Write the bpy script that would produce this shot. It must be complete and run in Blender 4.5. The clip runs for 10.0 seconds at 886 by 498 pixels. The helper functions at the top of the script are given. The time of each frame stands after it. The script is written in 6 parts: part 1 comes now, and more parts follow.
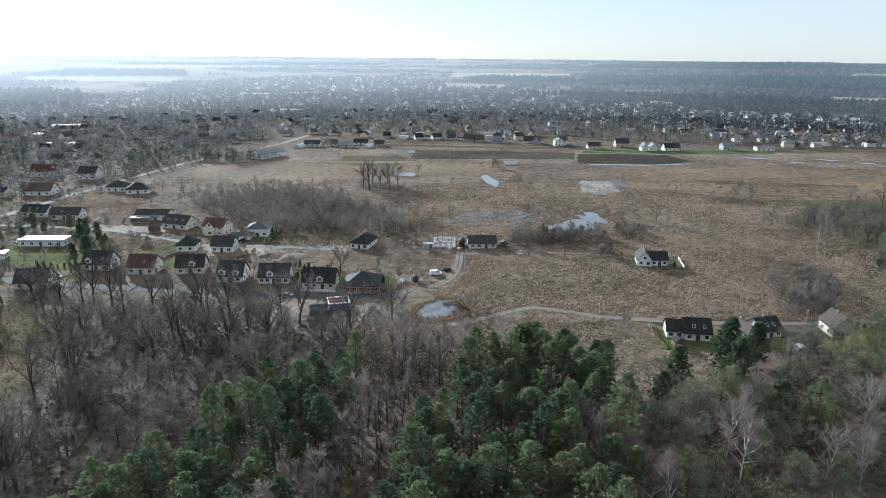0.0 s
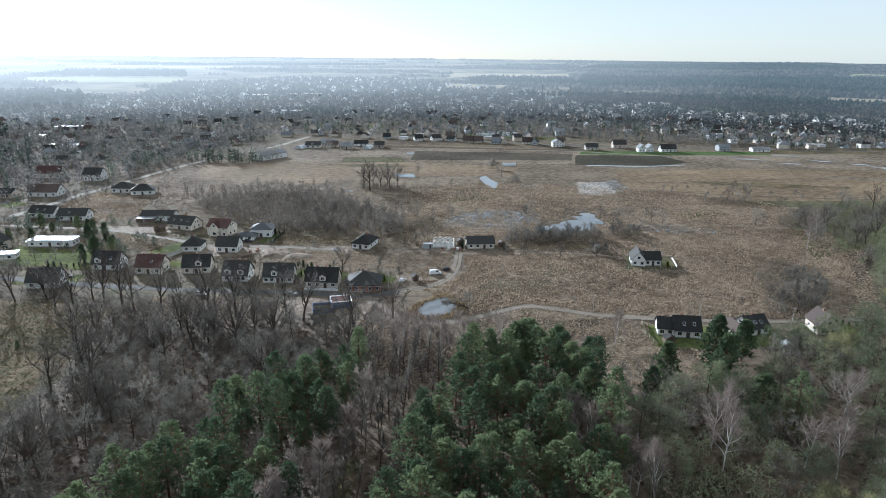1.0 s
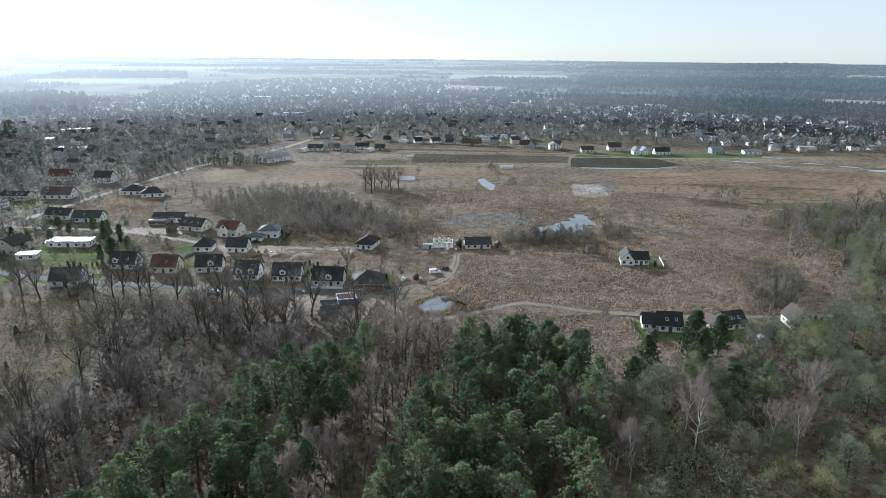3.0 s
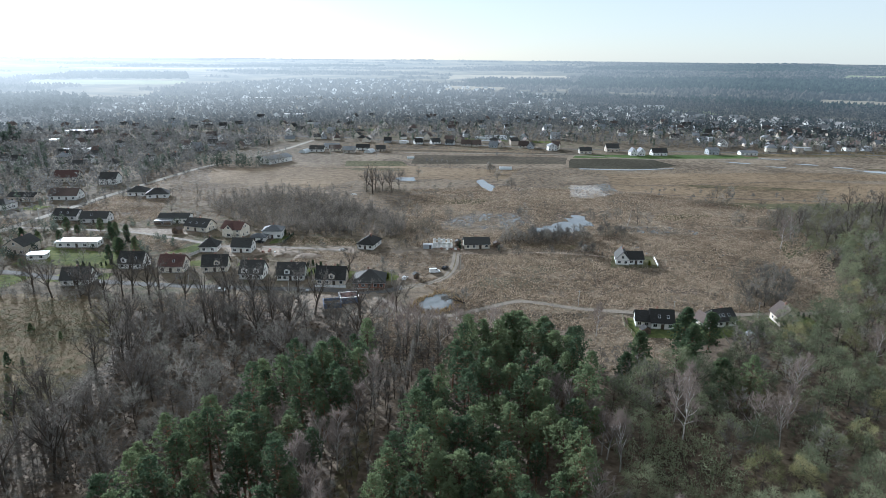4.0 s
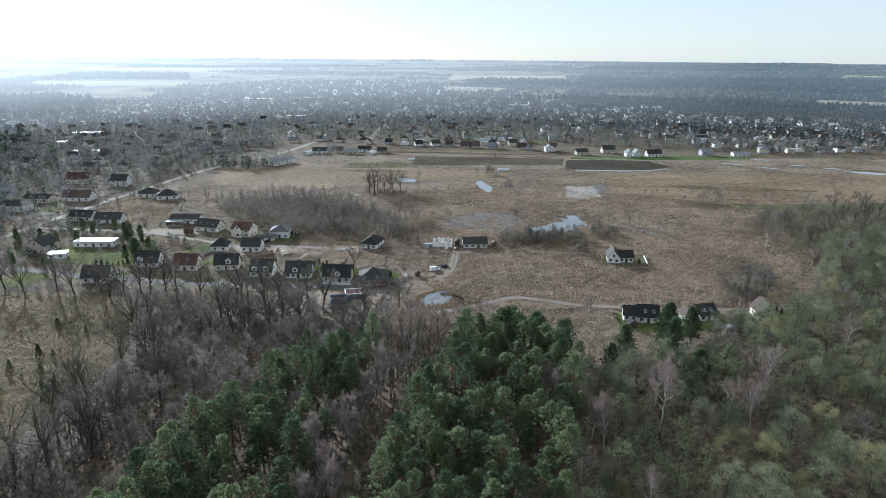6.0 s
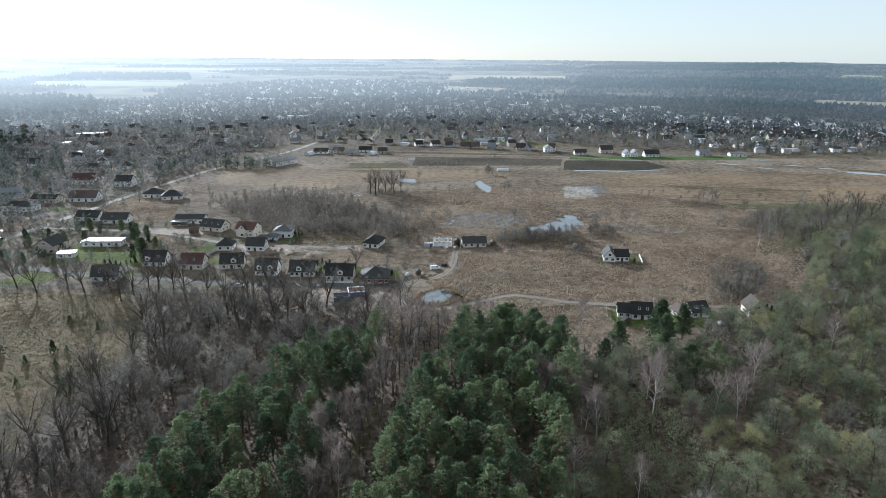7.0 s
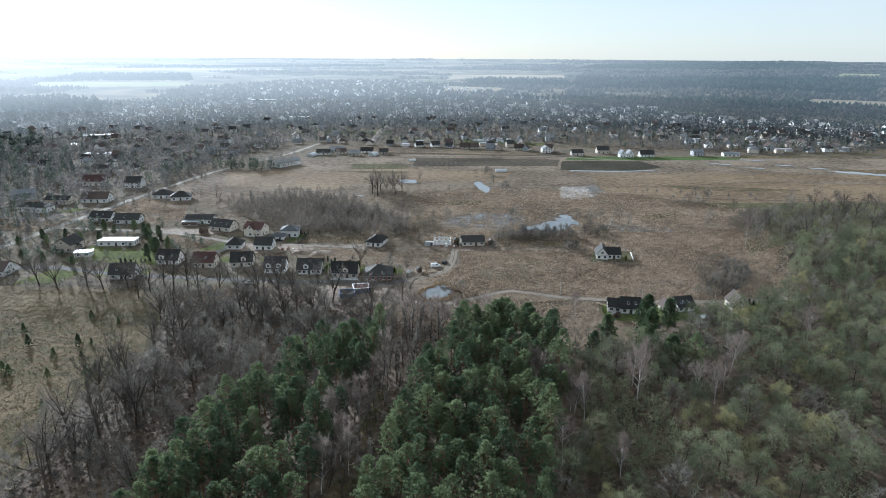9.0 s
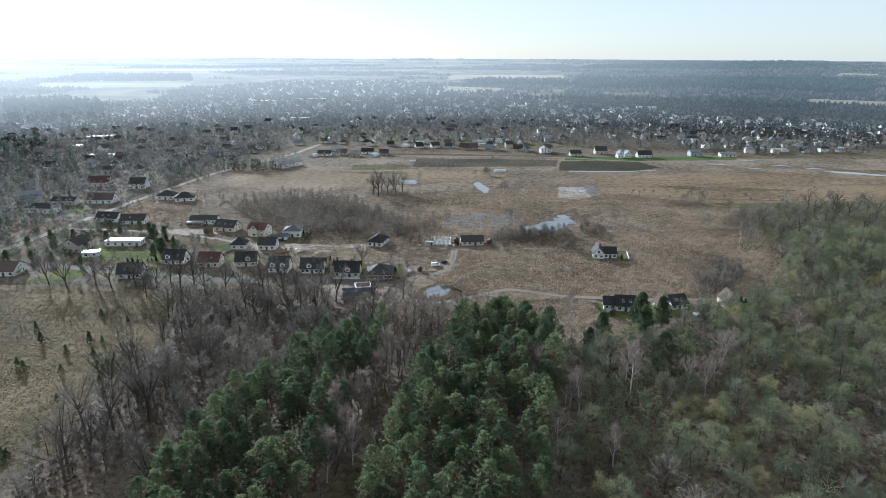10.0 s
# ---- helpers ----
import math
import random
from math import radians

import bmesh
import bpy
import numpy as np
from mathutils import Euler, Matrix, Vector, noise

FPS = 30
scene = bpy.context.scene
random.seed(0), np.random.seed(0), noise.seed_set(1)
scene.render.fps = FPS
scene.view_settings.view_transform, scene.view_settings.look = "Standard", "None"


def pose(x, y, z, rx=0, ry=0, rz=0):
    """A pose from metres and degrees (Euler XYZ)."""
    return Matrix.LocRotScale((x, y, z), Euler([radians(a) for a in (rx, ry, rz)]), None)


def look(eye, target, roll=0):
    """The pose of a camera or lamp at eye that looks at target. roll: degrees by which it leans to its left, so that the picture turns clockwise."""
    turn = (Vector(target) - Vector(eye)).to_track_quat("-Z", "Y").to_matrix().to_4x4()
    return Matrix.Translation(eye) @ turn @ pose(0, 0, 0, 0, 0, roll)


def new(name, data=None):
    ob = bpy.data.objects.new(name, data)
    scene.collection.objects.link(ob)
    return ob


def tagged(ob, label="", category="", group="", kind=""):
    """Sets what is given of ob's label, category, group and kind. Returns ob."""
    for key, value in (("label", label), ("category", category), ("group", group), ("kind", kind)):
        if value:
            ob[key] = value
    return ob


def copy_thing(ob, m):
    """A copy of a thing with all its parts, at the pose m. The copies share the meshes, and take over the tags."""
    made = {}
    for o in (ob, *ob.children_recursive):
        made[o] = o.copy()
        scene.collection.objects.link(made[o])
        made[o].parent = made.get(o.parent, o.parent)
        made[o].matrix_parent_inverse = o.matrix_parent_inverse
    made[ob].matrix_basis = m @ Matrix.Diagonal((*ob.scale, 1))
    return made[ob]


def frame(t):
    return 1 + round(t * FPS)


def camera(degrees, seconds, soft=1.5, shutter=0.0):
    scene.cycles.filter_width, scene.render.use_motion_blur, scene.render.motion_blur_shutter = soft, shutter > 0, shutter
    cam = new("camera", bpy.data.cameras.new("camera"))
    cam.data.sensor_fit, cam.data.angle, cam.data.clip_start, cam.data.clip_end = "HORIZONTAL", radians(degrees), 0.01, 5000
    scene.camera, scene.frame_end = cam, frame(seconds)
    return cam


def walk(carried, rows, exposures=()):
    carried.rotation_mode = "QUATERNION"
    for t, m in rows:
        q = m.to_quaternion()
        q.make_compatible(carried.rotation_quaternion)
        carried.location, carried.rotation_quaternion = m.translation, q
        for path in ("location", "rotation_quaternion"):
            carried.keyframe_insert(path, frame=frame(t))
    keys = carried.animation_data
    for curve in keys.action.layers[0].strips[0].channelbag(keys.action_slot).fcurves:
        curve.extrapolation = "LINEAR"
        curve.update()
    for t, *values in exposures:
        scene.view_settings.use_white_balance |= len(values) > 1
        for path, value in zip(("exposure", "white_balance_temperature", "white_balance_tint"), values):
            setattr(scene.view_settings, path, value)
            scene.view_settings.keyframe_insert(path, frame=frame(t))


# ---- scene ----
cam = camera(70.14, 10.0, soft=0.8)
PATH = [
    (0.0, (0.157, -1.092, 90.189), (1.904, 190.140, 31.646), 0.734),
    (0.5, (0.171, -4.738, 91.390), (2.010, 186.483, 32.815), 0.741),
    (1.0, (0.183, -8.432, 92.587), (2.098, 182.787, 34.004), 0.745),
    (1.5, (0.193, -12.167, 93.779), (2.169, 179.053, 35.204), 0.746),
    (2.0, (0.200, -15.940, 94.968), (2.224, 175.284, 36.407), 0.745),
    (2.5, (0.204, -19.745, 96.152), (2.266, 171.483, 37.607), 0.742),
    (3.0, (0.207, -23.579, 97.333), (2.295, 167.652, 38.799), 0.736),
    (3.5, (0.207, -27.436, 98.510), (2.312, 163.796, 39.978), 0.727),
    (4.0, (0.204, -31.311, 99.684), (2.318, 159.917, 41.142), 0.716),
    (4.5, (0.200, -35.201, 100.855), (2.316, 156.020, 42.289), 0.703),
    (5.0, (0.193, -39.099, 102.023), (2.306, 152.109, 43.416), 0.687),
    (5.5, (0.183, -43.003, 103.189), (2.289, 148.189, 44.525), 0.668),
    (6.0, (0.172, -46.906, 104.352), (2.267, 144.264, 45.617), 0.647),
    (6.5, (0.158, -50.804, 105.514), (2.241, 140.340, 46.693), 0.624),
    (7.0, (0.141, -54.692, 106.673), (2.212, 136.422, 47.757), 0.598),
    (7.5, (0.123, -58.567, 107.830), (2.182, 132.516, 48.813), 0.569),
    (8.0, (0.102, -62.422, 108.986), (2.152, 128.629, 49.866), 0.539),
    (8.5, (0.078, -66.254, 110.141), (2.124, 124.767, 50.924), 0.505),
    (9.0, (0.053, -70.057, 111.295), (2.097, 120.937, 51.993), 0.469),
    (9.5, (0.024, -73.828, 112.448), (2.075, 117.147, 53.081), 0.431),
    (10.0, (-0.006, -77.561, 113.600), (2.058, 113.403, 54.199), 0.390),
]
walk(cam, [(t, look(e, g, r)) for t, e, g, r in PATH], [(0.0, 0.95, 5130, 7), (10.0, 0.95, 5130, 7)])

# ---- light ----
SUN_AZ, SUN_EL = radians(-34), radians(17)
world = bpy.data.worlds.new("world")
scene.world = world
world.use_nodes = True
wn = world.node_tree
sky = wn.nodes.new("ShaderNodeTexSky")
sky.sky_type = "NISHITA"
sky.sun_disc = False
sky.sun_elevation, sky.sun_rotation = SUN_EL, SUN_AZ
sky.altitude, sky.air_density, sky.dust_density, sky.ozone_density = 200, 0.8, 0.6, 1.0
wn.nodes["Background"].inputs["Strength"].default_value = 0.096
# thin high cloud veils the blue evenly
veil = wn.nodes.new("ShaderNodeMix")
veil.data_type = "RGBA"
veil.inputs["Factor"].default_value = 0.78
veil.inputs["B"].default_value = (4.55, 4.27, 3.58, 1)
wn.links.new(sky.outputs[0], veil.inputs["A"])
wn.links.new(veil.outputs["Result"], wn.nodes["Background"].inputs["Color"])
sun = new("sun", bpy.data.lights.new("sun", "SUN"))
sun.data.energy, sun.data.angle, sun.data.color = 4.9, radians(0.53), (1.0, 0.925, 0.82)
to_sun = Vector((math.sin(SUN_AZ) * math.cos(SUN_EL), math.cos(SUN_AZ) * math.cos(SUN_EL), math.sin(SUN_EL)))
sun.matrix_world = look(to_sun * 300, (0, 0, 0))


# ---- materials ----
def material(name, tones, scale=1.0, rough=0.9, bump=0.0, bump_scale=None, by="pos", metal=0.0, sheen=0.0, through_light=0.0, coarse=None, spec=0.3):
    """tones: two or more colours, mixed by noise at two scales, and by the piece where by is 'object' or 'island'."""
    m = bpy.data.materials.new(name)
    m.use_nodes = True
    t = m.node_tree
    p = t.nodes["Principled BSDF"]
    p.inputs["Roughness"].default_value, p.inputs["Metallic"].default_value = rough, metal
    p.inputs["Specular IOR Level"].default_value = spec
    if sheen:
        p.inputs["Sheen Weight"].default_value = sheen
        p.inputs["Sheen Roughness"].default_value = 0.5
    tc = t.nodes.new("ShaderNodeTexCoord")
    fine, wide = t.nodes.new("ShaderNodeTexNoise"), t.nodes.new("ShaderNodeTexNoise")
    fine.inputs["Scale"].default_value, wide.inputs["Scale"].default_value = scale, coarse or scale * 0.09
    fine.inputs["Detail"].default_value, wide.inputs["Detail"].default_value = 5, 4
    for n in (fine, wide):
        t.links.new(tc.outputs["Object"], n.inputs["Vector"])
    mix = t.nodes.new("ShaderNodeMath")
    mix.operation = "MULTIPLY_ADD"
    mix.inputs[1].default_value = 0.55
    t.links.new(fine.outputs["Fac"], mix.inputs[0])
    half = t.nodes.new("ShaderNodeMath")
    half.operation = "MULTIPLY"
    half.inputs[1].default_value = 0.45
    t.links.new(wide.outputs["Fac"], half.inputs[0])
    t.links.new(half.outputs[0], mix.inputs[2])
    value = mix.outputs[0]
    if by != "pos":
        node = t.nodes.new("ShaderNodeObjectInfo" if by == "object" else "ShaderNodeNewGeometry")
        lot = node.outputs["Random" if by == "object" else "Random Per Island"]
        more = t.nodes.new("ShaderNodeMath")
        more.operation = "MULTIPLY_ADD"
        more.inputs[1].default_value, more.inputs[2].default_value = 0.36, -0.18
        t.links.new(lot, more.inputs[0])
        add = t.nodes.new("ShaderNodeMath")
        t.links.new(value, add.inputs[0])
        t.links.new(more.outputs[0], add.inputs[1])
        value = add.outputs[0]
    ramp = t.nodes.new("ShaderNodeValToRGB")
    for k, c in enumerate(tones):
        at = 0.4 + 0.2 * k / max(1, len(tones) - 1)
        e = ramp.color_ramp.elements[k] if k < 2 else ramp.color_ramp.elements.new(at)
        e.position, e.color = at, (*c, 1)
    if len(tones) == 1:
        ramp.color_ramp.elements[1].color = (*[v * 0.85 for v in tones[0]], 1)
        ramp.color_ramp.elements[1].position = 0.6
    t.links.new(value, ramp.inputs["Fac"])
    t.links.new(ramp.outputs["Color"], p.inputs["Base Color"])
    if bump:
        b = t.nodes.new("ShaderNodeBump")
        b.inputs["Strength"].default_value, b.inputs["Distance"].default_value = 1.0, bump
        src = fine
        if bump_scale:
            src = t.nodes.new("ShaderNodeTexNoise")
            src.inputs["Scale"].default_value = bump_scale
            src.inputs["Detail"].default_value = 4
            t.links.new(tc.outputs["Object"], src.inputs["Vector"])
        t.links.new(src.outputs["Fac"], b.inputs["Height"])
        t.links.new(b.outputs["Normal"], p.inputs["Normal"])
    if through_light:
        tr = t.nodes.new("ShaderNodeBsdfTranslucent")
        t.links.new(ramp.outputs["Color"], tr.inputs["Color"])
        ms = t.nodes.new("ShaderNodeMixShader")
        ms.inputs[0].default_value = through_light
        t.links.new(p.outputs[0], ms.inputs[1])
        t.links.new(tr.outputs[0], ms.inputs[2])
        t.links.new(ms.outputs[0], t.nodes["Material Output"].inputs["Surface"])
    return m


def tile_roof(name, tones):
    """Roof tiles in courses: a wave gives the relief of the rows."""
    m = material(name, tones, 1.6, 0.8, 0.02, by="object", spec=0.2)
    t = m.node_tree
    tc, w, b = t.nodes.new("ShaderNodeTexCoord"), t.nodes.new("ShaderNodeTexWave"), t.nodes.new("ShaderNodeBump")
    w.wave_type, w.bands_direction = "BANDS", "Z"
    w.inputs["Scale"].default_value = 1.6
    w.inputs["Distortion"].default_value = 0.4
    b.inputs["Distance"].default_value, b.inputs["Strength"].default_value = 0.05, 0.7
    t.links.new(tc.outputs["Object"], w.inputs["Vector"])
    t.links.new(w.outputs["Fac"], b.inputs["Height"])
    t.links.new(b.outputs["Normal"], t.nodes["Principled BSDF"].inputs["Normal"])
    return m


M = {}
M["ground"] = material("ground_scrub", [(0.064, 0.053, 0.039), (0.106, 0.087, 0.063), (0.155, 0.126, 0.092), (0.09, 0.087, 0.055)], 0.12, 0.95, 0.5, 0.9, spec=0.05, coarse=0.012)
M["meadow"] = material("dry_meadow", [(0.085, 0.068, 0.05), (0.152, 0.122, 0.09), (0.22, 0.18, 0.134)], 0.22, 0.95, 0.6, 0.8, spec=0.05, coarse=0.02)
M["meadow_pale"] = material("pale_meadow", [(0.1, 0.074, 0.046), (0.165, 0.122, 0.076), (0.225, 0.168, 0.107)], 0.2, 0.95, 0.4, 0.8, spec=0.1, coarse=0.012)
M["heath"] = material("heath_grass", [(0.052, 0.045, 0.026), (0.09, 0.08, 0.043), (0.122, 0.09, 0.056), (0.165, 0.132, 0.08)], 0.25, 0.95, 0.4, 1.4, spec=0.05, coarse=0.03)
M["mown"] = material("short_grass", [(0.088, 0.075, 0.053), (0.118, 0.102, 0.072), (0.148, 0.13, 0.093)], 0.5, 0.95, 0.2, 2.0, spec=0.05, coarse=0.08)
M["litter"] = material("leaf_litter", [(0.05, 0.038, 0.027), (0.095, 0.07, 0.048), (0.145, 0.11, 0.075)], 0.5, 0.95, 0.3, 2.0, coarse=0.05)
M["lawn"] = material("lawn_grass", [(0.062, 0.076, 0.03), (0.1, 0.114, 0.042), (0.14, 0.143, 0.056)], 0.4, 1.0, 0.1, 3.0, coarse=0.06, spec=0.02)
M["green_field"] = material("winter_crop", [(0.055, 0.085, 0.03), (0.085, 0.12, 0.045)], 0.1, 1.0, 0.15, 1.0, coarse=0.015, spec=0.02)
M["plough"] = material("ploughed_soil", [(0.046, 0.044, 0.035), (0.062, 0.058, 0.046), (0.08, 0.074, 0.058)], 0.3, 1.0, 0.2, 1.0, coarse=0.02, spec=0.0)
M["tilled"] = material("tilled_soil", [(0.062, 0.056, 0.046), (0.086, 0.076, 0.062), (0.11, 0.096, 0.076)], 0.25, 1.0, 0.2, 1.0, coarse=0.02, spec=0.0)
M["reed_mat"] = material("bleached_reed_mat", [(0.17, 0.145, 0.118), (0.27, 0.235, 0.2), (0.36, 0.325, 0.285)], 0.5, 0.95, 0.3, 0.9, spec=0.05, coarse=0.08)
M["yard"] = material("bare_yard_soil", [(0.10, 0.075, 0.052), (0.16, 0.122, 0.088), (0.23, 0.185, 0.138)], 0.5, 0.95, 0.15, 2.0, coarse=0.06)
M["asphalt"] = material("worn_asphalt", [(0.07, 0.068, 0.065), (0.115, 0.11, 0.105)], 0.8, 0.92, 0.01, 8.0, coarse=0.05, spec=0.15)
M["gravel"] = material("gravel_track", [(0.125, 0.105, 0.083), (0.195, 0.165, 0.13)], 0.9, 0.9, 0.04, 5.0, coarse=0.07)
M["pale_road"] = material("worn_concrete_road", [(0.2, 0.182, 0.152), (0.3, 0.275, 0.235)], 0.7, 0.95, 0.02, 5.0, coarse=0.06, spec=0.1)
M["bark"] = material("grey_bark", [(0.045, 0.036, 0.028), (0.10, 0.08, 0.062)], 2.0, 0.95, 0.03, by="object")
M["pine_bark"] = material("pine_bark", [(0.09, 0.055, 0.035), (0.22, 0.12, 0.07)], 1.5, 0.95, 0.03, by="object")
M["birch_bark"] = material("birch_bark", [(0.25, 0.23, 0.21), (0.62, 0.59, 0.55)], 3.0, 0.8, 0.01)
M["needles"] = material("pine_needles", [(0.062, 0.09, 0.05), (0.104, 0.138, 0.072), (0.15, 0.183, 0.094)], 0.5, 0.95, by="object", through_light=0.5, coarse=0.15)
M["dark_needles"] = material("dark_conifer", [(0.032, 0.047, 0.026), (0.06, 0.082, 0.042)], 0.6, 0.75, by="object", through_light=0.2)
M["twigs"] = material("bare_twigs", [(0.118, 0.109, 0.095), (0.188, 0.175, 0.153), (0.262, 0.245, 0.215)], 0.3, 0.9, by="object", through_light=0.25)
M["thicket"] = material("thicket_twigs", [(0.104, 0.093, 0.08), (0.16, 0.143, 0.124), (0.222, 0.199, 0.173)], 0.3, 0.9, by="island", through_light=0.3, coarse=0.04)
M["brake"] = material("willow_brake_twigs", [(0.112, 0.096, 0.074), (0.165, 0.144, 0.112), (0.22, 0.193, 0.152)], 0.3, 0.9, by="island", through_light=0.25)
M["oak_twigs"] = material("oak_twigs", [(0.085, 0.076, 0.067), (0.138, 0.125, 0.111), (0.195, 0.177, 0.158)], 0.3, 0.9, by="object", through_light=0.2)
M["twigs_olive"] = material("olive_twigs", [(0.13, 0.128, 0.06), (0.205, 0.198, 0.096), (0.28, 0.262, 0.13)], 0.3, 0.9, by="object", through_light=0.3)
M["olive"] = material("olive_grass", [(0.062, 0.06, 0.034), (0.09, 0.087, 0.05), (0.12, 0.112, 0.067)], 0.3, 1.0, 0.2, 1.5, coarse=0.04, spec=0.02)
M["twigs_green"] = material("lichen_twigs", [(0.086, 0.1, 0.06), (0.148, 0.163, 0.098), (0.208, 0.22, 0.132)], 0.3, 0.9, by="object", through_light=0.25)
M["twigs_birch"] = material("birch_twigs", [(0.2, 0.163, 0.142), (0.3, 0.252, 0.222)], 0.4, 0.9, by="object", through_light=0.3)
M["gold_leaf"] = material("yellow_green_foliage", [(0.10, 0.115, 0.02), (0.2, 0.21, 0.04)], 0.8, 0.85, by="object", through_light=0.5)
M["tuft"] = material("grass_tufts", [(0.178, 0.138, 0.1), (0.298, 0.237, 0.174), (0.43, 0.35, 0.262)], 0.14, 0.95, by="island", spec=0.05, through_light=0.45, coarse=0.02)
M["reed"] = material("reed_tufts", [(0.22, 0.16, 0.09), (0.42, 0.32, 0.19)], 0.08, 0.95, by="island", through_light=0.25)
M["heath_tuft"] = material("heath_tufts", [(0.1, 0.084, 0.05), (0.175, 0.145, 0.09), (0.26, 0.215, 0.14)], 0.05, 0.95, by="island", through_light=0.45, coarse=0.03)
M["far_tree"] = material("far_tree_twigs", [(0.108, 0.106, 0.103), (0.142, 0.139, 0.134), (0.178, 0.173, 0.166)], 0.03, 0.95, by="island", through_light=0.4, spec=0.05)
M["far_forest"] = material("far_forest_crowns", [(0.04, 0.052, 0.042), (0.07, 0.085, 0.066)], 0.03, 0.9, by="island", through_light=0.45)
M["far_tuft"] = material("far_meadow_tufts", [(0.165, 0.122, 0.08), (0.23, 0.172, 0.114), (0.295, 0.225, 0.152)], 0.06, 0.95, by="island", spec=0.05, through_light=0.5, coarse=0.012)
M["far_pine"] = material("far_pine_crowns", [(0.06, 0.075, 0.06), (0.10, 0.118, 0.088)], 0.03, 0.9, by="island", sheen=0.1, through_light=0.45)
M["white"] = material("white_render", [(0.70, 0.69, 0.66), (0.80, 0.79, 0.77)], 0.6, 0.85, 0.004, 6.0)
M["cream"] = material("cream_render", [(0.60, 0.55, 0.46), (0.70, 0.65, 0.56)], 0.6, 0.85, 0.004, 6.0)
M["beige"] = material("beige_render", [(0.45, 0.39, 0.32), (0.56, 0.49, 0.41)], 0.6, 0.85, 0.004, 6.0)
M["brick"] = material("red_brick", [(0.20, 0.085, 0.055), (0.30, 0.13, 0.085)], 4.0, 0.9, 0.01)
M["grey_wall"] = material("grey_panel", [(0.32, 0.34, 0.36), (0.42, 0.44, 0.46)], 0.6, 0.7, 0.005)
M["blue_wall"] = material("blue_grey_block", [(0.09, 0.115, 0.17), (0.15, 0.175, 0.24)], 0.9, 0.85, 0.01)
M["wood"] = material("weathered_boards", [(0.10, 0.07, 0.05), (0.2, 0.15, 0.11)], 2.0, 0.85, 0.01)
M["dark_roof"] = tile_roof("anthracite_tiles", [(0.027, 0.0265, 0.025), (0.05, 0.049, 0.046)])
M["red_roof"] = tile_roof("red_tiles", [(0.072, 0.04, 0.035), (0.11, 0.062, 0.052)])
M["brown_roof"] = tile_roof("brown_tiles", [(0.062, 0.047, 0.041), (0.1, 0.075, 0.064)])
M["grey_roof"] = tile_roof("grey_sheet_roof", [(0.16, 0.17, 0.18), (0.25, 0.26, 0.27)])
M["slate"] = tile_roof("pale_slate_roof", [(0.075, 0.078, 0.082), (0.12, 0.124, 0.128)])
M["pale_roof"] = material("pale_membrane_roof", [(0.28, 0.285, 0.29), (0.37, 0.375, 0.38)], 0.4, 0.5, spec=0.28)
M["hall_roof"] = material("weathered_sheet_roof", [(0.25, 0.255, 0.26), (0.36, 0.365, 0.37)], 0.4, 0.7, 0.001, spec=0.2)
M["brickwork"] = material("chimney_brick", [(0.22, 0.12, 0.09), (0.3, 0.18, 0.14)], 5.0, 0.9, 0.01)
M["frame"] = material("window_frame_white", [(0.72, 0.72, 0.71), (0.8, 0.8, 0.79)], 2.0, 0.5)
M["dark_frame"] = material("door_dark_wood", [(0.05, 0.04, 0.035), (0.09, 0.07, 0.055)], 2.0, 0.5)
M["glass"] = material("window_glass", [(0.015, 0.02, 0.025), (0.03, 0.035, 0.04)], 1.0, 0.05, spec=0.6)
M["car_white"] = material("white_car_paint", [(0.72, 0.72, 0.72), (0.8, 0.8, 0.8)], 1.0, 0.2)
M["car_dark"] = material("dark_car_paint", [(0.02, 0.022, 0.027), (0.035, 0.037, 0.042)], 1.0, 0.2)
M["car_silver"] = material("silver_car_paint", [(0.35, 0.36, 0.37), (0.45, 0.46, 0.47)], 1.0, 0.25, metal=0.6)
M["rubber"] = material("tyre_rubber", [(0.015, 0.015, 0.015), (0.03, 0.03, 0.03)], 3.0, 0.8)
M["metal"] = material("galvanised_steel", [(0.35, 0.36, 0.37), (0.5, 0.51, 0.52)], 2.0, 0.4, metal=0.7)
M["concrete"] = material("concrete", [(0.33, 0.32, 0.30), (0.48, 0.47, 0.44)], 0.8, 0.85, 0.01)
M["foil"] = material("greenhouse_film", [(0.42, 0.44, 0.45), (0.54, 0.56, 0.57)], 0.5, 0.35)
M["water"] = material("still_water", [(0.07, 0.078, 0.08), (0.15, 0.158, 0.16)], 0.2, 0.06, 0.003, 1.5, spec=1.0)


# ---- mesh helpers ----
class Shape:
    """Vertices and faces, gathered as lists and numpy blocks."""

    def __init__(self):
        self.v, self.f, self.n = [], [], 0

    def add(self, verts, faces):
        self.v.append(np.asarray(verts, float).reshape(-1, 3))
        self.f.extend([tuple(i + self.n for i in f) for f in faces])
        self.n += len(self.v[-1])
        return self

    def tris(self, pts):
        """pts: (k, 3, 3)"""
        pts = np.asarray(pts, float)
        k = len(pts)
        self.v.append(pts.reshape(-1, 3))
        self.f.extend(map(tuple, (np.arange(3 * k).reshape(-1, 3) + self.n).tolist()))
        self.n += 3 * k
        return self

    def box(self, x0, y0, z0, x1, y1, z1):
        return self.add(
            [(x0, y0, z0), (x1, y0, z0), (x1, y1, z0), (x0, y1, z0), (x0, y0, z1), (x1, y0, z1), (x1, y1, z1), (x0, y1, z1)],
            [(0, 3, 2, 1), (4, 5, 6, 7), (0, 1, 5, 4), (1, 2, 6, 5), (2, 3, 7, 6), (3, 0, 4, 7)])

    def tube(self, a, b, ra, rb, sides=5):
        a, b = np.asarray(a, float), np.asarray(b, float)
        w = b - a
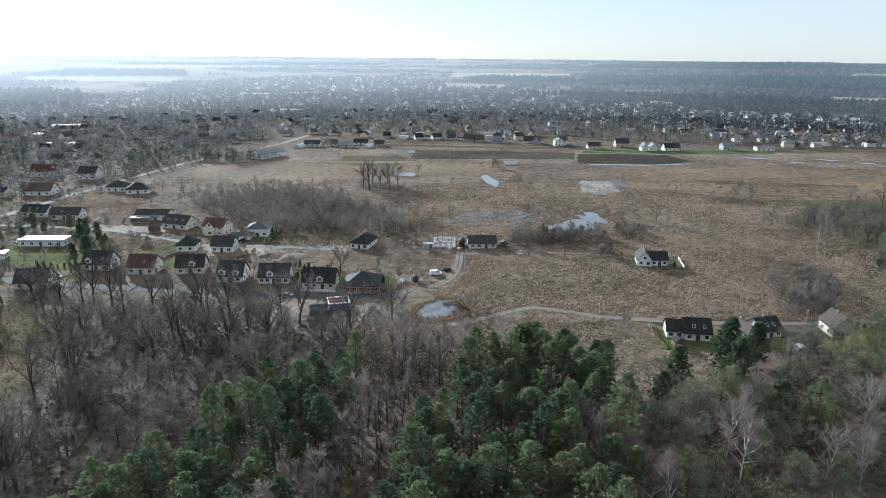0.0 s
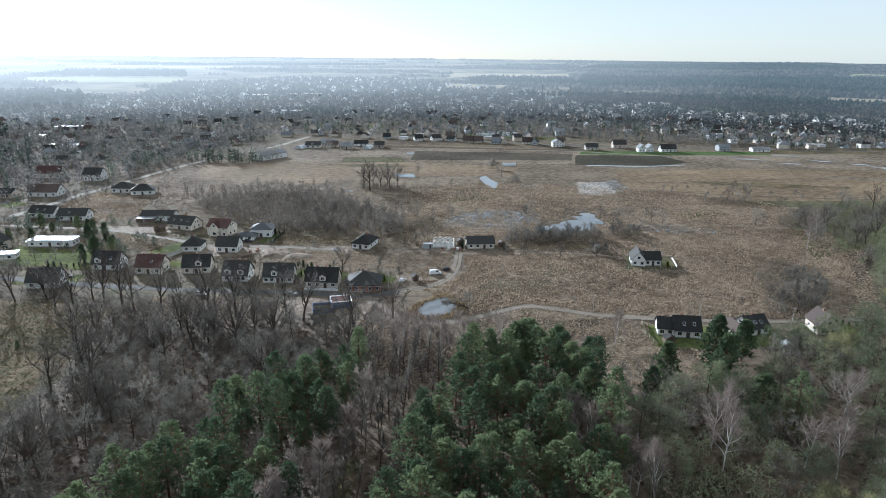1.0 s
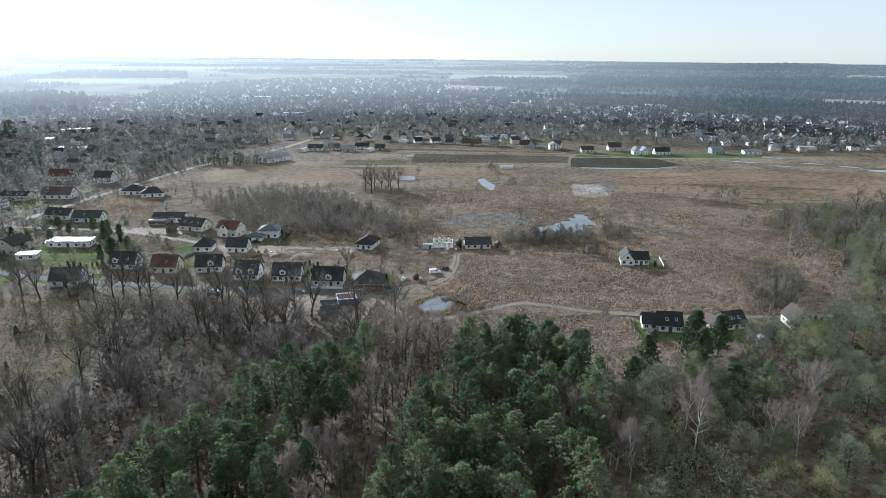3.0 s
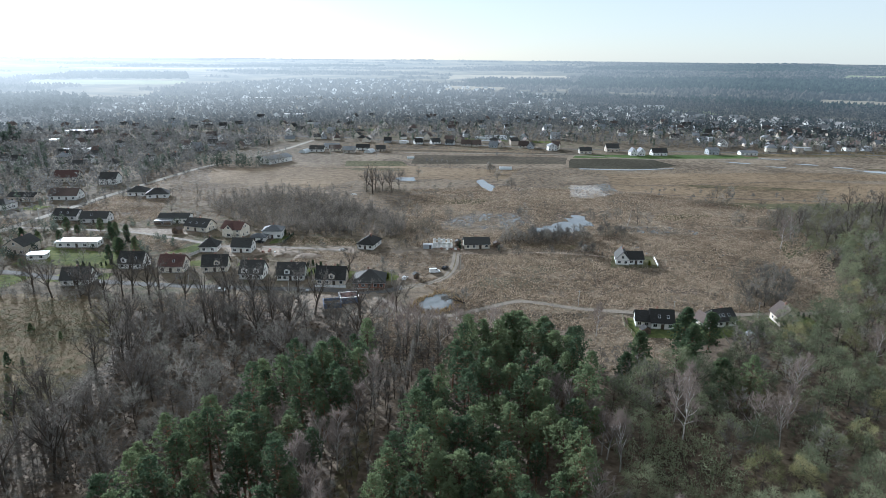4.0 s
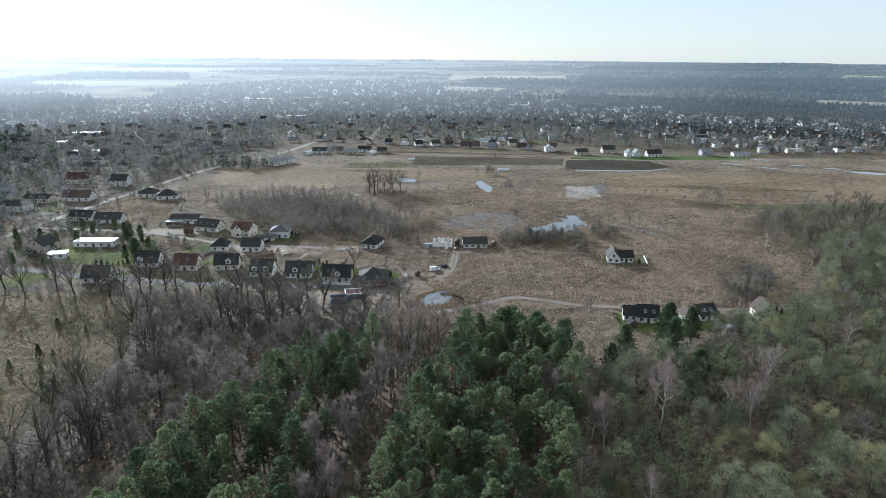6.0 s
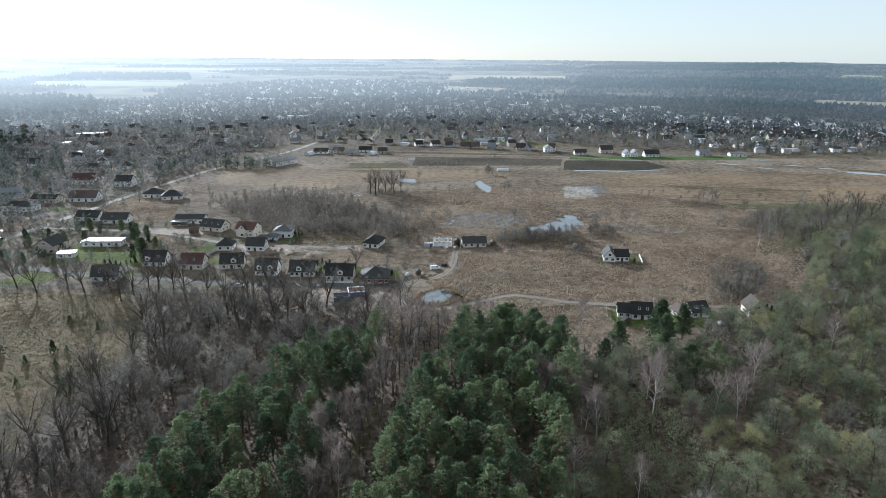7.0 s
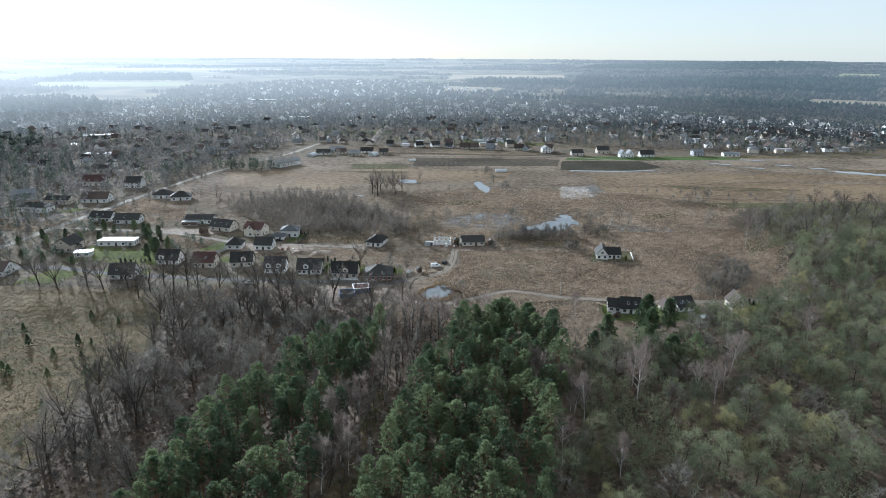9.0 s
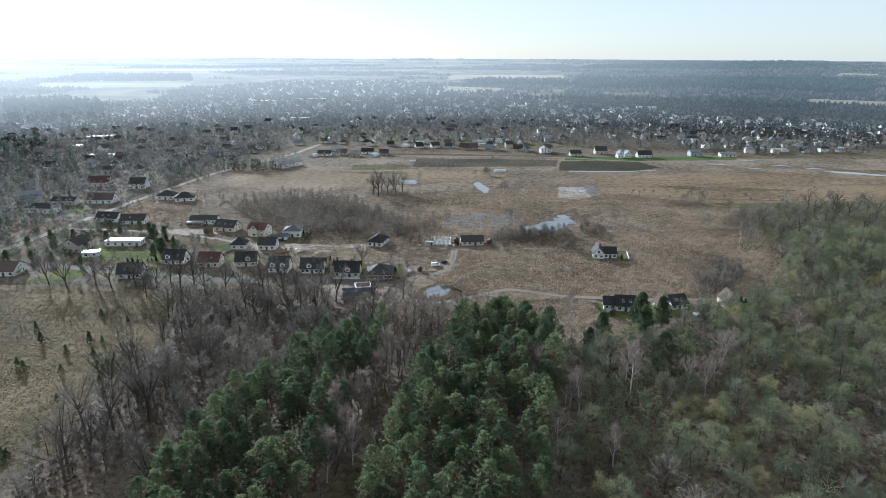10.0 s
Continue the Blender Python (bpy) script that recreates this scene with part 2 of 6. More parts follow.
        w = w / (np.linalg.norm(w) + 1e-9)
        u = np.cross(w, (0.3, 0.1, 0.9) if abs(w[2]) < 0.9 else (1, 0, 0))
        u = u / np.linalg.norm(u)
        q = np.cross(w, u)
        an = np.arange(sides) * 2 * math.pi / sides
        ring = np.cos(an)[:, None] * u + np.sin(an)[:, None] * q
        return self.add(np.concatenate([a + ra * ring, b + rb * ring]),
                        [(k, (k + 1) % sides, sides + (k + 1) % sides, sides + k) for k in range(sides)])

    def mesh(self, name, mat, smooth=False):
        me = bpy.data.meshes.new(name)
        verts = np.concatenate(self.v) if self.v else np.zeros((0, 3))
        me.from_pydata(verts.tolist(), [], self.f)
        me.materials.append(mat)
        if smooth:
            me.polygons.foreach_set("use_smooth", [True] * len(me.polygons))
        me.update()
        return me


def part(name, shape, mat, parent=None, label="", m=None, smooth=False):
    data = shape.mesh(name, mat, smooth) if isinstance(shape, Shape) else shape
    ob = new(name, data)
    if parent:
        ob.parent = parent
    if m is not None:
        ob.matrix_basis = m
    return tagged(ob, label)


def inside(poly, x, y):
    x, y = np.asarray(x, float), np.asarray(y, float)
    r = np.zeros(x.shape, bool)
    for (ax, ay), (bx, by) in zip(poly, poly[1:] + poly[:1]):
        hit = (ay > y) != (by > y)
        r ^= hit & (x < (bx - ax) * (y - ay) / ((by - ay) or 1e-9) + ax)
    return r


def scatter(poly, gap, rng, tries=1.0):
    """Points in a polygon, no two nearer than about gap: a jittered grid."""
    xs, ys = [p[0] for p in poly], [p[1] for p in poly]
    gx, gy = np.meshgrid(np.arange(min(xs), max(xs), gap), np.arange(min(ys), max(ys), gap))
    gx = gx + rng.uniform(-0.42, 0.42, gx.shape) * gap
    gy = gy + rng.uniform(-0.42, 0.42, gy.shape) * gap
    keep = inside(poly, gx, gy) & (rng.random(gx.shape) < tries)
    return np.stack([gx[keep], gy[keep]], 1)


LAYER = [0.0]
KEEP_OUT = []


def patch(name, poly, mat, label, wobble=1.0, step=3.0, seed=0.0, keep_out=False):
    """A sheet of ground of another kind, with an uneven edge, a few millimetres above the last."""
    LAYER[0] += 0.002
    pts = []
    for (ax, ay), (bx, by) in zip(poly, poly[1:] + poly[:1]):
        n = max(1, int(math.hypot(bx - ax, by - ay) / step))
        for k in range(n):
            x, y = ax + (bx - ax) * k / n, ay + (by - ay) * k / n
            d = noise.noise_vector((x * 0.11 / max(0.3, step / 4), y * 0.11 / max(0.3, step / 4), seed))
            pts.append((x + wobble * d.x * 2, y + wobble * d.y * 2, LAYER[0]))
    area = sum(a[0] * b[1] - b[0] * a[1] for a, b in zip(pts, pts[1:] + pts[:1]))
    if area < 0:
        pts.reverse()
    s = Shape().add(pts, [tuple(range(len(pts)))])
    if keep_out:
        KEEP_OUT.append([(p[0], p[1]) for p in pts])
    return tagged(part(name, s, mat), label, kind="structure")


def blob(x, y, rx, ry, rz=0.0, n=14, seed=0.0, rough=0.35):
    out = []
    for k in range(n):
        a = 2 * math.pi * k / n
        r = 1 + rough * noise.noise((math.cos(a) * 1.7 + seed, math.sin(a) * 1.7 + seed * 0.7, seed)) * 2
        px, py = rx * r * math.cos(a), ry * r * math.sin(a)
        c, q = math.cos(rz), math.sin(rz)
        out.append((x + c * px - q * py, y + q * px + c * py))
    return out


def smooth_line(pts, step=3.0):
    out = []
    for k in range(len(pts) - 1):
        p0, p1, p2, p3 = (Vector(pts[min(max(k + d, 0), len(pts) - 1)]) for d in (-1, 0, 1, 2))
        n = max(2, int((p2 - p1).length / step))
        for s in range(n):
            t = s / n
            out.append(0.5 * ((2 * p1) + (p2 - p0) * t + (2 * p0 - 5 * p1 + 4 * p2 - p3) * t * t + (3 * p1 - p0 - 3 * p2 + p3) * t ** 3))
    out.append(Vector(pts[-1]))
    return out


def ribbon(name, pts, width, mat, label, z=None, kind="structure", ragged=0.2):
    if z is None:
        LAYER[0] += 0.002
        z = LAYER[0]
    line = smooth_line(pts)
    verts, faces, left, right = [], [], [], []
    for k, p in enumerate(line):
        d = (line[min(k + 1, len(line) - 1)] - line[max(k - 1, 0)]).normalized()
        nx, ny = -d.y, d.x
        for side, store in ((1, left), (-1, right)):
            w = width / 2 * (1 + ragged * noise.noise((p.x * 0.3, p.y * 0.3, side * 5.0)))
            q = (p.x + side * nx * w, p.y + side * ny * w)
            verts.append((q[0], q[1], z))
            store.append(q)
        if k:
            i = 2 * k
            faces.append((i - 2, i - 1, i + 1, i))
    KEEP_OUT.append(left + right[::-1])
    return tagged(part(name, Shape().add(verts, faces), mat), label, kind=kind)


def free_of(pts, polys):
    ok = np.ones(len(pts), bool)
    for q in polys:
        ok &= ~inside(q, pts[:, 0], pts[:, 1])
    return pts[ok]


# ---- ground ----
FAR_R, EDGE_R = 1620.0, 4880.0


def disc(radii, sides, height):
    s = Shape()
    verts = [(0, 0, 0)]
    for r in radii:
        for k in range(sides):
            a = 2 * math.pi * k / sides
            verts.append((r * math.sin(a), r * math.cos(a), height(r, a)))
    faces = [(0, 1 + (k + 1) % sides, 1 + k) for k in range(sides)]
    for j in range(len(radii) - 1):
        for k in range(sides):
            a, b = 1 + j * sides + k, 1 + j * sides + (k + 1) % sides
            faces.append((a, b, b + sides, a + sides))
    return s.add(verts, faces)


tagged(part("ground", disc([60, 150, 300, 500, 800, 1200, FAR_R, 2200, 3000, 4000, EDGE_R], 72, lambda r, a: 0.0), M["ground"]),
       "flat winter scrubland with dry grass and bare soil", kind="structure")


# ---- the distance: hills, woods and the far end of the town, with haze painted in as emission ----
HAZE_R = 920.0


def haze_glow_material(name, tones, share, island):
    """Far land with the haze painted in as emission, which grows with the distance and towards the sun."""
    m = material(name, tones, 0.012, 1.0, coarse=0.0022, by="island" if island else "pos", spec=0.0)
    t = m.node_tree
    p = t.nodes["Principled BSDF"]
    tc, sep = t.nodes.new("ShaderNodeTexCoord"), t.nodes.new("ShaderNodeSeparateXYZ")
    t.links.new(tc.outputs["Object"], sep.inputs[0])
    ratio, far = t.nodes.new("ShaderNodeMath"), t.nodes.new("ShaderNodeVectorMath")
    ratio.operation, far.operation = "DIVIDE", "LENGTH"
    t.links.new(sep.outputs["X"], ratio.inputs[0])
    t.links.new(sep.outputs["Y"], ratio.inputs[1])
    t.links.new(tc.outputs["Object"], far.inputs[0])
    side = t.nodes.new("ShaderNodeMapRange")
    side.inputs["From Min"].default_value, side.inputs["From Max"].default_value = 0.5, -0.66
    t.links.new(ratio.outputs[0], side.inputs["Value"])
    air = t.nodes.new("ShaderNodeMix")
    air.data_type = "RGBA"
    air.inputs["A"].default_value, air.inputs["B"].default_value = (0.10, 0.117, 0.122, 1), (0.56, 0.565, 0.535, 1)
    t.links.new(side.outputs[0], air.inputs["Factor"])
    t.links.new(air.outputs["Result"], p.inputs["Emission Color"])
    # strength of the emitted haze: 1 - exp(-(r - 780) / 1150)
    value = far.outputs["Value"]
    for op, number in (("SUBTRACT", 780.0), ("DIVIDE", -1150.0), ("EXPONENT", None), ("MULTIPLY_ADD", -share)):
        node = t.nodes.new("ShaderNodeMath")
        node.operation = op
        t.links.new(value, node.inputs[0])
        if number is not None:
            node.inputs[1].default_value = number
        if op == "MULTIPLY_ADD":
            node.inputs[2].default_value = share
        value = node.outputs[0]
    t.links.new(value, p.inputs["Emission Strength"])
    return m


def top_at(a):
    """The height of the skyline."""
    e = math.sin(a) if math.cos(a) > 0 else 0.0
    return 70 + 13 * e


def rise(r, a):
    if r <= FAR_R:
        return 0.3
    s = (r - FAR_R) / (EDGE_R - FAR_R)
    h = top_at(a) * s + 5.0 * s * noise.noise((math.sin(a) * 9, math.cos(a) * 9, r * 0.0016)) + 3.0 * s * noise.noise((a * 40, r * 0.004, 2.0))
    return 0.3 + (h if r < EDGE_R else top_at(a) + 3.0 * noise.noise((a * 9, 3.0, 1.0)))


def land(x, y):
    return rise(math.hypot(x, y), math.atan2(x, y))


# surface colours of the far land, each with haze emitted on top
H = {"fields": haze_glow_material("haze_glow_fields", [(0.045, 0.042, 0.03), (0.085, 0.072, 0.048), (0.15, 0.122, 0.08)], 1.0, False),
     "pale": haze_glow_material("haze_glow_stubble", [(0.17, 0.14, 0.095), (0.25, 0.205, 0.14)], 1.0, False),
     "green": haze_glow_material("haze_glow_crop", [(0.15, 0.16, 0.08), (0.2, 0.195, 0.1)], 1.0, False),
     "woods": haze_glow_material("haze_glow_woods", [(0.028, 0.026, 0.022), (0.055, 0.049, 0.04), (0.09, 0.078, 0.062)], 0.95, True),
     "pines": haze_glow_material("haze_glow_pines", [(0.010, 0.016, 0.013), (0.022, 0.031, 0.024), (0.04, 0.05, 0.036)], 0.9, True),
     "walls": haze_glow_material("haze_glow_walls", [(0.38, 0.36, 0.33), (0.62, 0.6, 0.57)], 1.0, True),
     "roofs": haze_glow_material("hazy_roofs", [(0.05, 0.046, 0.043), (0.10, 0.088, 0.08), (0.2, 0.19, 0.18)], 1.0, True)}

ring = Shape()
RADII, SIDES = [HAZE_R, 1150, 1350, FAR_R, 1750, 1900, 2050, 2250, 2400, 2600, 2800, 3050, 3300, 3600, 3900, 4200, 4550, EDGE_R], 240
ring.add([(r * math.sin(2 * math.pi * k / SIDES), r * math.cos(2 * math.pi * k / SIDES), rise(r, 2 * math.pi * k / SIDES)) for r in RADII for k in range(SIDES)],
         [(j * SIDES + k, j * SIDES + (k + 1) % SIDES, (j + 1) * SIDES + (k + 1) % SIDES, (j + 1) * SIDES + k) for j in range(len(RADII) - 1) for k in range(SIDES)])
# the ring glows by its material, as a stand-in for haze
tagged(part("backdrop", ring, H["fields"], smooth=True), "fields and hills out to the horizon with painted haze", kind="structure")

BIG_FOREST = [(237, 1241), (376, 1316), (541, 1282), (513, 1151), (640, 1080), (719, 979), (1500, 1700), (2495, 3598), (2323, 4270), (1611, 4361), (892, 3722), (446, 2097), (325, 1609)]
PINE_WOODS = [[(414, 1900), (812, 1920), (1215, 1708), (1634, 2327), (1086, 2595), (581, 2487)], [(98, 2083), (109, 2322), (202, 2404), (472, 2273), (425, 1993)], [(-567, 900), (-729, 1066), (-811, 1265), (-767, 1373), (-656, 1200), (-600, 1032)],
              [(-1267, 2020), (-1369, 2434), (-1009, 2598), (-843, 2183), (-1075, 2131)], [(700, 3300), (1600, 3100), (2300, 3500), (2100, 4100), (900, 3700)], [(-1500, 3000), (-300, 3500), (-300, 3700), (-1500, 3200)]]
WEST_WOODS = [[(-623, 1205), (-760, 1875), (-573, 1866), (-477, 1577), (-500, 1281)], [(-1500, 1500), (-1050, 1450), (-1000, 1650), (-1500, 1800)], [(-900, 2650), (-200, 2600), (-150, 2900), (-900, 2900)]]
FAR_FIELDS = [("pale", [(31, 2342), (59, 2694), (514, 2650), (530, 2400), (207, 2478)]), ("pale", [(17, 1793), (28, 2021), (210, 1971), (197, 1836)]), ("green", [(-1150, 1760), (-1240, 1987), (-809, 2069), (-746, 1903)]),
              ("green", [(410, 1188), (457, 1262), (545, 1236), (515, 1151)]), ("pale", [(-279, 1165), (-307, 1265), (-195, 1237), (-180, 1165)]), ("green", [(-668, 1426), (-698, 1508), (-588, 1501), (-560, 1426)]), ("pale", [(870, 1470), (958, 1577), (1100, 1483), (1020, 1378)]), ("green", [(1624, 2593), (1766, 2766), (1866, 2669), (1755, 2505)]), ("pale", [(-1600, 2700), (-1500, 2950), (-700, 3050), (-700, 2950)])]
FAR_TOWN = [(-560, 1450), (-700, 1850), (-535, 2200), (-152, 2300), (97, 1980), (247, 1780), (290, 1400), (120, 1500)]

# far fields, haze included as emission
for key, poly in FAR_FIELDS:
    xs, ys = [q[0] for q in poly], [q[1] for q in poly]
    s = Shape()
    for x in np.arange(min(xs), max(xs), 14.0):
        for y in np.arange(min(ys), max(ys), 14.0):
            if inside(poly, x + 7, y + 7):
                s.add([(u, v, land(u, v) + 1.2) for u, v in ((x, y), (x + 14, y), (x + 14, y + 14), (x, y + 14))], [(0, 1, 2, 3)])
    tagged(part("backdrop", s, H[key]), "pale field far off with painted haze" if key == "pale" else "dull green field far off with painted haze", kind="structure")


def crowns(x, y, g):
    """Crowns of far trees as uneven many-sided cones on the rising land."""
    z, r = np.array([land(u, v) for u, v in zip(x, y)]), np.hypot(x, y)
    n, k = len(x), 5
    wide = g.uniform(4, 9.5, n) * (0.75 + r / 4800)
    tall = g.uniform(6, 13, n) * (1.15 - 0.5 * r / EDGE_R)
    t = g.uniform(0, 6.28, n)[:, None] + np.arange(k) * 2 * math.pi / k
    w = wide[:, None] * g.uniform(0.7, 1.2, (n, k))
    foot = np.stack([x[:, None] + np.cos(t) * w, y[:, None] + np.sin(t) * w, np.repeat(z[:, None] - 1.0, k, 1)], 2)
    apex = np.stack([x + g.normal(0, 2, n), y + g.normal(0, 2, n), z + tall], 1)
    base = np.arange(n) * (k + 1)
    s = Shape().add(np.concatenate([foot, apex[:, None]], 1).reshape(-1, 3), [])
    s.f = list(map(tuple, np.concatenate([np.stack([base + j, base + (j + 1) % k, base + k], 1) for j in range(k)]).tolist()))
    return s


g = np.random.default_rng(9)
r, a = g.uniform(FAR_R * 0.94, EDGE_R * 0.99, 60000), g.uniform(-0.77, 0.77, 60000)
x, y = r * np.sin(a), r * np.cos(a)
scrub = np.array([noise.noise((u * 0.0012, v * 0.0032, 3.0)) + 0.6 * noise.noise((u * 0.005, v * 0.011, 8.0)) for u, v in zip(x, y)])
in_pines = np.any([inside(q, x, y) for q in PINE_WOODS], 0)
in_wood = inside(BIG_FOREST, x, y) | np.any([inside(q, x, y) for q in WEST_WOODS], 0)
in_field = np.any([inside(q, x, y) for _, q in FAR_FIELDS], 0)
in_town = inside(FAR_TOWN, x, y)
keep = (in_pines | (in_wood & (scrub > -0.42)) | (in_town & (g.random(len(x)) < 0.5)) | (scrub > 0.22 - 0.25 * np.tan(a))) & ~in_field
dark = in_pines | (in_wood & (scrub > 0.28))
# both crown meshes emit the painted haze too
tagged(part("backdrop", crowns(x[keep & dark], y[keep & dark], g), H["pines"]), "dark pine woods on the far hills with painted haze", kind="structure")
tagged(part("backdrop", crowns(x[keep & ~dark], y[keep & ~dark], g), H["woods"]), "grey-brown woods on the far hills with painted haze", kind="structure")


# ---- fields, meadows and roads ----
patch("meadow_far", [(-330, 500), (-200, 470), (-90, 430), (20, 430), (110, 470), (330, 500), (640, 520), (640, 640), (300, 640), (140, 640), (-60, 640), (-230, 600)],
      M["meadow"], "wide meadow of brown winter grass", 4, 12)
patch("meadow_east", [(130, 395), (330, 425), (640, 440), (640, 520), (330, 545), (150, 530)], M["meadow_pale"], "pale straw-coloured winter meadow", 3, 10)
patch("meadow_strip", [(-205, 535), (-180, 470), (-95, 455), (-60, 490), (60, 500), (75, 545), (-40, 560)], M["meadow_pale"], "pale yellow strip of dry pasture", 3, 8)
patch("meadow_scrub", [(-225, 520), (-235, 430), (-165, 395), (-120, 345), (-80, 320), (-15, 318), (40, 335), (30, 470), (-90, 430), (-200, 470)], M["meadow"], "brown fallow meadow round the thicket", 3, 8)
patch("meadow_mid", [(-8, 205), (20, 203), (60, 209), (110, 204), (140, 208), (175, 235), (205, 290), (225, 335), (235, 400), (150, 450), (40, 470), (-20, 450), (-15, 330), (-45, 300), (-75, 290), (-75, 262), (-20, 255)],
      M["meadow"], "tussocky meadow of rust-brown winter grass", 3, 6)
patch("mown_patch", blob(36, 240, 17, 10, 0.05, 20, 2.0), M["mown"], "short grey-brown grass", 1, 3, 0.0)
patch("meadow_west", [(-260, 60), (-118, 60), (-114, 96), (-112, 160), (-128, 205), (-150, 222), (-330, 222), (-330, 60)], M["heath"], "rough grey-brown heath grass", 2, 6)
patch("woodland_floor", [(-122, -60), (-112, 60), (-117, 96), (-110, 160), (-125, 205), (-100, 224), (-25, 224), (-14, 195), (20, 196), (60, 190), (105, 183), (150, 190), (176, 225), (205, 280),
                         (230, 330), (330, 370), (460, 380), (460, -60)], M["litter"], "brown leaf litter and dead bracken under trees", 2, 6)
patch("fringe_grass", [(186, 284), (198, 322), (210, 354), (233, 388), (262, 408), (430, 400), (430, 330), (262, 311), (214, 299)], M["olive"], "rough olive grass between scattered trees", 2, 6)
patch("clearing", [(44, 165), (60, 205), (76, 205), (100, 183), (80, 160), (62, 152)], M["meadow"], "rough tan grass at the wood's edge", 1.5, 4)
patch("wood_glade", [(-31, 50), (-26, 84), (-24, 100), (-21, 122), (-17, 128), (-18, 104), (-20, 80), (-24, 50)], M["heath"], "grassy ride between the pines", 1.0, 3)
patch("plot", [(-72, 268), (-70, 288), (-45, 287), (-20, 285), (-18, 262), (-40, 258)], M["meadow"], "unmown plot of dry grass", 1.5, 4)
patch("plot", [(-82, 300), (-82, 318), (-46, 312), (-44, 298)], M["heath"], "unmown plot of pale dry grass", 1.2, 4)
patch("plot", [(-172, 300), (-168, 318), (-134, 303), (-140, 285), (-160, 285)], M["meadow"], "unmown plot of brown dry grass", 1.2, 4)
patch("plot", [(-240, 345), (-232, 420), (-190, 410), (-175, 352), (-195, 340)], M["meadow"], "fallow plot of dry grass", 2, 5)
patch("plot", [(-330, 330), (-256, 322), (-250, 350), (-330, 356)], M["ground"], "fallow brown plot", 2, 5)
patch("ploughed_field", [(-23, 631), (60, 629), (135, 622), (126, 582), (-25, 574)], M["tilled"], "grey-brown tilled field", 0.6, 10, 0.0, True)
patch("ploughed_field", [(137, 616), (190, 618), (222, 616), (233, 578), (202, 556), (124, 558)], M["plough"], "dark ploughed field", 0.6, 10, 0.0, True)
patch("crop_field", [(141, 622), (149, 644), (348, 652), (339, 631), (223, 621)], M["green_field"], "green strip of winter crop", 0.6, 8)
for k, (y0, y1, key, label) in enumerate([(640, 652, "meadow", "rusty fallow strip"), (655, 664, "tilled", "narrow tilled strip"), (667, 674, "meadow_pale", "pale fallow strip"), (676, 684, "ground", "brown fallow strip")]):
    patch("field_strip", [(-125 + 4 * k, y0 + 4), (0, y0), (125 - 8 * k, y0 - 12), (125 - 8 * k, y1 - 12), (0, y1), (-125 + 4 * k, y1 + 4)], M[key], label, 0.8, 10, k)
patch("crop_field", [(-90, 585), (-35, 588), (-28, 560), (-85, 556)], M["olive"], "dull olive pasture", 1.5, 8)
patch("crop_field", [(215, 395), (330, 402), (430, 400), (430, 425), (320, 418), (205, 412)], M["olive"], "dull olive grass along the wood", 1.5, 6)
for k, (q, key, label) in enumerate([
        ([(-330, 1010), (-230, 1020), (-220, 1065), (-330, 1060)], "green_field", "green field among houses"),
        ([(-160, 850), (-60, 840), (-60, 868), (-160, 880)], "lawn", "green meadow strip behind houses"),
        ([(20, 760), (140, 735), (142, 752), (22, 782)], "lawn", "green allotment strip"),
        ([(-420, 880), (-330, 900), (-335, 930), (-430, 915)], "meadow_pale", "pale fallow plot"),
        ([(-120, 1000), (-20, 990), (-10, 1030), (-120, 1050)], "ground", "brown fallow plot"),
        ([(60, 1050), (180, 1040), (190, 1090), (60, 1110)], "meadow", "brown fallow plot"),
        ([(330, 640), (520, 655), (520, 690), (330, 668)], "heath", "grey-brown marsh grass"),
        ([(640, 880), (900, 1000), (930, 1060), (680, 930)], "meadow_pale", "pale clearing by the wood")]):
    patch("field", q, M[key], label, 2.0, 14, k)
for q in ([(-54, 246), (-40, 246), (-38, 256), (-54, 257)], [(-37, 243), (-22, 243), (-14, 246), (-24, 256), (-38, 255)], [(-74, 248), (-58, 249), (-56, 262), (-74, 260)],
          [(-140, 282), (-126, 284), (-118, 300), (-128, 302)], [(-92, 300), (-84, 305), (-83, 318), (-90, 316)], [(-206, 262), (-186, 262), (-150, 256), (-152, 284), (-178, 284), (-206, 292)],
          [(-212, 226), (-190, 227), (-185, 247), (-205, 246)], [(74, 184), (98, 182), (120, 186), (122, 200), (76, 202)], [(-275, 372), (-262, 372), (-258, 384), (-272, 386)],
          [(-120, 262), (-112, 262), (-112, 272), (-124, 270)], [(-98, 262), (-92, 262), (-92, 270), (-98, 270)], [(-176, 238), (-150, 238), (-152, 250), (-176, 252)], [(134, 196), (150, 194), (152, 204), (135, 206)]):
    patch("lawn", q, M["lawn"], "green garden lawn with worn spots", 0.7, 3, q[0][0], True)
patch("lawn", [(86, 265), (111, 265), (114, 284), (92, 284)], M["olive"], "dull green lawn round the meadow house", 0.7, 3, 9.0, True)
for q in ([(-116, 280), (-94, 276), (-84, 286), (-74, 292), (-92, 300), (-114, 296)], [(-54, 288), (-42, 286), (-44, 297), (-56, 296)], [(-6, 288), (30, 288), (36, 298), (4, 306), (-8, 303)], [(-60, 205), (-28, 205), (-22, 226), (-58, 226)],
          [(-18, 242), (-8, 240), (-6, 250), (-18, 254)], [(-184, 330), (-150, 334), (-136, 322), (-150, 316), (-180, 322)]):
    patch("yard", q, M["yard"], "bare trodden building-plot soil", 1.0, 3, q[0][1], True)
ribbon("road", [(-420, 250), (-330, 246), (-260, 240), (-215, 252), (-170, 242), (-130, 236), (-98, 233), (-54, 231), (-28, 228.5), (-14, 235)], 4.6, M["asphalt"], "narrow grey lane in front of the houses")
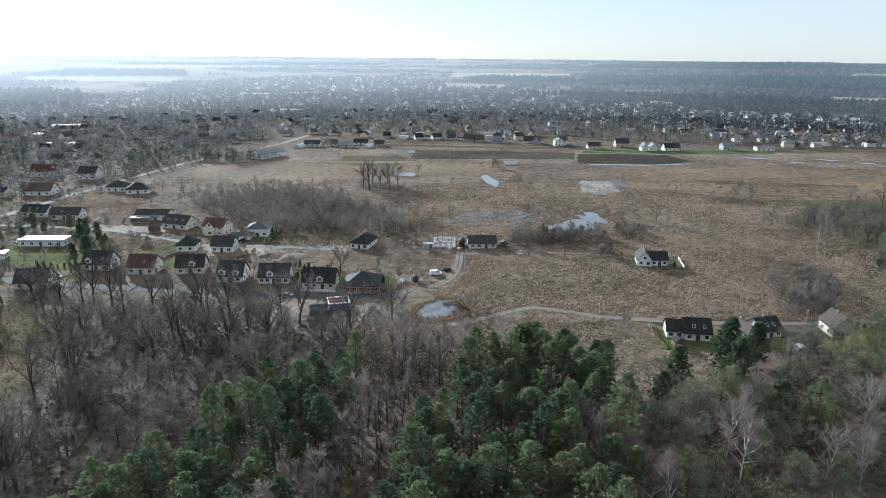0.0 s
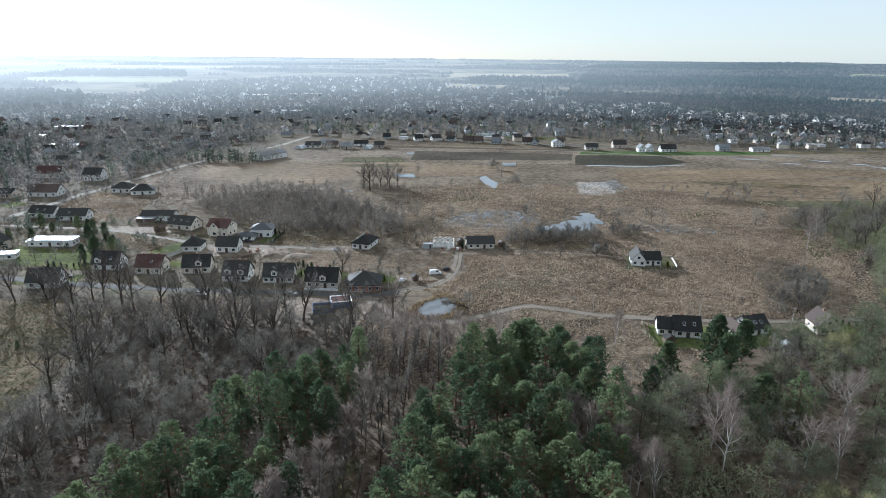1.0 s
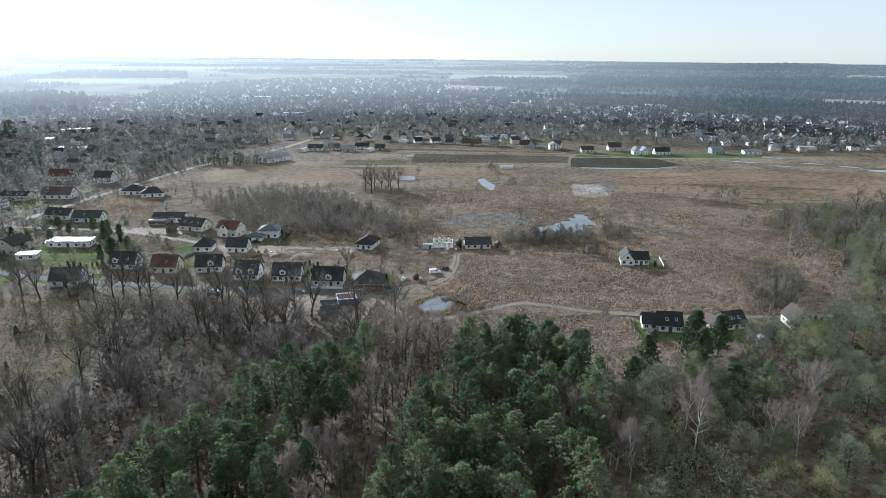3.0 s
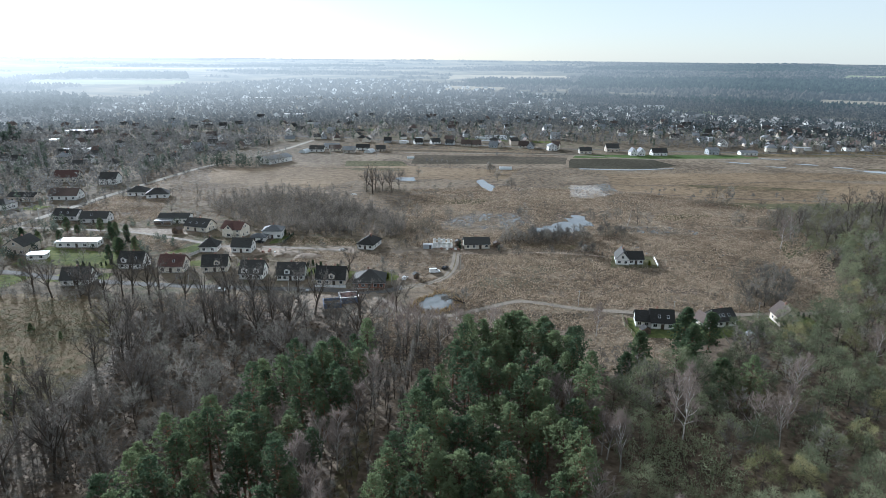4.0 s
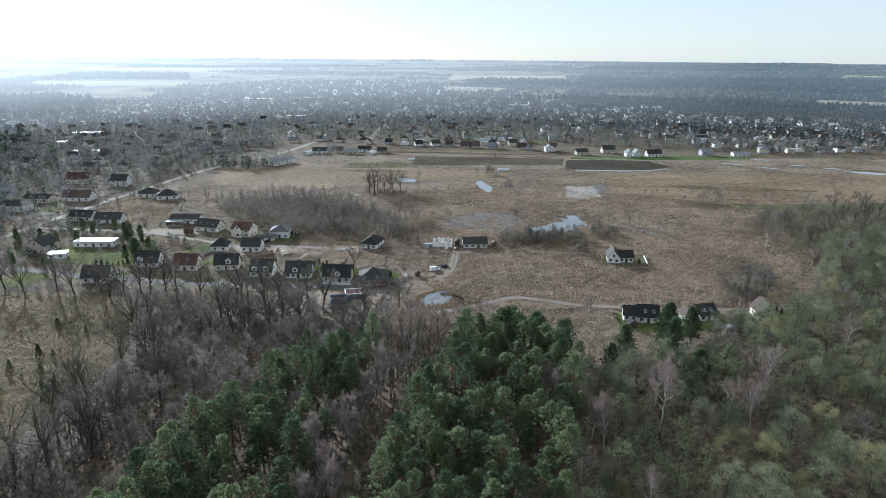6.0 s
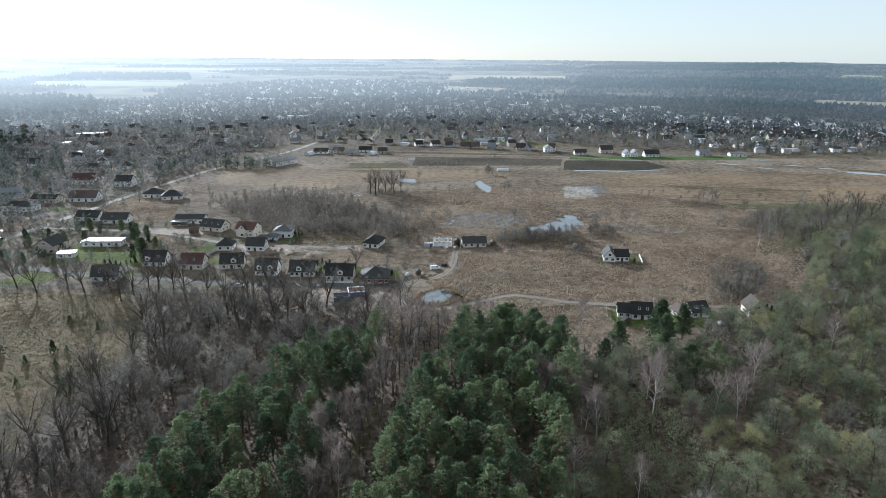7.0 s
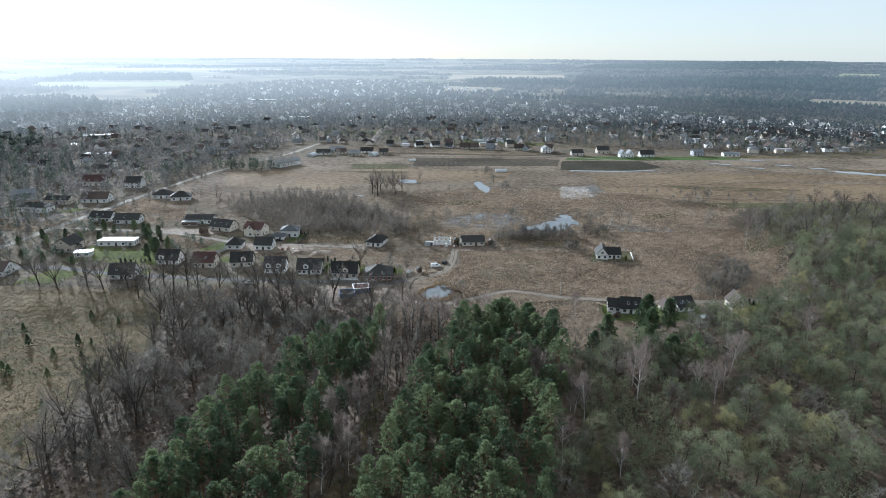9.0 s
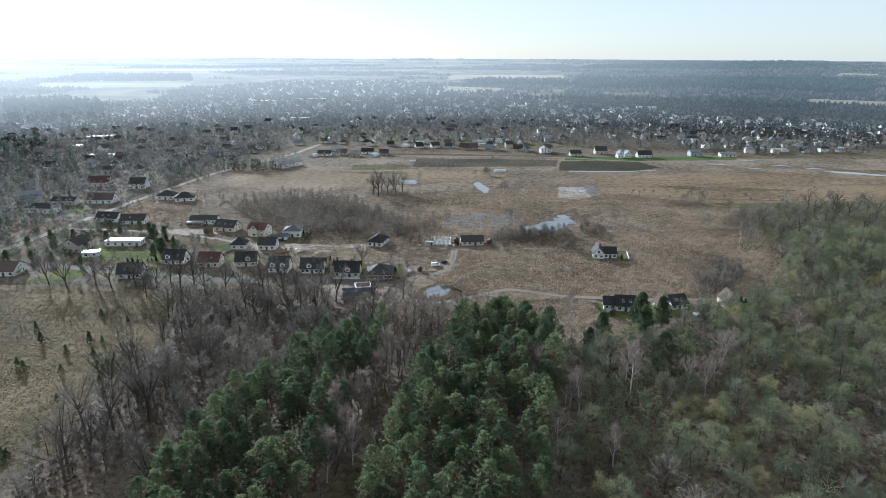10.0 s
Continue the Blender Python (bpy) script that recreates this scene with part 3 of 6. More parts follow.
LANE = [(-15, 234.5), (-8, 237.5), (-1, 242), (5, 250), (8.5, 262), (10, 274), (11, 288)]
ribbon("dirt_track", LANE, 3.6, M["gravel"], "curving gravel lane to the building site")
ribbon("track_grass", LANE, 0.55, M["heath"], "grass strip between the wheel ruts", ragged=0.8)
ribbon("road", [(-285, 100), (-262, 240), (-257, 282), (-252, 316), (-244, 372), (-237, 421), (-213, 540), (-170, 650), (-150, 740)], 5.4, M["pale_road"], "pale village road")
ribbon("dirt_track", [(-28, 228), (-19, 214), (-11, 206), (-3, 202), (6, 203), (16, 208), (27, 215), (36, 219), (47, 216), (59, 211.5), (79, 208), (110, 206), (150, 208), (190, 214)], 3.2, M["gravel"], "pale gravel track past the pond")
ribbon("dirt_track", [(-250, 330), (-205, 326), (-174, 321), (-135, 305), (-118, 296), (-98, 296), (-76, 294), (-47, 290)], 3.0, M["gravel"], "pale dirt lane to the new houses")
ribbon("dirt_track", [(11, 286), (30, 287), (55, 289), (76, 287), (90, 282)], 2.6, M["yard"], "faint dirt lane through the grass")
ribbon("road", [(-400, 800), (-150, 775), (-50, 745), (15, 722), (137, 688), (316, 674), (520, 660)], 5.0, M["asphalt"], "village street")
ribbon("road", [(-85, 740), (-84, 1000), (-86, 1250), (-110, 1600)], 7.0, M["gravel"], "straight pale road into the town")
ribbon("road", [(-640, 660), (-480, 705), (-330, 770), (-150, 775)], 6.0, M["asphalt"], "village street")
ribbon("dirt_track", [(-35, 645), (130, 642), (240, 615), (420, 640)], 4.0, M["gravel"], "field track")
ribbon("road", [(200, 850), (320, 930), (470, 960), (700, 900)], 5.0, M["asphalt"], "village street")
ribbon("road", [(240, 1100), (420, 1080), (640, 960), (760, 1000)], 5.0, M["asphalt"], "village street")

ribbon("ditch", [(140, 452), (200, 434), (270, 424), (330, 421), (430, 424), (560, 436)], 2.6, M["litter"], "dark drainage ditch along the meadow")
ribbon("ditch", [(-20, 432), (40, 470), (110, 480), (190, 478), (300, 500), (430, 510)], 1.8, M["litter"], "narrow ditch between meadows")
ribbon("ditch", [(126, 545), (60, 520), (36, 500)], 1.8, M["litter"], "narrow ditch between meadows")
for k, (q, key, label) in enumerate([(blob(52, 262, 14, 5, 0.1, 18, 5.0), "mown", "darker trampled grass"), (blob(112, 232, 13, 4, -0.1, 18, 6.0), "litter", "dark wet hollow in the grass"), (blob(60, 300, 26, 4, 0.0, 20, 7.0), "heath", "dark strip of dead herbs"),
                                     (blob(160, 370, 22, 7, 0.3, 18, 8.0), "heath", "dark sedge patch"), (blob(20, 410, 18, 8, 0.2, 18, 9.0), "heath", "dark sedge patch"), (blob(-120, 470, 40, 8, 0.15, 20, 10.0), "meadow_pale", "yellowish strip of pasture"),
                                     (blob(-60, 540, 40, 7, 0.05, 20, 11.0), "heath", "brown pasture strip"), (blob(260, 470, 60, 7, -0.1, 22, 12.0), "heath", "brown pasture strip"), (blob(380, 500, 60, 8, -0.1, 22, 13.0), "meadow", "rusty sedge strip"), (blob(200, 520, 40, 9, 0.1, 22, 14.0), "meadow_pale", "yellowish strip of pasture"),
                                     (blob(90, 560, 40, 5, 0.0, 20, 15.0), "meadow", "rusty sedge strip"), (blob(470, 560, 50, 8, -0.1, 20, 16.0), "heath", "dull strip of pasture")]):
    patch("grass_patch", q, M[key], label, 2.0, 3, k)

# ---- water ----
POND = [(-7, 211), (-7.5, 216), (-5.5, 218), (-4, 222), (-1, 223), (-0.5, 225.5), (2, 227), (5, 226), (6, 222), (8, 219), (7.5, 214), (5, 211.5), (1, 208.5), (-3, 208)]
patch("pond_bank", [(x * 1.12, 217.5 + (y - 217.5) * 1.12) for x, y in POND], M["litter"], "muddy brown pond bank", 0.6, 2)
patch("water", POND, M["water"], "still pond reflecting the sky", 0.4, 1.5, 3.0, True)
WETS = [(62, 335, 7, 5), (72, 340, 9, 7), (82, 345, 9, 10), (90, 356, 6, 12), (93, 367, 4, 6), (78, 334, 10, 5)]
for k, w in enumerate(WETS):
    patch("water", blob(*w, 0.4, 16, k * 1.3, 0.3), M["water"], "shallow flood water on the meadow", 0.6, 2, k, True)
WET_ZONES = [[(4, 352), (30, 384), (53, 377), (54, 356), (40, 330), (20, 322)], [(56, 327), (60, 346), (86, 370), (99, 372), (94, 346), (80, 324)], [(99, 430), (108, 474), (132, 475), (127, 431), (116, 425)], [(104, 330), (116, 354), (150, 344), (166, 330), (140, 326)]]
patch("reed_bed", WET_ZONES[2], M["reed_mat"], "bleached reeds lying in shallow flood water", 2.0, 3, 2.0)
patch("water", [(32.5, 492), (39, 496), (43, 478), (46, 461), (43, 445), (39, 452), (35, 472)], M["water"], "long narrow pond in the meadow", 1.3, 3, 1.0, True)
patch("water", [(-36, 500), (-18, 502), (-20, 484), (-31, 487)], M["water"], "small meadow pond", 1.5, 3, 2.0, True)
patch("water", [(133, 556), (180, 553), (224, 562), (224, 559), (180, 548), (134, 551)], M["water"], "flooded furrow beside the field", 0.4, 4, 4.0, True)
for k, w in enumerate([(371, 592, 12, 3), (395, 575, 10, 3), (415, 552, 20, 6), (440, 538, 14, 5), (350, 625, 16, 3), (300, 600, 14, 2.5), (330, 575, 9, 2)]):
    patch("water", blob(*w, -0.4, 14, k * 2.1), M["water"], "shallow flood water on the marsh", 0.8, 3, k, True)
rng = np.random.default_rng(11)
spots = Shape()
LAYER[0] += 0.002
for poly, gap, odds in (([(2, 345), (12, 372), (60, 378), (62, 352), (45, 338), (28, 336)], 1.6, 0.6), ([(104, 425), (106, 465), (140, 484), (142, 440)], 1.7, 0.5), ([(60, 430), (58, 462), (84, 462), (84, 430)], 2.6, 0.4),
                        ([(108, 335), (118, 352), (148, 342), (165, 328), (140, 326)], 2.4, 0.55), ([(55, 322), (95, 322), (110, 375), (84, 385)], 2.6, 0.45), ([(120, 225), (100, 300), (160, 300), (150, 240)], 6.0, 0.12), ([(-15, 330), (10, 345), (20, 330)], 3, 0.3)):
    for x, y in scatter(poly, gap, rng, odds):
        if noise.noise((x * 0.07, y * 0.05, 4.0)) > -0.25:
            q = blob(x, y, rng.uniform(0.4, 1.9), rng.uniform(0.2, 0.7), rng.normal(0.2, 0.6), 10, x, 0.75)
            spots.add([(a, b, LAYER[0] + 0.002 * rng.random()) for a, b in q], [tuple(range(10))])
tagged(part("flood_puddles", spots, M["water"]), "puddles of melt water between grass tussocks", "puddles", kind="stuff")


# ---- trees ----
def rot_about(v, axis, ang):
    axis = axis / (np.linalg.norm(axis) + 1e-9)
    return v * math.cos(ang) + np.cross(axis, v) * math.sin(ang) + axis * (axis @ v) * (1 - math.cos(ang))


def bare_tree(seed, h, limbs=9, subs=5, twigs=13, up=0.45, fork=0.28, twig_len=1.9, twig_w=0.07, girth=0.02, lean=0.06, spread=0.42):
    """Trunk with tapered limbs, branches and a haze of twigs. Returns the meshes' shapes: trunk, crown."""
    g = np.random.default_rng(seed)
    wood, fine, tw = Shape(), Shape(), []

    def way(az, el):
        return np.array([math.cos(az) * math.cos(el), math.sin(az) * math.cos(el), math.sin(el)])

    def limb(shape, p, d, length, r, segs, sides, bend):
        pts = [p]
        for k in range(segs):
            d = d + g.normal(0, bend, 3) + np.array([0, 0, 0.07])
            d = d / np.linalg.norm(d)
            q = p + d * length / segs
            shape.tube(p, q, r * (1 - k / segs) + 0.02, r * (1 - (k + 1) / segs) + 0.015, sides)
            p = q
            pts.append(p)
        return pts, d

    top, _ = limb(wood, np.zeros(3), np.array([g.normal(0, lean), g.normal(0, lean), 1.0]), h * 0.82, h * girth, 6, 6, 0.05)
    top = np.array(top)
    for k in range(limbs):
        s = fork + (1 - fork) * (k + g.random()) / limbs
        at = s * 6
        i = min(5, int(at))
        p = top[i] + (top[i + 1] - top[i]) * (at - i)
        az, el = k * 2.4 + g.normal(0, 0.35), up + 0.55 * s + g.normal(0, 0.12)
        ln = h * spread * (1.08 - 0.62 * s) * g.uniform(0.8, 1.15)
        pts, d = limb(wood, p, way(az, min(el, 1.4)), ln, h * girth * (0.62 - 0.35 * s), 3, 4, 0.13)
        pts = np.array(pts)
        for j in range(subs):
            u = 0.3 + 0.7 * (j + g.random()) / subs
            i = min(2, int(u * 3))
            p2 = pts[i] + (pts[i + 1] - pts[i]) * (u * 3 - i)
            d2 = rot_about(d, g.normal(0, 1, 3), g.uniform(0.4, 0.9)) + np.array([0, 0, up * 0.4])
            d2 = d2 / np.linalg.norm(d2)
            l2 = ln * g.uniform(0.35, 0.6)
            b, d3 = [p2], d2
            for _ in range(2):
                d3 = d3 + g.normal(0, 0.15, 3)
                d3 = d3 / np.linalg.norm(d3)
                q = b[-1] + d3 * l2 / 2
                o = np.cross(d3, g.normal(0, 1, 3))
                o = o / np.linalg.norm(o) * 0.05
                tw.append(np.array([[b[-1] - o, b[-1] + o, q]]))
                b.append(q)
            b = np.array(b)
            n = twigs
            w = g.random(n)
            i = np.minimum(1, (w * 2).astype(int))
            base = b[i] + (b[i + 1] - b[i]) * (w * 2 - i)[:, None]
            dirs = d3 + g.normal(0, 0.62, (n, 3)) + np.array([0, 0, up * 0.35])
            dirs /= np.linalg.norm(dirs, axis=1)[:, None]
            tip = base + dirs * (twig_len * g.uniform(0.5, 1.25, n))[:, None]
            side = np.cross(dirs, g.normal(0, 1, (n, 3)))
            side /= np.linalg.norm(side, axis=1)[:, None]
            tw.append(np.stack([base - side * twig_w / 2, base + side * twig_w / 2, tip], 1))
            mid = base + (tip - base) * 0.35
            d4 = dirs + g.normal(0, 0.5, (n, 3))
            tw.append(np.stack([mid - side * twig_w / 3, mid + side * twig_w / 3, mid + d4 * twig_len * 0.45], 1))
    fine.tris(np.concatenate(tw))
    return wood, fine


def oak(seed, h, limbs=7, boughs=6, sprays=5, twigs=7):
    """An old broadleaf tree in winter: a short trunk that divides into arching limbs, boughs and sprays of fine twigs."""
    g = np.random.default_rng(seed)
    wood, tw = Shape(), []

    def unit(v):
        return v / np.linalg.norm(v)

    def sweep(p, d, length, r0, r1, segs, sides, droop):
        pts = [p]
        for k in range(segs):
            d = unit(d + g.normal(0, 0.1, 3) + np.array([0, 0, droop]))
            q = p + d * length / segs
            wood.tube(p, q, r0 + (r1 - r0) * k / segs, r0 + (r1 - r0) * (k + 1) / segs, sides)
            p = q
            pts.append(p)
        return np.array(pts), d

    stem, _ = sweep(np.zeros(3), np.array([g.normal(0, 0.06), g.normal(0, 0.06), 1.0]), h * 0.34, h * 0.021, h * 0.015, 3, 7, 0.05)
    for k in range(limbs):
        az = k * 2 * math.pi / limbs * 1.6 + g.normal(0, 0.25)
        el = (1.35, 0.95, 0.6)[k % 3] + g.normal(0, 0.08)
        d = np.array([math.cos(az) * math.cos(el), math.sin(az) * math.cos(el), math.sin(el)])
        pts, d = sweep(stem[-1 - k % 2], d, h * g.uniform(0.46, 0.56), h * 0.0095, h * 0.003, 4, 5, 0.08)
        for j in range(boughs):
            u = 0.28 + 0.72 * (j + g.random()) / boughs
            i = min(3, int(u * 4))
            p = pts[i] + (pts[i + 1] - pts[i]) * (u * 4 - i)
            d2 = unit(unit(pts[i + 1] - pts[i]) + g.normal(0, 0.55, 3) + 0.25 * unit(p - np.array([0, 0, h * 0.45])))
            b, d2 = sweep(p, d2, h * g.uniform(0.15, 0.22), h * 0.0035, 0.02, 2, 3, 0.05)
            for _ in range(sprays):
                w = g.random()
                q = b[0] + (b[2] - b[0]) * (0.25 + 0.75 * w)
                d3 = unit(d2 + g.normal(0, 0.6, 3) + np.array([0, 0, 0.15]))
                ln = h * g.uniform(0.07, 0.11)
                o = unit(np.cross(d3, g.normal(0, 1, 3))) * 0.045
                tw.append(np.array([[q - o, q + o, q + d3 * ln]]))
                base = q + d3 * (ln * g.uniform(0.1, 0.95, twigs))[:, None]
                dirs = d3 + g.normal(0, 0.55, (twigs, 3)) + np.array([0, 0, 0.1])
                dirs /= np.linalg.norm(dirs, axis=1)[:, None]
                side = np.cross(dirs, g.normal(0, 1, (twigs, 3)))
                side /= np.linalg.norm(side, axis=1)[:, None]
                tw.append(np.stack([base - side * 0.035, base + side * 0.035, base + dirs * (1.15 * g.uniform(0.5, 1.2, twigs))[:, None]], 1))
    return wood, Shape().tris(np.concatenate(tw))


def dome_tree(seed, h, lobes=11, twigs=105, wide=0.26, low=0.34, twig_len=0.95, twig_w=0.085, girth=0.016):
    """A broadleaf tree in winter with a rounded crown: limbs that end in domes of fine radiating twigs."""
    g = np.random.default_rng(seed)
    wood, tw = Shape(), []
    lean = g.normal(0, 0.05, 2)
    knots = [np.array([lean[0] * z, lean[1] * z, z]) for z in (0, 0.22 * h, 0.45 * h, 0.68 * h)]
    for k, (p, q) in enumerate(zip(knots, knots[1:])):
        wood.tube(p, q, h * girth * (1 - 0.25 * k), h * girth * (0.75 - 0.25 * k) + 0.02, 6)
    for k in range(lobes):
        s = (k + g.random()) / lobes
        az, out = k * 2.4 + g.normal(0, 0.3), h * wide * math.sqrt(max(0.0, 1 - s ** 2.2)) * g.uniform(0.75, 1.15)
        c = np.array([math.cos(az) * out + lean[0] * h, math.sin(az) * out + lean[1] * h, h * (low + (0.86 - low) * s) * g.uniform(0.94, 1.06)])
        foot = knots[1] + (knots[3] - knots[1]) * min(1.0, 0.1 + 0.85 * s)
        bend = foot + (c - foot) * 0.5 + np.array([0, 0, -0.04 * h])
        wood.tube(foot, bend, h * girth * 0.4, h * girth * 0.26, 4)
        wood.tube(bend, c, h * girth * 0.26, 0.025, 4)
        o = g.normal(0, 1, (twigs, 3)) + np.array([0.25 * math.cos(az), 0.25 * math.sin(az), 0.5])
        o /= np.linalg.norm(o, axis=1)[:, None]
        base = c + o * (h * 0.115 * g.random(twigs) ** 0.5)[:, None]
        d = o + g.normal(0, 0.45, (twigs, 3)) + np.array([0, 0, 0.25])
        d /= np.linalg.norm(d, axis=1)[:, None]
        side = np.cross(d, g.normal(0, 1, (twigs, 3)))
        side /= np.linalg.norm(side, axis=1)[:, None]
        tw.append(np.stack([base - side * twig_w / 2, base + side * twig_w / 2, base + d * (twig_len * g.uniform(0.5, 1.3, twigs))[:, None]], 1))
    return wood, Shape().tris(np.concatenate(tw))


def pine(seed, h, crown=0.6, width=0.2, clumps=170, tufts=12, tuft=0.43, round_top=True):
    """A Scots pine: long trunk, boughs, and a crown of needle clumps with gaps."""
    g = np.random.default_rng(seed)
    wood, leaf = Shape(), []
    lean = g.normal(0, 0.02, 2)
    axis = lambda z: np.array([lean[0] * z, lean[1] * z, z])
    zs = [0, 0.3 * h, 0.6 * h, 0.82 * h, 0.97 * h]
    for a, b in zip(zs, zs[1:]):
        wood.tube(axis(a), axis(b), 0.016 * h * (1.02 - a / h) + 0.03, 0.016 * h * (1.02 - b / h) + 0.02, 6)
    lo = h * (1 - crown)
    for k in range(clumps):
        s = ((k + g.random()) / clumps) ** 0.85
        z = lo + (h - lo) * s * 0.97
        prof = (min(1.0, 1.45 * (1.02 - s) ** 0.55) * (0.6 + 0.4 * min(1.0, s / 0.3)) if round_top else (1.05 - s)) * h * width
        prof *= 0.94 + 0.95 * noise.noise((math.cos(k * 2.4) * 1.2, math.sin(k * 2.4) * 1.2 + seed * 3.1, z * 0.3))
        az = k * 2.39996 + g.normal(0, 0.25)
        rad = prof * math.sqrt(g.uniform(0.25, 1.0))
        c = axis(z) + np.array([math.cos(az) * rad, math.sin(az) * rad, -0.10 * rad])
        if k % 3 == 0 and rad > 0.8:
            wood.tube(axis(z - 0.35 * rad), c, 0.07, 0.03, 3)
        n = tufts
        size = (0.6 + 0.8 * g.random()) * h * 0.023
        o = g.normal(0, 1, (n, 3))
        o /= np.linalg.norm(o, axis=1)[:, None]
        o *= (g.random(n) ** 0.45)[:, None] * np.array([1.15, 1.15, 0.7]) * size
        p = c + o
        d = o / (np.linalg.norm(o, axis=1)[:, None] + 1e-6) + g.normal(0, 0.6, (n, 3)) + np.array([0, 0, 0.45])
        d /= np.linalg.norm(d, axis=1)[:, None]
        q = np.cross(d, g.normal(0, 1, (n, 3)))
        q /= np.linalg.norm(q, axis=1)[:, None]
        ln = tuft * g.uniform(0.6, 1.25, n)[:, None]
        leaf.append(np.stack([p - q * ln * 0.42 - d * ln * 0.3, p + q * ln * 0.42 - d * ln * 0.3, p + d * ln * 0.8], 1))
    return wood, Shape().tris(np.concatenate(leaf))


def tree_kind(name, made, bark, leaf, label, crown_name="crown"):
    """A kind of tree: its name, label and the meshes of its trunk and crown."""
    wood, crown = made
    return name, label, (("trunk", wood.mesh("trunk", bark)), (crown_name, crown.mesh(crown_name, leaf)))


def plant(kinds, pts, rng, lo=0.85, hi=1.15):
    """Trees of the kinds at the points, each an object of its own with the kind's shared meshes."""
    for x, y in pts:
        name, label, meshes = kinds[int(rng.integers(len(kinds)))]
        e = tagged(new(name), label, "tree", group=name.replace("_", " ") + "s")
        s = rng.uniform(lo, hi)
        e.matrix_basis = pose(x, y, 0, 0, 0, rng.uniform(0, 360)) @ Matrix.Diagonal((s * rng.uniform(0.93, 1.07), s * rng.uniform(0.93, 1.07), s, 1))
        for piece, data in meshes:
            part(piece, data, None, e)


rng = np.random.default_rng(5)
PINES = [tree_kind("pine_tree", pine(k, 18.0 + 1.1 * (k % 3), 0.52 + 0.07 * (k % 3), 0.165 + 0.016 * (k % 4)), M["pine_bark"], M["needles"], "Scots pine with dense green crown and reddish trunk") for k in range(7)]
ALDERS = [tree_kind("alder_tree", dome_tree(20 + k, 12 + (k % 3), 11 + k % 3, 125, 0.27, 0.32, 1.0, 0.1), M["bark"], M["twigs_green"], "bare alder with a dense grey-green crown of twigs") for k in range(6)]
OAKS = [tree_kind("oak_tree", oak(40 + k, 18 + 2 * (k % 3)), M["bark"], M["oak_twigs"], "tall bare broadleaf tree with dark forked limbs") for k in range(5)]
SCRUBS = [tree_kind("scrub_tree", bare_tree(60 + k, 10 + (k % 3), 10, 5, 10, 0.36, 0.1, 1.4, 0.09, 0.014, 0.08, 0.55) if k < 2 else dome_tree(60 + k, 10 + (k % 3), 10, 105, 0.28, 0.25, 1.0, 0.08), M["bark"], M["twigs"], "bare grey-brown scrub tree") for k in range(5)]
BIRCHES = [tree_kind("birch_tree", bare_tree(80 + k, 15 + 1.5 * (k % 2), 12, 5, 13, 0.62, 0.22, 1.9, 0.08, 0.012, 0.03, 0.4), M["birch_bark"], M["twigs_birch"], "bare birch with a pale trunk and pinkish twigs") for k in range(4)]
WILLOWS = [tree_kind("willow_shrub", bare_tree(100 + k, 6 + (k % 2), 8, 5, 11, 0.6, 0.03, 1.3, 0.085, 0.016, 0.1, 0.6), M["bark"], M["twigs"], "rounded bare willow bush") for k in range(4)]
YOUNG = [tree_kind("young_pine", pine(120 + k, 4.2 + k, 0.97, 0.46, 90, 16, 0.42, False), M["pine_bark"], M["needles"], "young pine with branches down to the ground") for k in range(2)]

BIRCH_SPOTS = [(42, 115), (45, 109), (34, 123), (36, 82), (-33, 92), (-31, 96), (-24, 104), (-25, 110), (-22, 126), (-18, 134), (-27, 84), (69, 127), (88, 119), (93, 115), (151, 163), (51, 77), (20, 67), (44, 111), (47, 104), (35, 126), (36, 119), (-28, 104), (-24, 78), (2, 172), (-6, 178),
               (10, 168), (-10, 172), (22, 180), (60, 184), (74, 132), (100, 124), (68, 118), (110, 140), (-40, 112), (-30, 70), (190, 300), (206, 320)]


def away_from(pts, spots, d):
    spots = np.array(spots)
    return pts[np.min(np.hypot(pts[:, None, 0] - spots[:, 0], pts[:, None, 1] - spots[:, 1]), 1) > d]


PINE_WEST = [(-70, 66), (-64, 92), (-56, 112), (-50, 128), (-36, 143), (-24, 157), (-17, 152), (-23, 123), (-26, 108), (-29, 90), (-33, 60), (-35, 36), (-70, 36)]
PINE_EAST = [(-16, 70), (-9, 96), (-7, 112), (-4, 128), (4, 138), (8, 156), (15, 158), (18, 150), (26, 165), (38, 164), (48, 150), (44, 128), (40, 104), (31, 80), (22, 36), (-22, 36)]
WOOD_WEST = [(-112, 62), (-116, 96), (-108, 160), (-124, 203), (-100, 212), (-62, 206), (-28, 206), (-20, 192), (-14, 168), (-40, 146), (-58, 118), (-70, 88), (-74, 60)]
WOOD_EAST = [(43, 96), (50, 130), (56, 150), (72, 150), (98, 158), (112, 184), (148, 192), (168, 208), (188, 244), (202, 276), (222, 298), (262, 312), (330, 318), (330, 290), (250, 240), (190, 150), (120, 40), (26, 36), (36, 80)]
p = np.concatenate([scatter(PINE_WEST, 5.9, rng, 0.93), scatter(PINE_EAST, 5.9, rng, 0.93), np.array([(92, 132), (20, 152), (12, 160)])])
plant(PINES, away_from(p, BIRCH_SPOTS, 3.2), rng, 0.78, 1.12)
BROAD = [tree_kind("pine_tree", pine(14 + k, 17.0, 0.86, 0.25, 420, 15, 0.5), M["pine_bark"], M["needles"], "broad Scots pine branched almost to the ground") for k in range(2)]
plant(BROAD, [(86, 168), (84, 157), (29, 168), (37, 163), (24, 163)], rng, 1.0, 1.12)
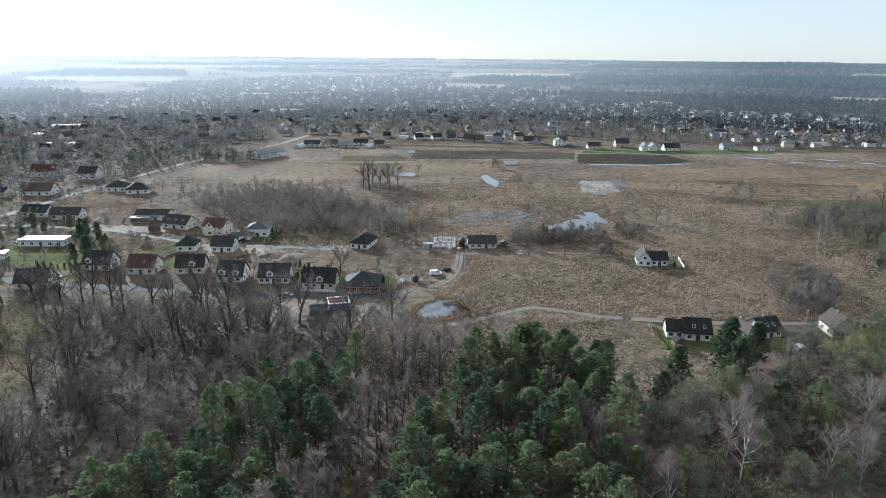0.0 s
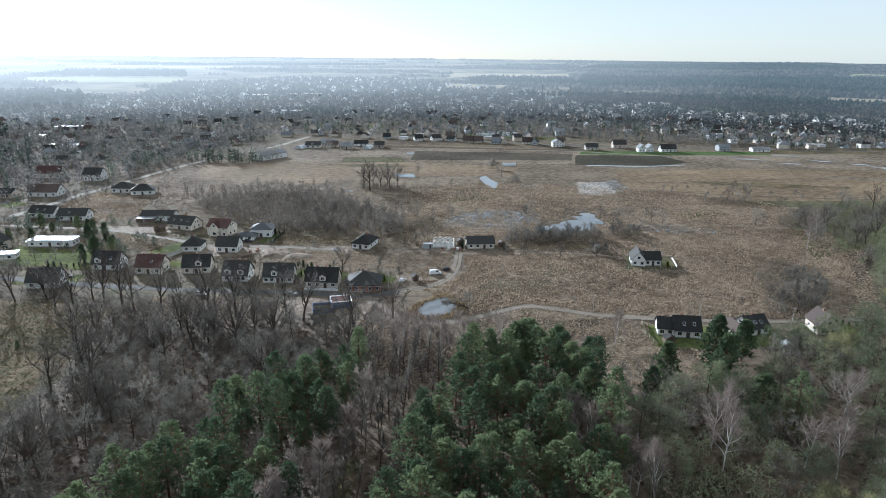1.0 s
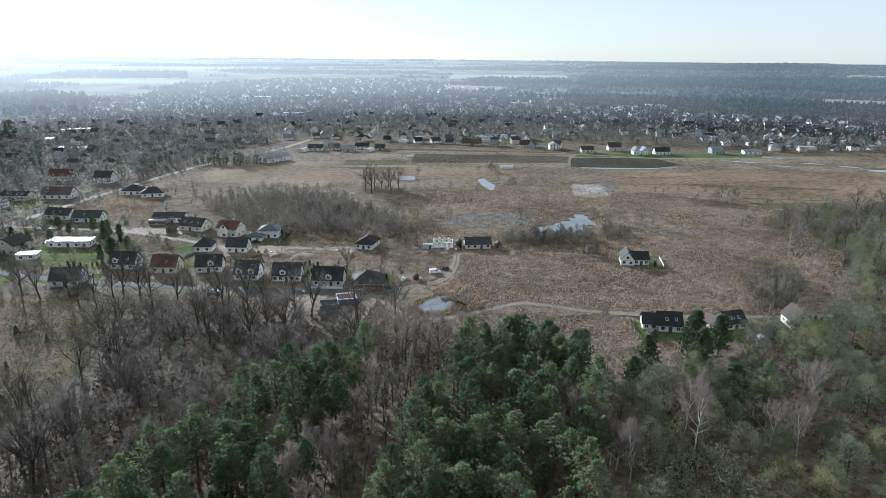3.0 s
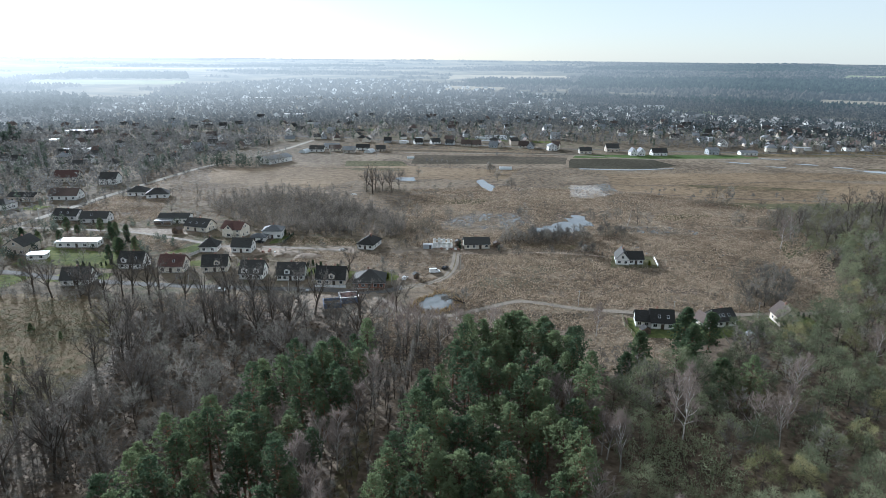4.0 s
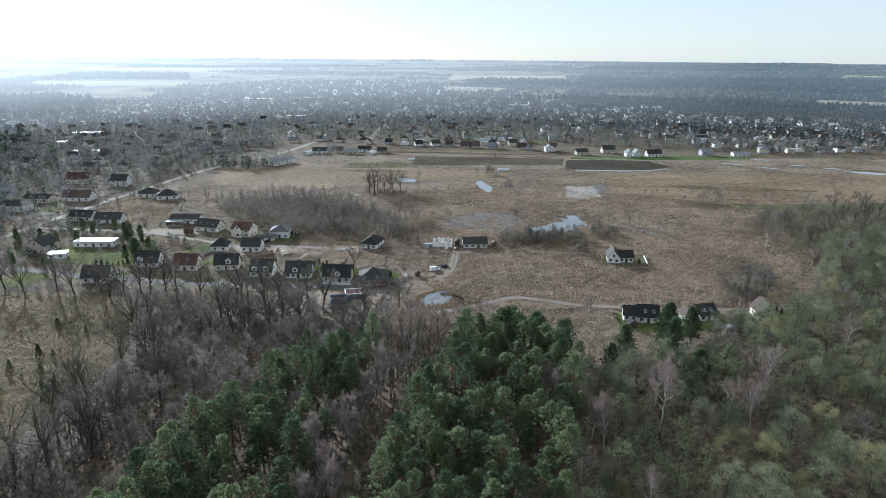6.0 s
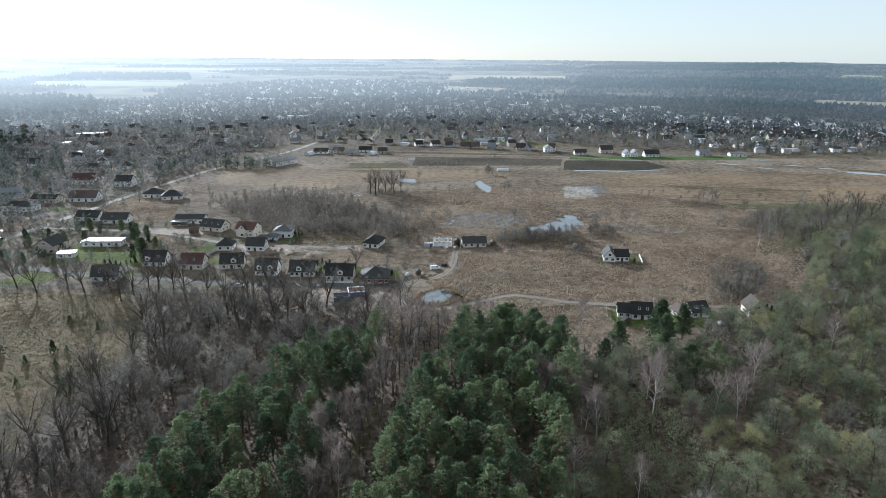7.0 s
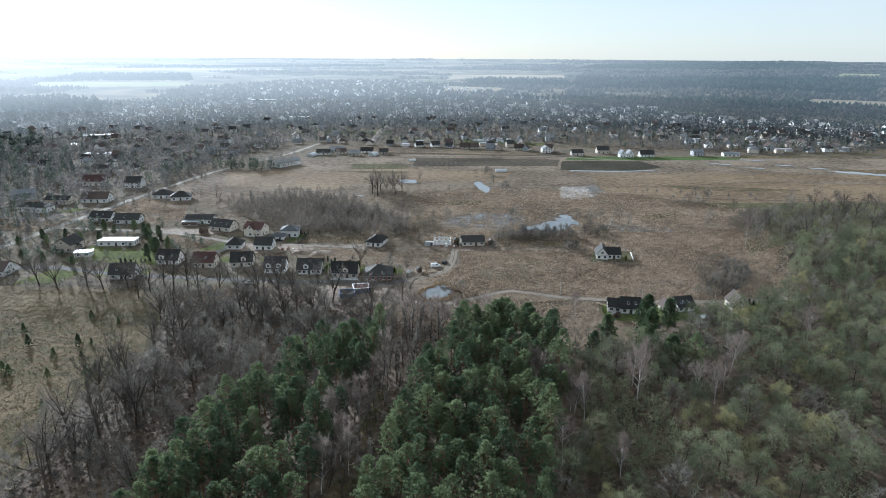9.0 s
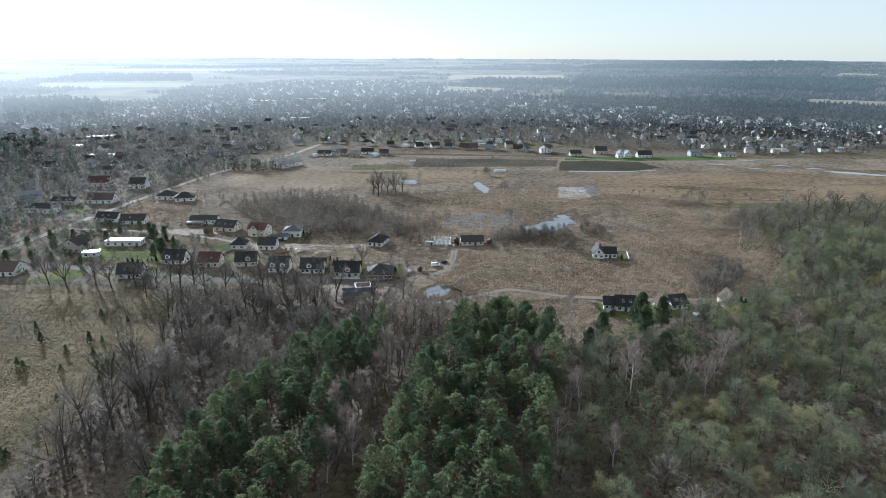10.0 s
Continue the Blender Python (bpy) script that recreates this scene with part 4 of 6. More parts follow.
plant(BROAD, [(80, 150), (60, 147), (86, 138), (46, 163), (98, 174), (68, 158)], rng, 0.7, 0.95)
HOLLOW = [(49, 80), (51, 105), (63, 127), (75, 114), (76, 86), (62, 76)]
p = free_of(scatter(WOOD_EAST, 8.6, rng, 0.93), [HOLLOW])
OLIVES = [tree_kind("willow_tree", dome_tree(26 + k, 11 + k, 11, 125, 0.3, 0.26, 1.0, 0.1), M["bark"], M["twigs_olive"], "broad bare willow with olive-yellow twigs") for k in range(2)]
plant(ALDERS + OLIVES[:1] + SCRUBS[:2], away_from(p, BIRCH_SPOTS, 5.5), rng, 0.72, 1.12)
plant(OLIVES, [(160, 172), (166, 166), (172, 178), (128, 128), (136, 122), (146, 138), (150, 104), (180, 160)], rng, 0.9, 1.15)
EAST_FRINGE = [(190, 282), (200, 320), (212, 352), (235, 385), (262, 405), (330, 398), (345, 320), (262, 313), (214, 301)]
plant(SCRUBS[:3] + OAKS[:3] + ALDERS[:1], scatter(EAST_FRINGE, 11.5, rng, 0.75), rng, 0.5, 0.85)
plant(ALDERS, [(128, 184), (133, 182), (138, 181), (143, 183), (148, 187), (123, 187), (118, 180)], rng, 0.6, 0.85)
p = scatter(WOOD_WEST, 8.6, rng, 0.9)
plant(SCRUBS + OAKS[:2], p, rng, 0.8, 1.15)
OAK_ROW = [(-196, 224), (-184, 219), (-172, 223), (-162, 219), (-145, 216), (-133, 221), (-140, 208), (-151, 221), (-138, 216), (-128, 219), (-120, 217), (-112, 210), (-93, 206), (-86, 207), (-80, 205), (-75, 212), (-68, 208), (-55, 207), (-48, 203), (-15.6, 206), (-41.7, 257), (-104, 214),
           (-118, 180), (-108, 150), (-103, 120), (-112, 98), (-98, 84), (-92, 100), (-88, 140), (-96, 170), (-96.5, 104), (-93, 107), (-89, 113)]
plant(OAKS, OAK_ROW, rng, 0.75, 1.1)
plant(BIRCHES, BIRCH_SPOTS, rng, 0.85, 1.1)
plant(BIRCHES, [(-18, 190), (-13, 184), (-8, 190), (-3, 186), (3, 182), (8, 188), (-16, 198), (-22, 200), (14, 186)], rng, 0.5, 0.75)
SLIM = [tree_kind("young_alder", bare_tree(140 + k, 11 + k, 9, 4, 7, 0.85, 0.25, 1.1, 0.06, 0.011, 0.08, 0.24), M["bark"], M["twigs"], "slim bare young alder with a thin dark stem") for k in range(3)]
RIDE = [(-33, 56), (-28, 90), (-24, 118), (-17, 150), (-12, 176), (4, 176), (2, 150), (-7, 128), (-9, 100), (-16, 66)]
plant(SLIM, scatter(RIDE, 4.4, rng, 0.62), rng, 0.7, 1.15)
plant(WILLOWS, scatter([(-28, 204), (-20, 168), (-8, 160), (6, 164), (16, 188), (-6, 200)], 6.5, rng, 0.6), rng, 0.4, 0.8)
p = np.concatenate([scatter([(50, 128), (54, 142), (62, 156), (76, 148), (70, 130)], 6.5, rng, 0.9), scatter([(-230, 380), (-225, 440), (-130, 440), (-160, 396), (-125, 350), (-180, 360)], 13, rng, 0.5), scatter([(-24, 330), (-30, 400), (20, 420), (40, 380), (0, 340)], 13, rng, 0.5)])
plant(SCRUBS, p, rng, 0.4, 0.85)
SOLO = [(-53, 440), (-47, 446), (-41, 443), (-34, 440), (-29, 446), (-37, 453), (-48, 435)]
plant(OAKS, SOLO, rng, 0.8, 1.12)
SOLO = [(-1, 434), (10.5, 441), (47, 531), (56, 458), (131, 346), (189, 344), (196, 409), (204, 409), (221, 385), (272, 405), (292, 411), (315, 411), (338, 406), (219, 345), (218, 368), (52, 528), (104, 352),
        (240, 360), (300, 408), (236, 340), (212, 352), (-20, 350), (-12, 362), (-25, 372)]
plant(SCRUBS, SOLO, rng, 0.6, 0.9)
plant(SCRUBS[2:], [(48, 528), (46, 532), (51, 490), (59, 457), (-16, 505), (98, 358), (107, 354), (115, 359), (126, 350), (210, 431), (221, 435), (216, 428), (186, 347), (281, 418), (318, 420), (57, 362)], rng, 0.75, 1.05)
plant(OAKS, [(221, 358), (230, 351), (249, 352), (252, 338), (276, 368), (292, 366)], rng, 0.6, 0.75)
p = np.concatenate([scatter([(34, 304), (40, 316), (84, 326), (88, 312), (60, 304)], 3.8, rng, 0.9), scatter([(92, 316), (98, 330), (112, 336), (112, 320)], 4.5, rng, 0.9), scatter([(128, 212), (136, 232), (160, 256), (172, 258), (158, 230), (146, 212)], 4.6, rng, 0.85),
                    scatter([(74, 284), (76, 292), (84, 292), (84, 284)], 4.0, rng, 0.9), np.array([(53, 361), (-10, 300), (-16, 296), (-4, 306), (12, 218), (13, 222), (-12, 214), (34, 286), (42, 283), (60, 282), (-16, 252), (-26, 256)])])
plant(WILLOWS, p, rng, 0.6, 1.1)
plant(SCRUBS, scatter([(50, 150), (56, 172), (70, 174), (76, 152), (64, 140)], 5.5, rng, 0.8), rng, 0.4, 0.7)
p = scatter([(-104, 70), (-108, 160), (-116, 200), (-30, 202), (-16, 170), (-60, 116), (-72, 70)], 9.0, rng, 0.5)
plant(WILLOWS, p, rng, 0.6, 1.1)
p = np.array([(-157, 137), (-153, 134), (-125.5, 134), (-122, 131), (-123.5, 137), (-122, 91), (-160, 157), (-145, 148), (-141, 158), (-125, 81), (-127, 82), (-138, 132), (-170, 170), (-150, 185), (-135, 178), (-128, 112), (-121, 126), (-136, 158), (-134, 147), (86, 140), (94, 146)])
plant(YOUNG, p, rng, 0.5, 1.0)

# ---- tussocks of dead grass ----
def tufts(name, polys, gap, mat, label, size, tall, avoid, seed, odds=0.9, clump=True):
    g = np.random.default_rng(seed)
    p = np.concatenate([scatter(q, gap, g, odds) for q in polys])
    p = free_of(p, avoid)
    if clump:
        wave = np.array([noise.noise((x * 0.42, y * 0.62, 1.0)) + 0.55 * noise.noise((x * 0.05, y * 0.07, 7.0)) for x, y in p])
        p = p[wave > g.uniform(-0.6, 0.15, len(p))]
    for q in WET_ZONES:
        p = p[~inside(q, p[:, 0], p[:, 1]) | (g.random(len(p)) < 0.35)]
    n, k = len(p), 5
    r, h = g.uniform(*size, n)[:, None], g.uniform(*tall, n)[:, None]
    # five upright blades to a tuft, leaning outwards
    a = g.uniform(0, 6.28, n)[:, None] + np.arange(k) * 2 * math.pi / k + g.normal(0, 0.3, (n, k))
    out, half = r * g.uniform(0.1, 0.5, (n, k)), r * g.uniform(0.4, 0.75, (n, k))
    lean, up = r * g.uniform(0.5, 1.2, (n, k)), h * g.uniform(0.6, 1.15, (n, k))
    c, q = np.cos(a), np.sin(a)
    x, y = p[:, :1], p[:, 1:]
    low = np.zeros((n, k))
    tri = np.stack([np.stack([x + c * out - q * half, y + q * out + c * half, low], 2), np.stack([x + c * out + q * half, y + q * out - c * half, low], 2), np.stack([x + c * lean, y + q * lean, up], 2)], 2)
    s = Shape().tris(tri.reshape(-1, 3, 3))
    return tagged(part(name, s, mat), label, "grass", kind="stuff")


THICKET = [(-160, 396), (-124, 436), (-71, 422), (-40, 372), (-14, 330), (-22, 312), (-80, 318), (-121, 342)]
NEAR_MEADOW = [[(12, 205), (26, 217), (36, 222), (60, 213), (110, 208), (140, 208), (175, 235), (205, 290), (222, 335), (150, 350), (100, 330), (40, 335), (-20, 330), (-15, 300), (12, 290), (14, 262), (6, 246), (-12, 250), (-8, 236), (12, 222)]]


# ---- houses ----
def gable_roof(w, d, e, rise, over=0.5, thick=0.22, along="x"):
    """Two sloping slabs with overhang, ridge along x or y."""
    s = Shape()
    W, D = (w, d) if along == "x" else (d, w)
    ang = rise / (D / 2)
    low = e - ang * over
    for side in (0, 1):
        y0, y1 = (-over, D / 2) if side == 0 else (D + over, D / 2)
        za, zb = low, e + rise
        v = [(-over, y0, za), (W + over, y0, za), (W + over, y1, zb), (-over, y1, zb)]
        v = v + [(x, y, z + thick) for x, y, z in v]
        f = [(0, 3, 2, 1), (4, 5, 6, 7), (0, 1, 5, 4), (1, 2, 6, 5), (2, 3, 7, 6), (3, 0, 4, 7)]
        if side:
            f = [tuple(reversed(q)) for q in f]
        if along == "y":
            v = [(y, x, z) for x, y, z in v]
            f = [tuple(reversed(q)) for q in f]
        s.add(v, f)
    return s


def hip_roof(w, d, e, rise, over=0.6):
    i = min(w, d) / 2 + over
    x0, y0, x1, y1 = -over, -over, w + over, d + over
    if w >= d:
        a, b = (x0 + i, d / 2, e + rise), (x1 - i, d / 2, e + rise)
        f = [(4, 5, 9, 8), (5, 6, 9), (6, 7, 8, 9), (7, 4, 8)]
    else:
        a, b = (w / 2, y0 + i, e + rise), (w / 2, y1 - i, e + rise)
        f = [(4, 5, 8), (5, 6, 9, 8), (6, 7, 9), (7, 4, 8, 9)]
    return Shape().add([(x0, y0, e - 0.2), (x1, y0, e - 0.2), (x1, y1, e - 0.2), (x0, y1, e - 0.2), (x0, y0, e), (x1, y0, e), (x1, y1, e), (x0, y1, e), a, b],
                       f + [(0, 3, 2, 1), (0, 1, 5, 4), (1, 2, 6, 5), (2, 3, 7, 6), (3, 0, 4, 7)])


def walls(w, d, e, rise, along):
    s = Shape().box(0, 0, 0, w, d, e)
    if along == "x":
        for x in (0.0, w):
            q = 0.25 if x == 0 else -0.25
            s.add([(x, 0, e), (x, d, e), (x, d / 2, e + rise), (x + q, 0, e), (x + q, d, e), (x + q, d / 2, e + rise)], [(0, 1, 2), (3, 5, 4), (0, 2, 5, 3), (1, 4, 5, 2)])
    elif along == "y":
        for y in (0.0, d):
            q = 0.25 if y == 0 else -0.25
            s.add([(0, y, e), (w, y, e), (w / 2, y, e + rise), (0, y + q, e), (w, y + q, e), (w / 2, y + q, e + rise)], [(0, 1, 2), (3, 5, 4), (0, 2, 5, 3), (1, 4, 5, 2)])
    return s


PANE, FRAME = {}, {}


def window(parent, x, y, z, w, h, face, mat=None):
    """A framed pane standing 4 cm proud of the wall. face: S, N, E or W."""
    key = (round(w, 2), round(h, 2))
    if key not in PANE:
        PANE[key] = Shape().box(-w / 2, -0.03, 0, w / 2, 0.05, h).mesh("pane", M["glass"])
        t = 0.09
        s = Shape().box(-w / 2 - t, -0.06, -t, -w / 2, 0.05, h + t).box(w / 2, -0.06, -t, w / 2 + t, 0.05, h + t).box(-w / 2, -0.06, h, w / 2, 0.05, h + t)
        s.box(-w / 2 - t, -0.14, -t - 0.05, w / 2 + t, 0.05, -0.001).box(-0.03, -0.05, 0, 0.03, 0.04, h)
        FRAME[key] = s.mesh("window", M["frame"])
    a = {"S": 0, "E": 90, "N": 180, "W": -90}[face]
    f = part("window", FRAME[key], None, parent, m=pose(x, y, z, 0, 0, a))
    part("pane", PANE[key], None, f)


def door(parent, x, y, face="S", w=1.05, h=2.1):
    a = {"S": 0, "E": 90, "N": 180, "W": -90}[face]
    s = Shape().box(-w / 2, -0.07, 0.1, w / 2, 0.05, h + 0.1).box(-w / 2 - 0.1, -0.05, 0, -w / 2, 0.05, h + 0.2).box(w / 2, -0.05, 0, w / 2 + 0.1, 0.05, h + 0.2).box(-w / 2, -0.05, h + 0.1, w / 2, 0.05, h + 0.2)
    part("door", s, M["dark_frame"], parent, m=pose(x, y, 0, 0, 0, a))


def chimney(parent, x, y, z0, z1, mat=None):
    s = Shape().box(x - 0.32, y - 0.32, z0, x + 0.32, y + 0.32, z1).box(x - 0.4, y - 0.4, z1, x + 0.4, y + 0.4, z1 + 0.12).tube((x, y, z1 + 0.12), (x, y, z1 + 0.4), 0.12, 0.1, 6)
    part("chimney", s, mat or M["brickwork"], parent)


def dormer(parent, x, d, e, rise, wall, roof, w=2.5, h=1.8):
    """A small gabled dormer on the south slope at x."""
    z = e + 0.35
    y0 = (z - e) / rise * d / 2 - 0.35
    s = Shape().box(x - w / 2, y0, z - 0.3, x + w / 2, y0 + 2.6, z + h)
    s.add([(x - w / 2, y0, z + h), (x + w / 2, y0, z + h), (x, y0, z + h + 0.8)], [(0, 1, 2)])
    dm = part("dormer", s, wall, parent)
    r = gable_roof(w, 3.4, 0, 0.8, 0.25, 0.12, "y")
    part("dormer_roof", r, roof, dm, m=pose(x - w / 2, y0, z + h))
    window(dm, x, y0, z + 0.25, 1.2, 1.2, "S")


def skylight(parent, x, d, e, rise, s=0.4):
    """A roof window lying in the south slope."""
    y = d / 2 * s
    a = math.degrees(math.atan2(rise, d / 2))
    z = e + rise * s + 0.24
    fr = part("roof_window", Shape().box(-0.5, -0.7, 0, 0.5, 0.7, 0.08), M["metal"], parent, m=pose(x, y, z, a))
    part("pane", Shape().box(-0.38, -0.58, 0.081, 0.38, 0.58, 0.1), M["glass"], fr)


def house(a, b, d, e, rise, roof, wall, roof_mat, label, along="x", windows=3, dormers=(), lights=(), chim=(0.5,), upper=True, group="houses by the meadow", cat="house", cross=None):
    """A house on the front line from a to b (its south wall), d metres deep, eaves at e, roof rising further by rise."""
    (ax, ay), (bx, by) = a, b
    w = math.hypot(bx - ax, by - ay)
    h = tagged(new("house"), label, cat, group)
    h.matrix_basis = pose(ax, ay, 0, 0, 0, math.degrees(math.atan2(by - ay, bx - ax)))
    part("wall", walls(w, d, e, rise if roof == "gable" else 0, along if roof == "gable" else "none"), wall, h)
    part("plinth", Shape().box(-0.05, -0.05, 0, w + 0.05, d + 0.05, 0.35), M["concrete"], h)
    if roof == "gable":
        rf = part("roof", gable_roof(w, d, e, rise, along=along), roof_mat, h)
    elif roof == "hip":
        rf = part("roof", hip_roof(w, d, e, rise), roof_mat, h)
    else:
        rf = part("roof", Shape().box(-0.4, -0.4, e, w + 0.4, d + 0.4, e + 0.25).box(-0.4, -0.4, e + 0.25, w + 0.4, -0.25, e + 0.4).box(-0.4, d + 0.25, e + 0.25, w + 0.4, d + 0.4, e + 0.4), roof_mat, h)
    part("gutter", Shape().box(-0.5, -0.66 if roof == "gable" and along == "x" else -0.75, e - 0.42, w + 0.5, -0.53 if roof == "gable" and along == "x" else -0.62, e - 0.28), M["metal"], h)
    for k in range(windows):
        x = w * (k + 0.5) / windows
        if windows > 2 and k == windows // 2:
            door(h, x, 0)
        else:
            window(h, x, 0, 0.95, 1.3, 1.25, "S")
        if e > 4.6:
            window(h, x, 0, 3.6, 1.1, 1.15, "S")
    for face, x in (("E", w), ("W", 0.0)):
        for y in (d * 0.3, d * 0.7):
            window(h, x, y, 0.95, 1.0, 1.25, face)
        if upper and roof == "gable" and along == "x":
            window(h, x, d / 2 - 0.9, e + 0.25, 0.8, 1.1, face)
            window(h, x, d / 2 + 0.9, e + 0.25, 0.8, 1.1, face)
    if roof == "gable" and along == "y":
        window(h, w / 2, 0, e + 0.3, 1.2, 1.2, "S")
    if cross:
        cx, cw, out = cross
        x0 = w * cx - cw / 2
        ch = rise * 0.85
        s = Shape().box(x0, -out, 0, x0 + cw, 0.3, e)
        s.add([(x0, -out, e), (x0 + cw, -out, e), (x0 + cw / 2, -out, e + ch), (x0, -out + 0.25, e), (x0 + cw, -out + 0.25, e), (x0 + cw / 2, -out + 0.25, e + ch)], [(0, 1, 2), (3, 5, 4), (0, 2, 5, 3), (1, 4, 5, 2)])
        bay = part("front_gable", s, wall, h)
        part("gable_roof", gable_roof(cw, d * 0.5 + out, 0, ch, 0.4, 0.2, "y"), roof_mat, bay, m=pose(x0, -out, e))
        window(bay, x0 + cw / 2, -out, 0.95, 1.8, 1.3, "S")
        window(bay, x0 + cw / 2, -out, e + 0.2, 1.2, 1.2, "S")
    for x in dormers:
        dormer(h, w * x, d, e, rise, wall, roof_mat)
    for x in lights:
        skylight(h, w * x, d, e, rise)
    for x in chim:
        chimney(h, w * x, d * 0.55, e + rise * 0.5 if roof != "flat" else e, e + rise + 0.7 if roof != "flat" else e + 0.9)
    KEEP_OUT.append([(ax, ay), (bx, by), (bx - (by - ay) / w * d, by + (bx - ax) / w * d), (ax - (by - ay) / w * d, ay + (bx - ax) / w * d)])
    return h


W, DK, RD, BR, GR = M["white"], M["dark_roof"], M["red_roof"], M["brown_roof"], M["grey_roof"]
# the row along the lane
house((-166, 232.5), (-154, 234), 9, 3.0, 4.4, "gable", W, DK, "white house with a steep anthracite tiled roof", dormers=(), lights=(0.3,))
house((-152.4, 257), (-140.6, 256.2), 8.6, 3.0, 4.6, "gable", W, DK, "white house with a dark tiled roof and dormer", dormers=(0.25,), lights=(0.7,))
house((-131, 252), (-119.6, 251.6), 9, 3.4, 4.2, "gable", M["cream"], RD, "cream house with a red-brown tiled roof", chim=(0.2, 0.5, 0.8), lights=(0.6,))
house((-110.7, 252.5), (-99.4, 254), 9, 3.2, 4.2, "gable", M["cream"], DK, "cream house with a black tiled roof", dormers=(0.6,))
house((-90.4, 243.5), (-79.8, 243.1), 9.2, 3.0, 4.9, "gable", W, DK, "white house with an anthracite roof and two white dormers", dormers=(0.22, 0.74), chim=(0.3, 0.6, 0.85))
house((-72.8, 242), (-60.6, 242.3), 9, 3.0, 4.5, "gable", W, DK, "white house with a black tiled roof and one dormer", windows=5, dormers=(0.38,))
house((-54, 237), (-41, 236.3), 9.2, 3.0, 4.6, "gable", M["cream"], DK, "cream house with a dark roof and one dormer", windows=4, dormers=(0.55,), chim=(0.3, 0.6))
house((-36.4, 232.6), (-22.8, 233), 12.5, 3.1, 4.0, "hip", M["brick"], DK, "brick bungalow under a dark brown hipped roof", windows=5, chim=(0.45,))
# houses behind the row
house((-42.2, 292.9), (-33.6, 290.6), 13, 3.0, 3.3, "hip", W, DK, "white bungalow with a dark hipped roof", windows=3, chim=(0.6,))
house((-106.7, 284.2), (-96.6, 283.7), 8.4, 3.4, 3.6, "gable", W, DK, "white house with a black gabled roof on a building plot")
house((-123.4, 284.4), (-114.6, 284.8), 8.6, 3.2, 3.8, "hip", W, DK, "white cube house under a dark pyramid roof", windows=2)
house((-121.5, 314.6), (-110, 311.4), 9.5, 5.0, 3.2, "gable", M["cream"], RD, "two-storey cream house with a red tiled roof", windows=3, chim=(0.7,), cross=(0.42, 5.5, 1.2))
house((-97.5, 311), (-87, 311.4), 9, 4.6, 2.4, "hip", W, M["slate"], "two-storey white house with a low grey roof", windows=3)
house((-102.5, 304.6), (-94.5, 304.8), 5.8, 2.6, 1.7, "hip", W, M["slate"], "white garage with a low grey roof", windows=2, chim=(), cat="garage", upper=False)
house((-169.5, 337.4), (-160, 337.7), 3.8, 2.5, 0, "flat", M["wood"], M["pale_roof"], "open lean-to with a pale flat roof", windows=1, chim=(), cat="shed", upper=False)
house((-147.3, 326.4), (-133.2, 322.6), 10, 3.2, 3.6, "gable", M["cream"], DK, "cream house with a dark tiled roof and roof windows", lights=(0.2, 0.5, 0.8))
house((-168.6, 341.5), (-151, 342.1), 9, 3.6, 2.0, "gable", W, DK, "long low white barn with a dark sheet roof", windows=4, chim=())
house((-201, 290.2), (-180, 290.9), 7.5, 3.2, 0, "flat", W, M["pale_roof"], "long low pavilion with a pale flat roof", windows=5, chim=())
house((-236, 347.6), (-221, 346), 9, 3.2, 3.2, "gable", W, DK, "white house with a dark roof and roof windows", lights=(0.3, 0.6))
house((-216, 341), (-200, 341.4), 9, 3.2, 3.2, "gable", W, DK, "white house with a dark roof and a low garage", lights=(0.4,))
house((90.8, 270), (97, 268.8), 11, 3.2, 3.6, "gable", W, DK, "white bungalow with a dark L-shaped roof in the meadow", along="y", windows=2, chim=(0.5,))
house((97.3, 270.2), (104.6, 270.2), 7.5, 3.1, 2.9, "gable", W, DK, "white house wing with a dark roof", windows=3, chim=(), upper=False)
house((77.8, 193.6), (83, 192.6), 7.5, 2.8, 2.7, "gable", W, DK, "white house wing with a black tiled roof", windows=2, chim=(0.4,), upper=True)
house((83.2, 191.6), (91.6, 190.6), 8.6, 2.9, 3.7, "gable", W, DK, "white house with a large black tiled roof and roof windows", windows=3, chim=(0.3,), lights=(0.35, 0.75))
house((104, 191.5), (108.4, 192.5), 7.5, 2.6, 2.2, "gable", M["beige"], BR, "small beige house with a brown roof", along="y", windows=1, chim=())
house((109.5, 193), (117.5, 195), 8.5, 2.8, 3.2, "gable", W, DK, "white house with a black roof and bright roof windows", windows=3, lights=(0.25, 0.4, 0.7))
house((134.5, 194.6), (141.6, 194.2), 9, 3.6, 3.8, "gable", M["beige"], BR, "beige house with a brown gabled roof among trees", along="y", windows=2)
house((15.6, 294), (29, 295.2), 8.5, 2.9, 2.6, "gable", M["cream"], DK, "low cream bungalow with a dark roof", windows=4)
house((-220, 278.2), (-209.6, 277.2), 12, 4.6, 3.4, "gable", M["beige"], DK, "beige house with a dark gabled roof", along="y", windows=3)
house((-203, 268), (-194.6, 270), 6, 2.6, 0, "flat", W, M["pale_roof"], "small outbuilding with a bright flat roof", windows=2, chim=(), upper=False)
house((-236, 236), (-221.4, 236), 12, 3.2, 3.4, "gable", W, BR, "white bungalow with a broad red-brown roof", windows=4)
house((-300, 372.6), (-279, 370), 10, 4.2, 2.4, "hip", W, DK, "wide white villa with a dark low roof", windows=6)
house((-327, 407), (-312, 414), 14, 5.0, 2.2, "gable", M["grey_wall"], GR, "grey hall of sheet metal", windows=2, chim=(), upper=False)
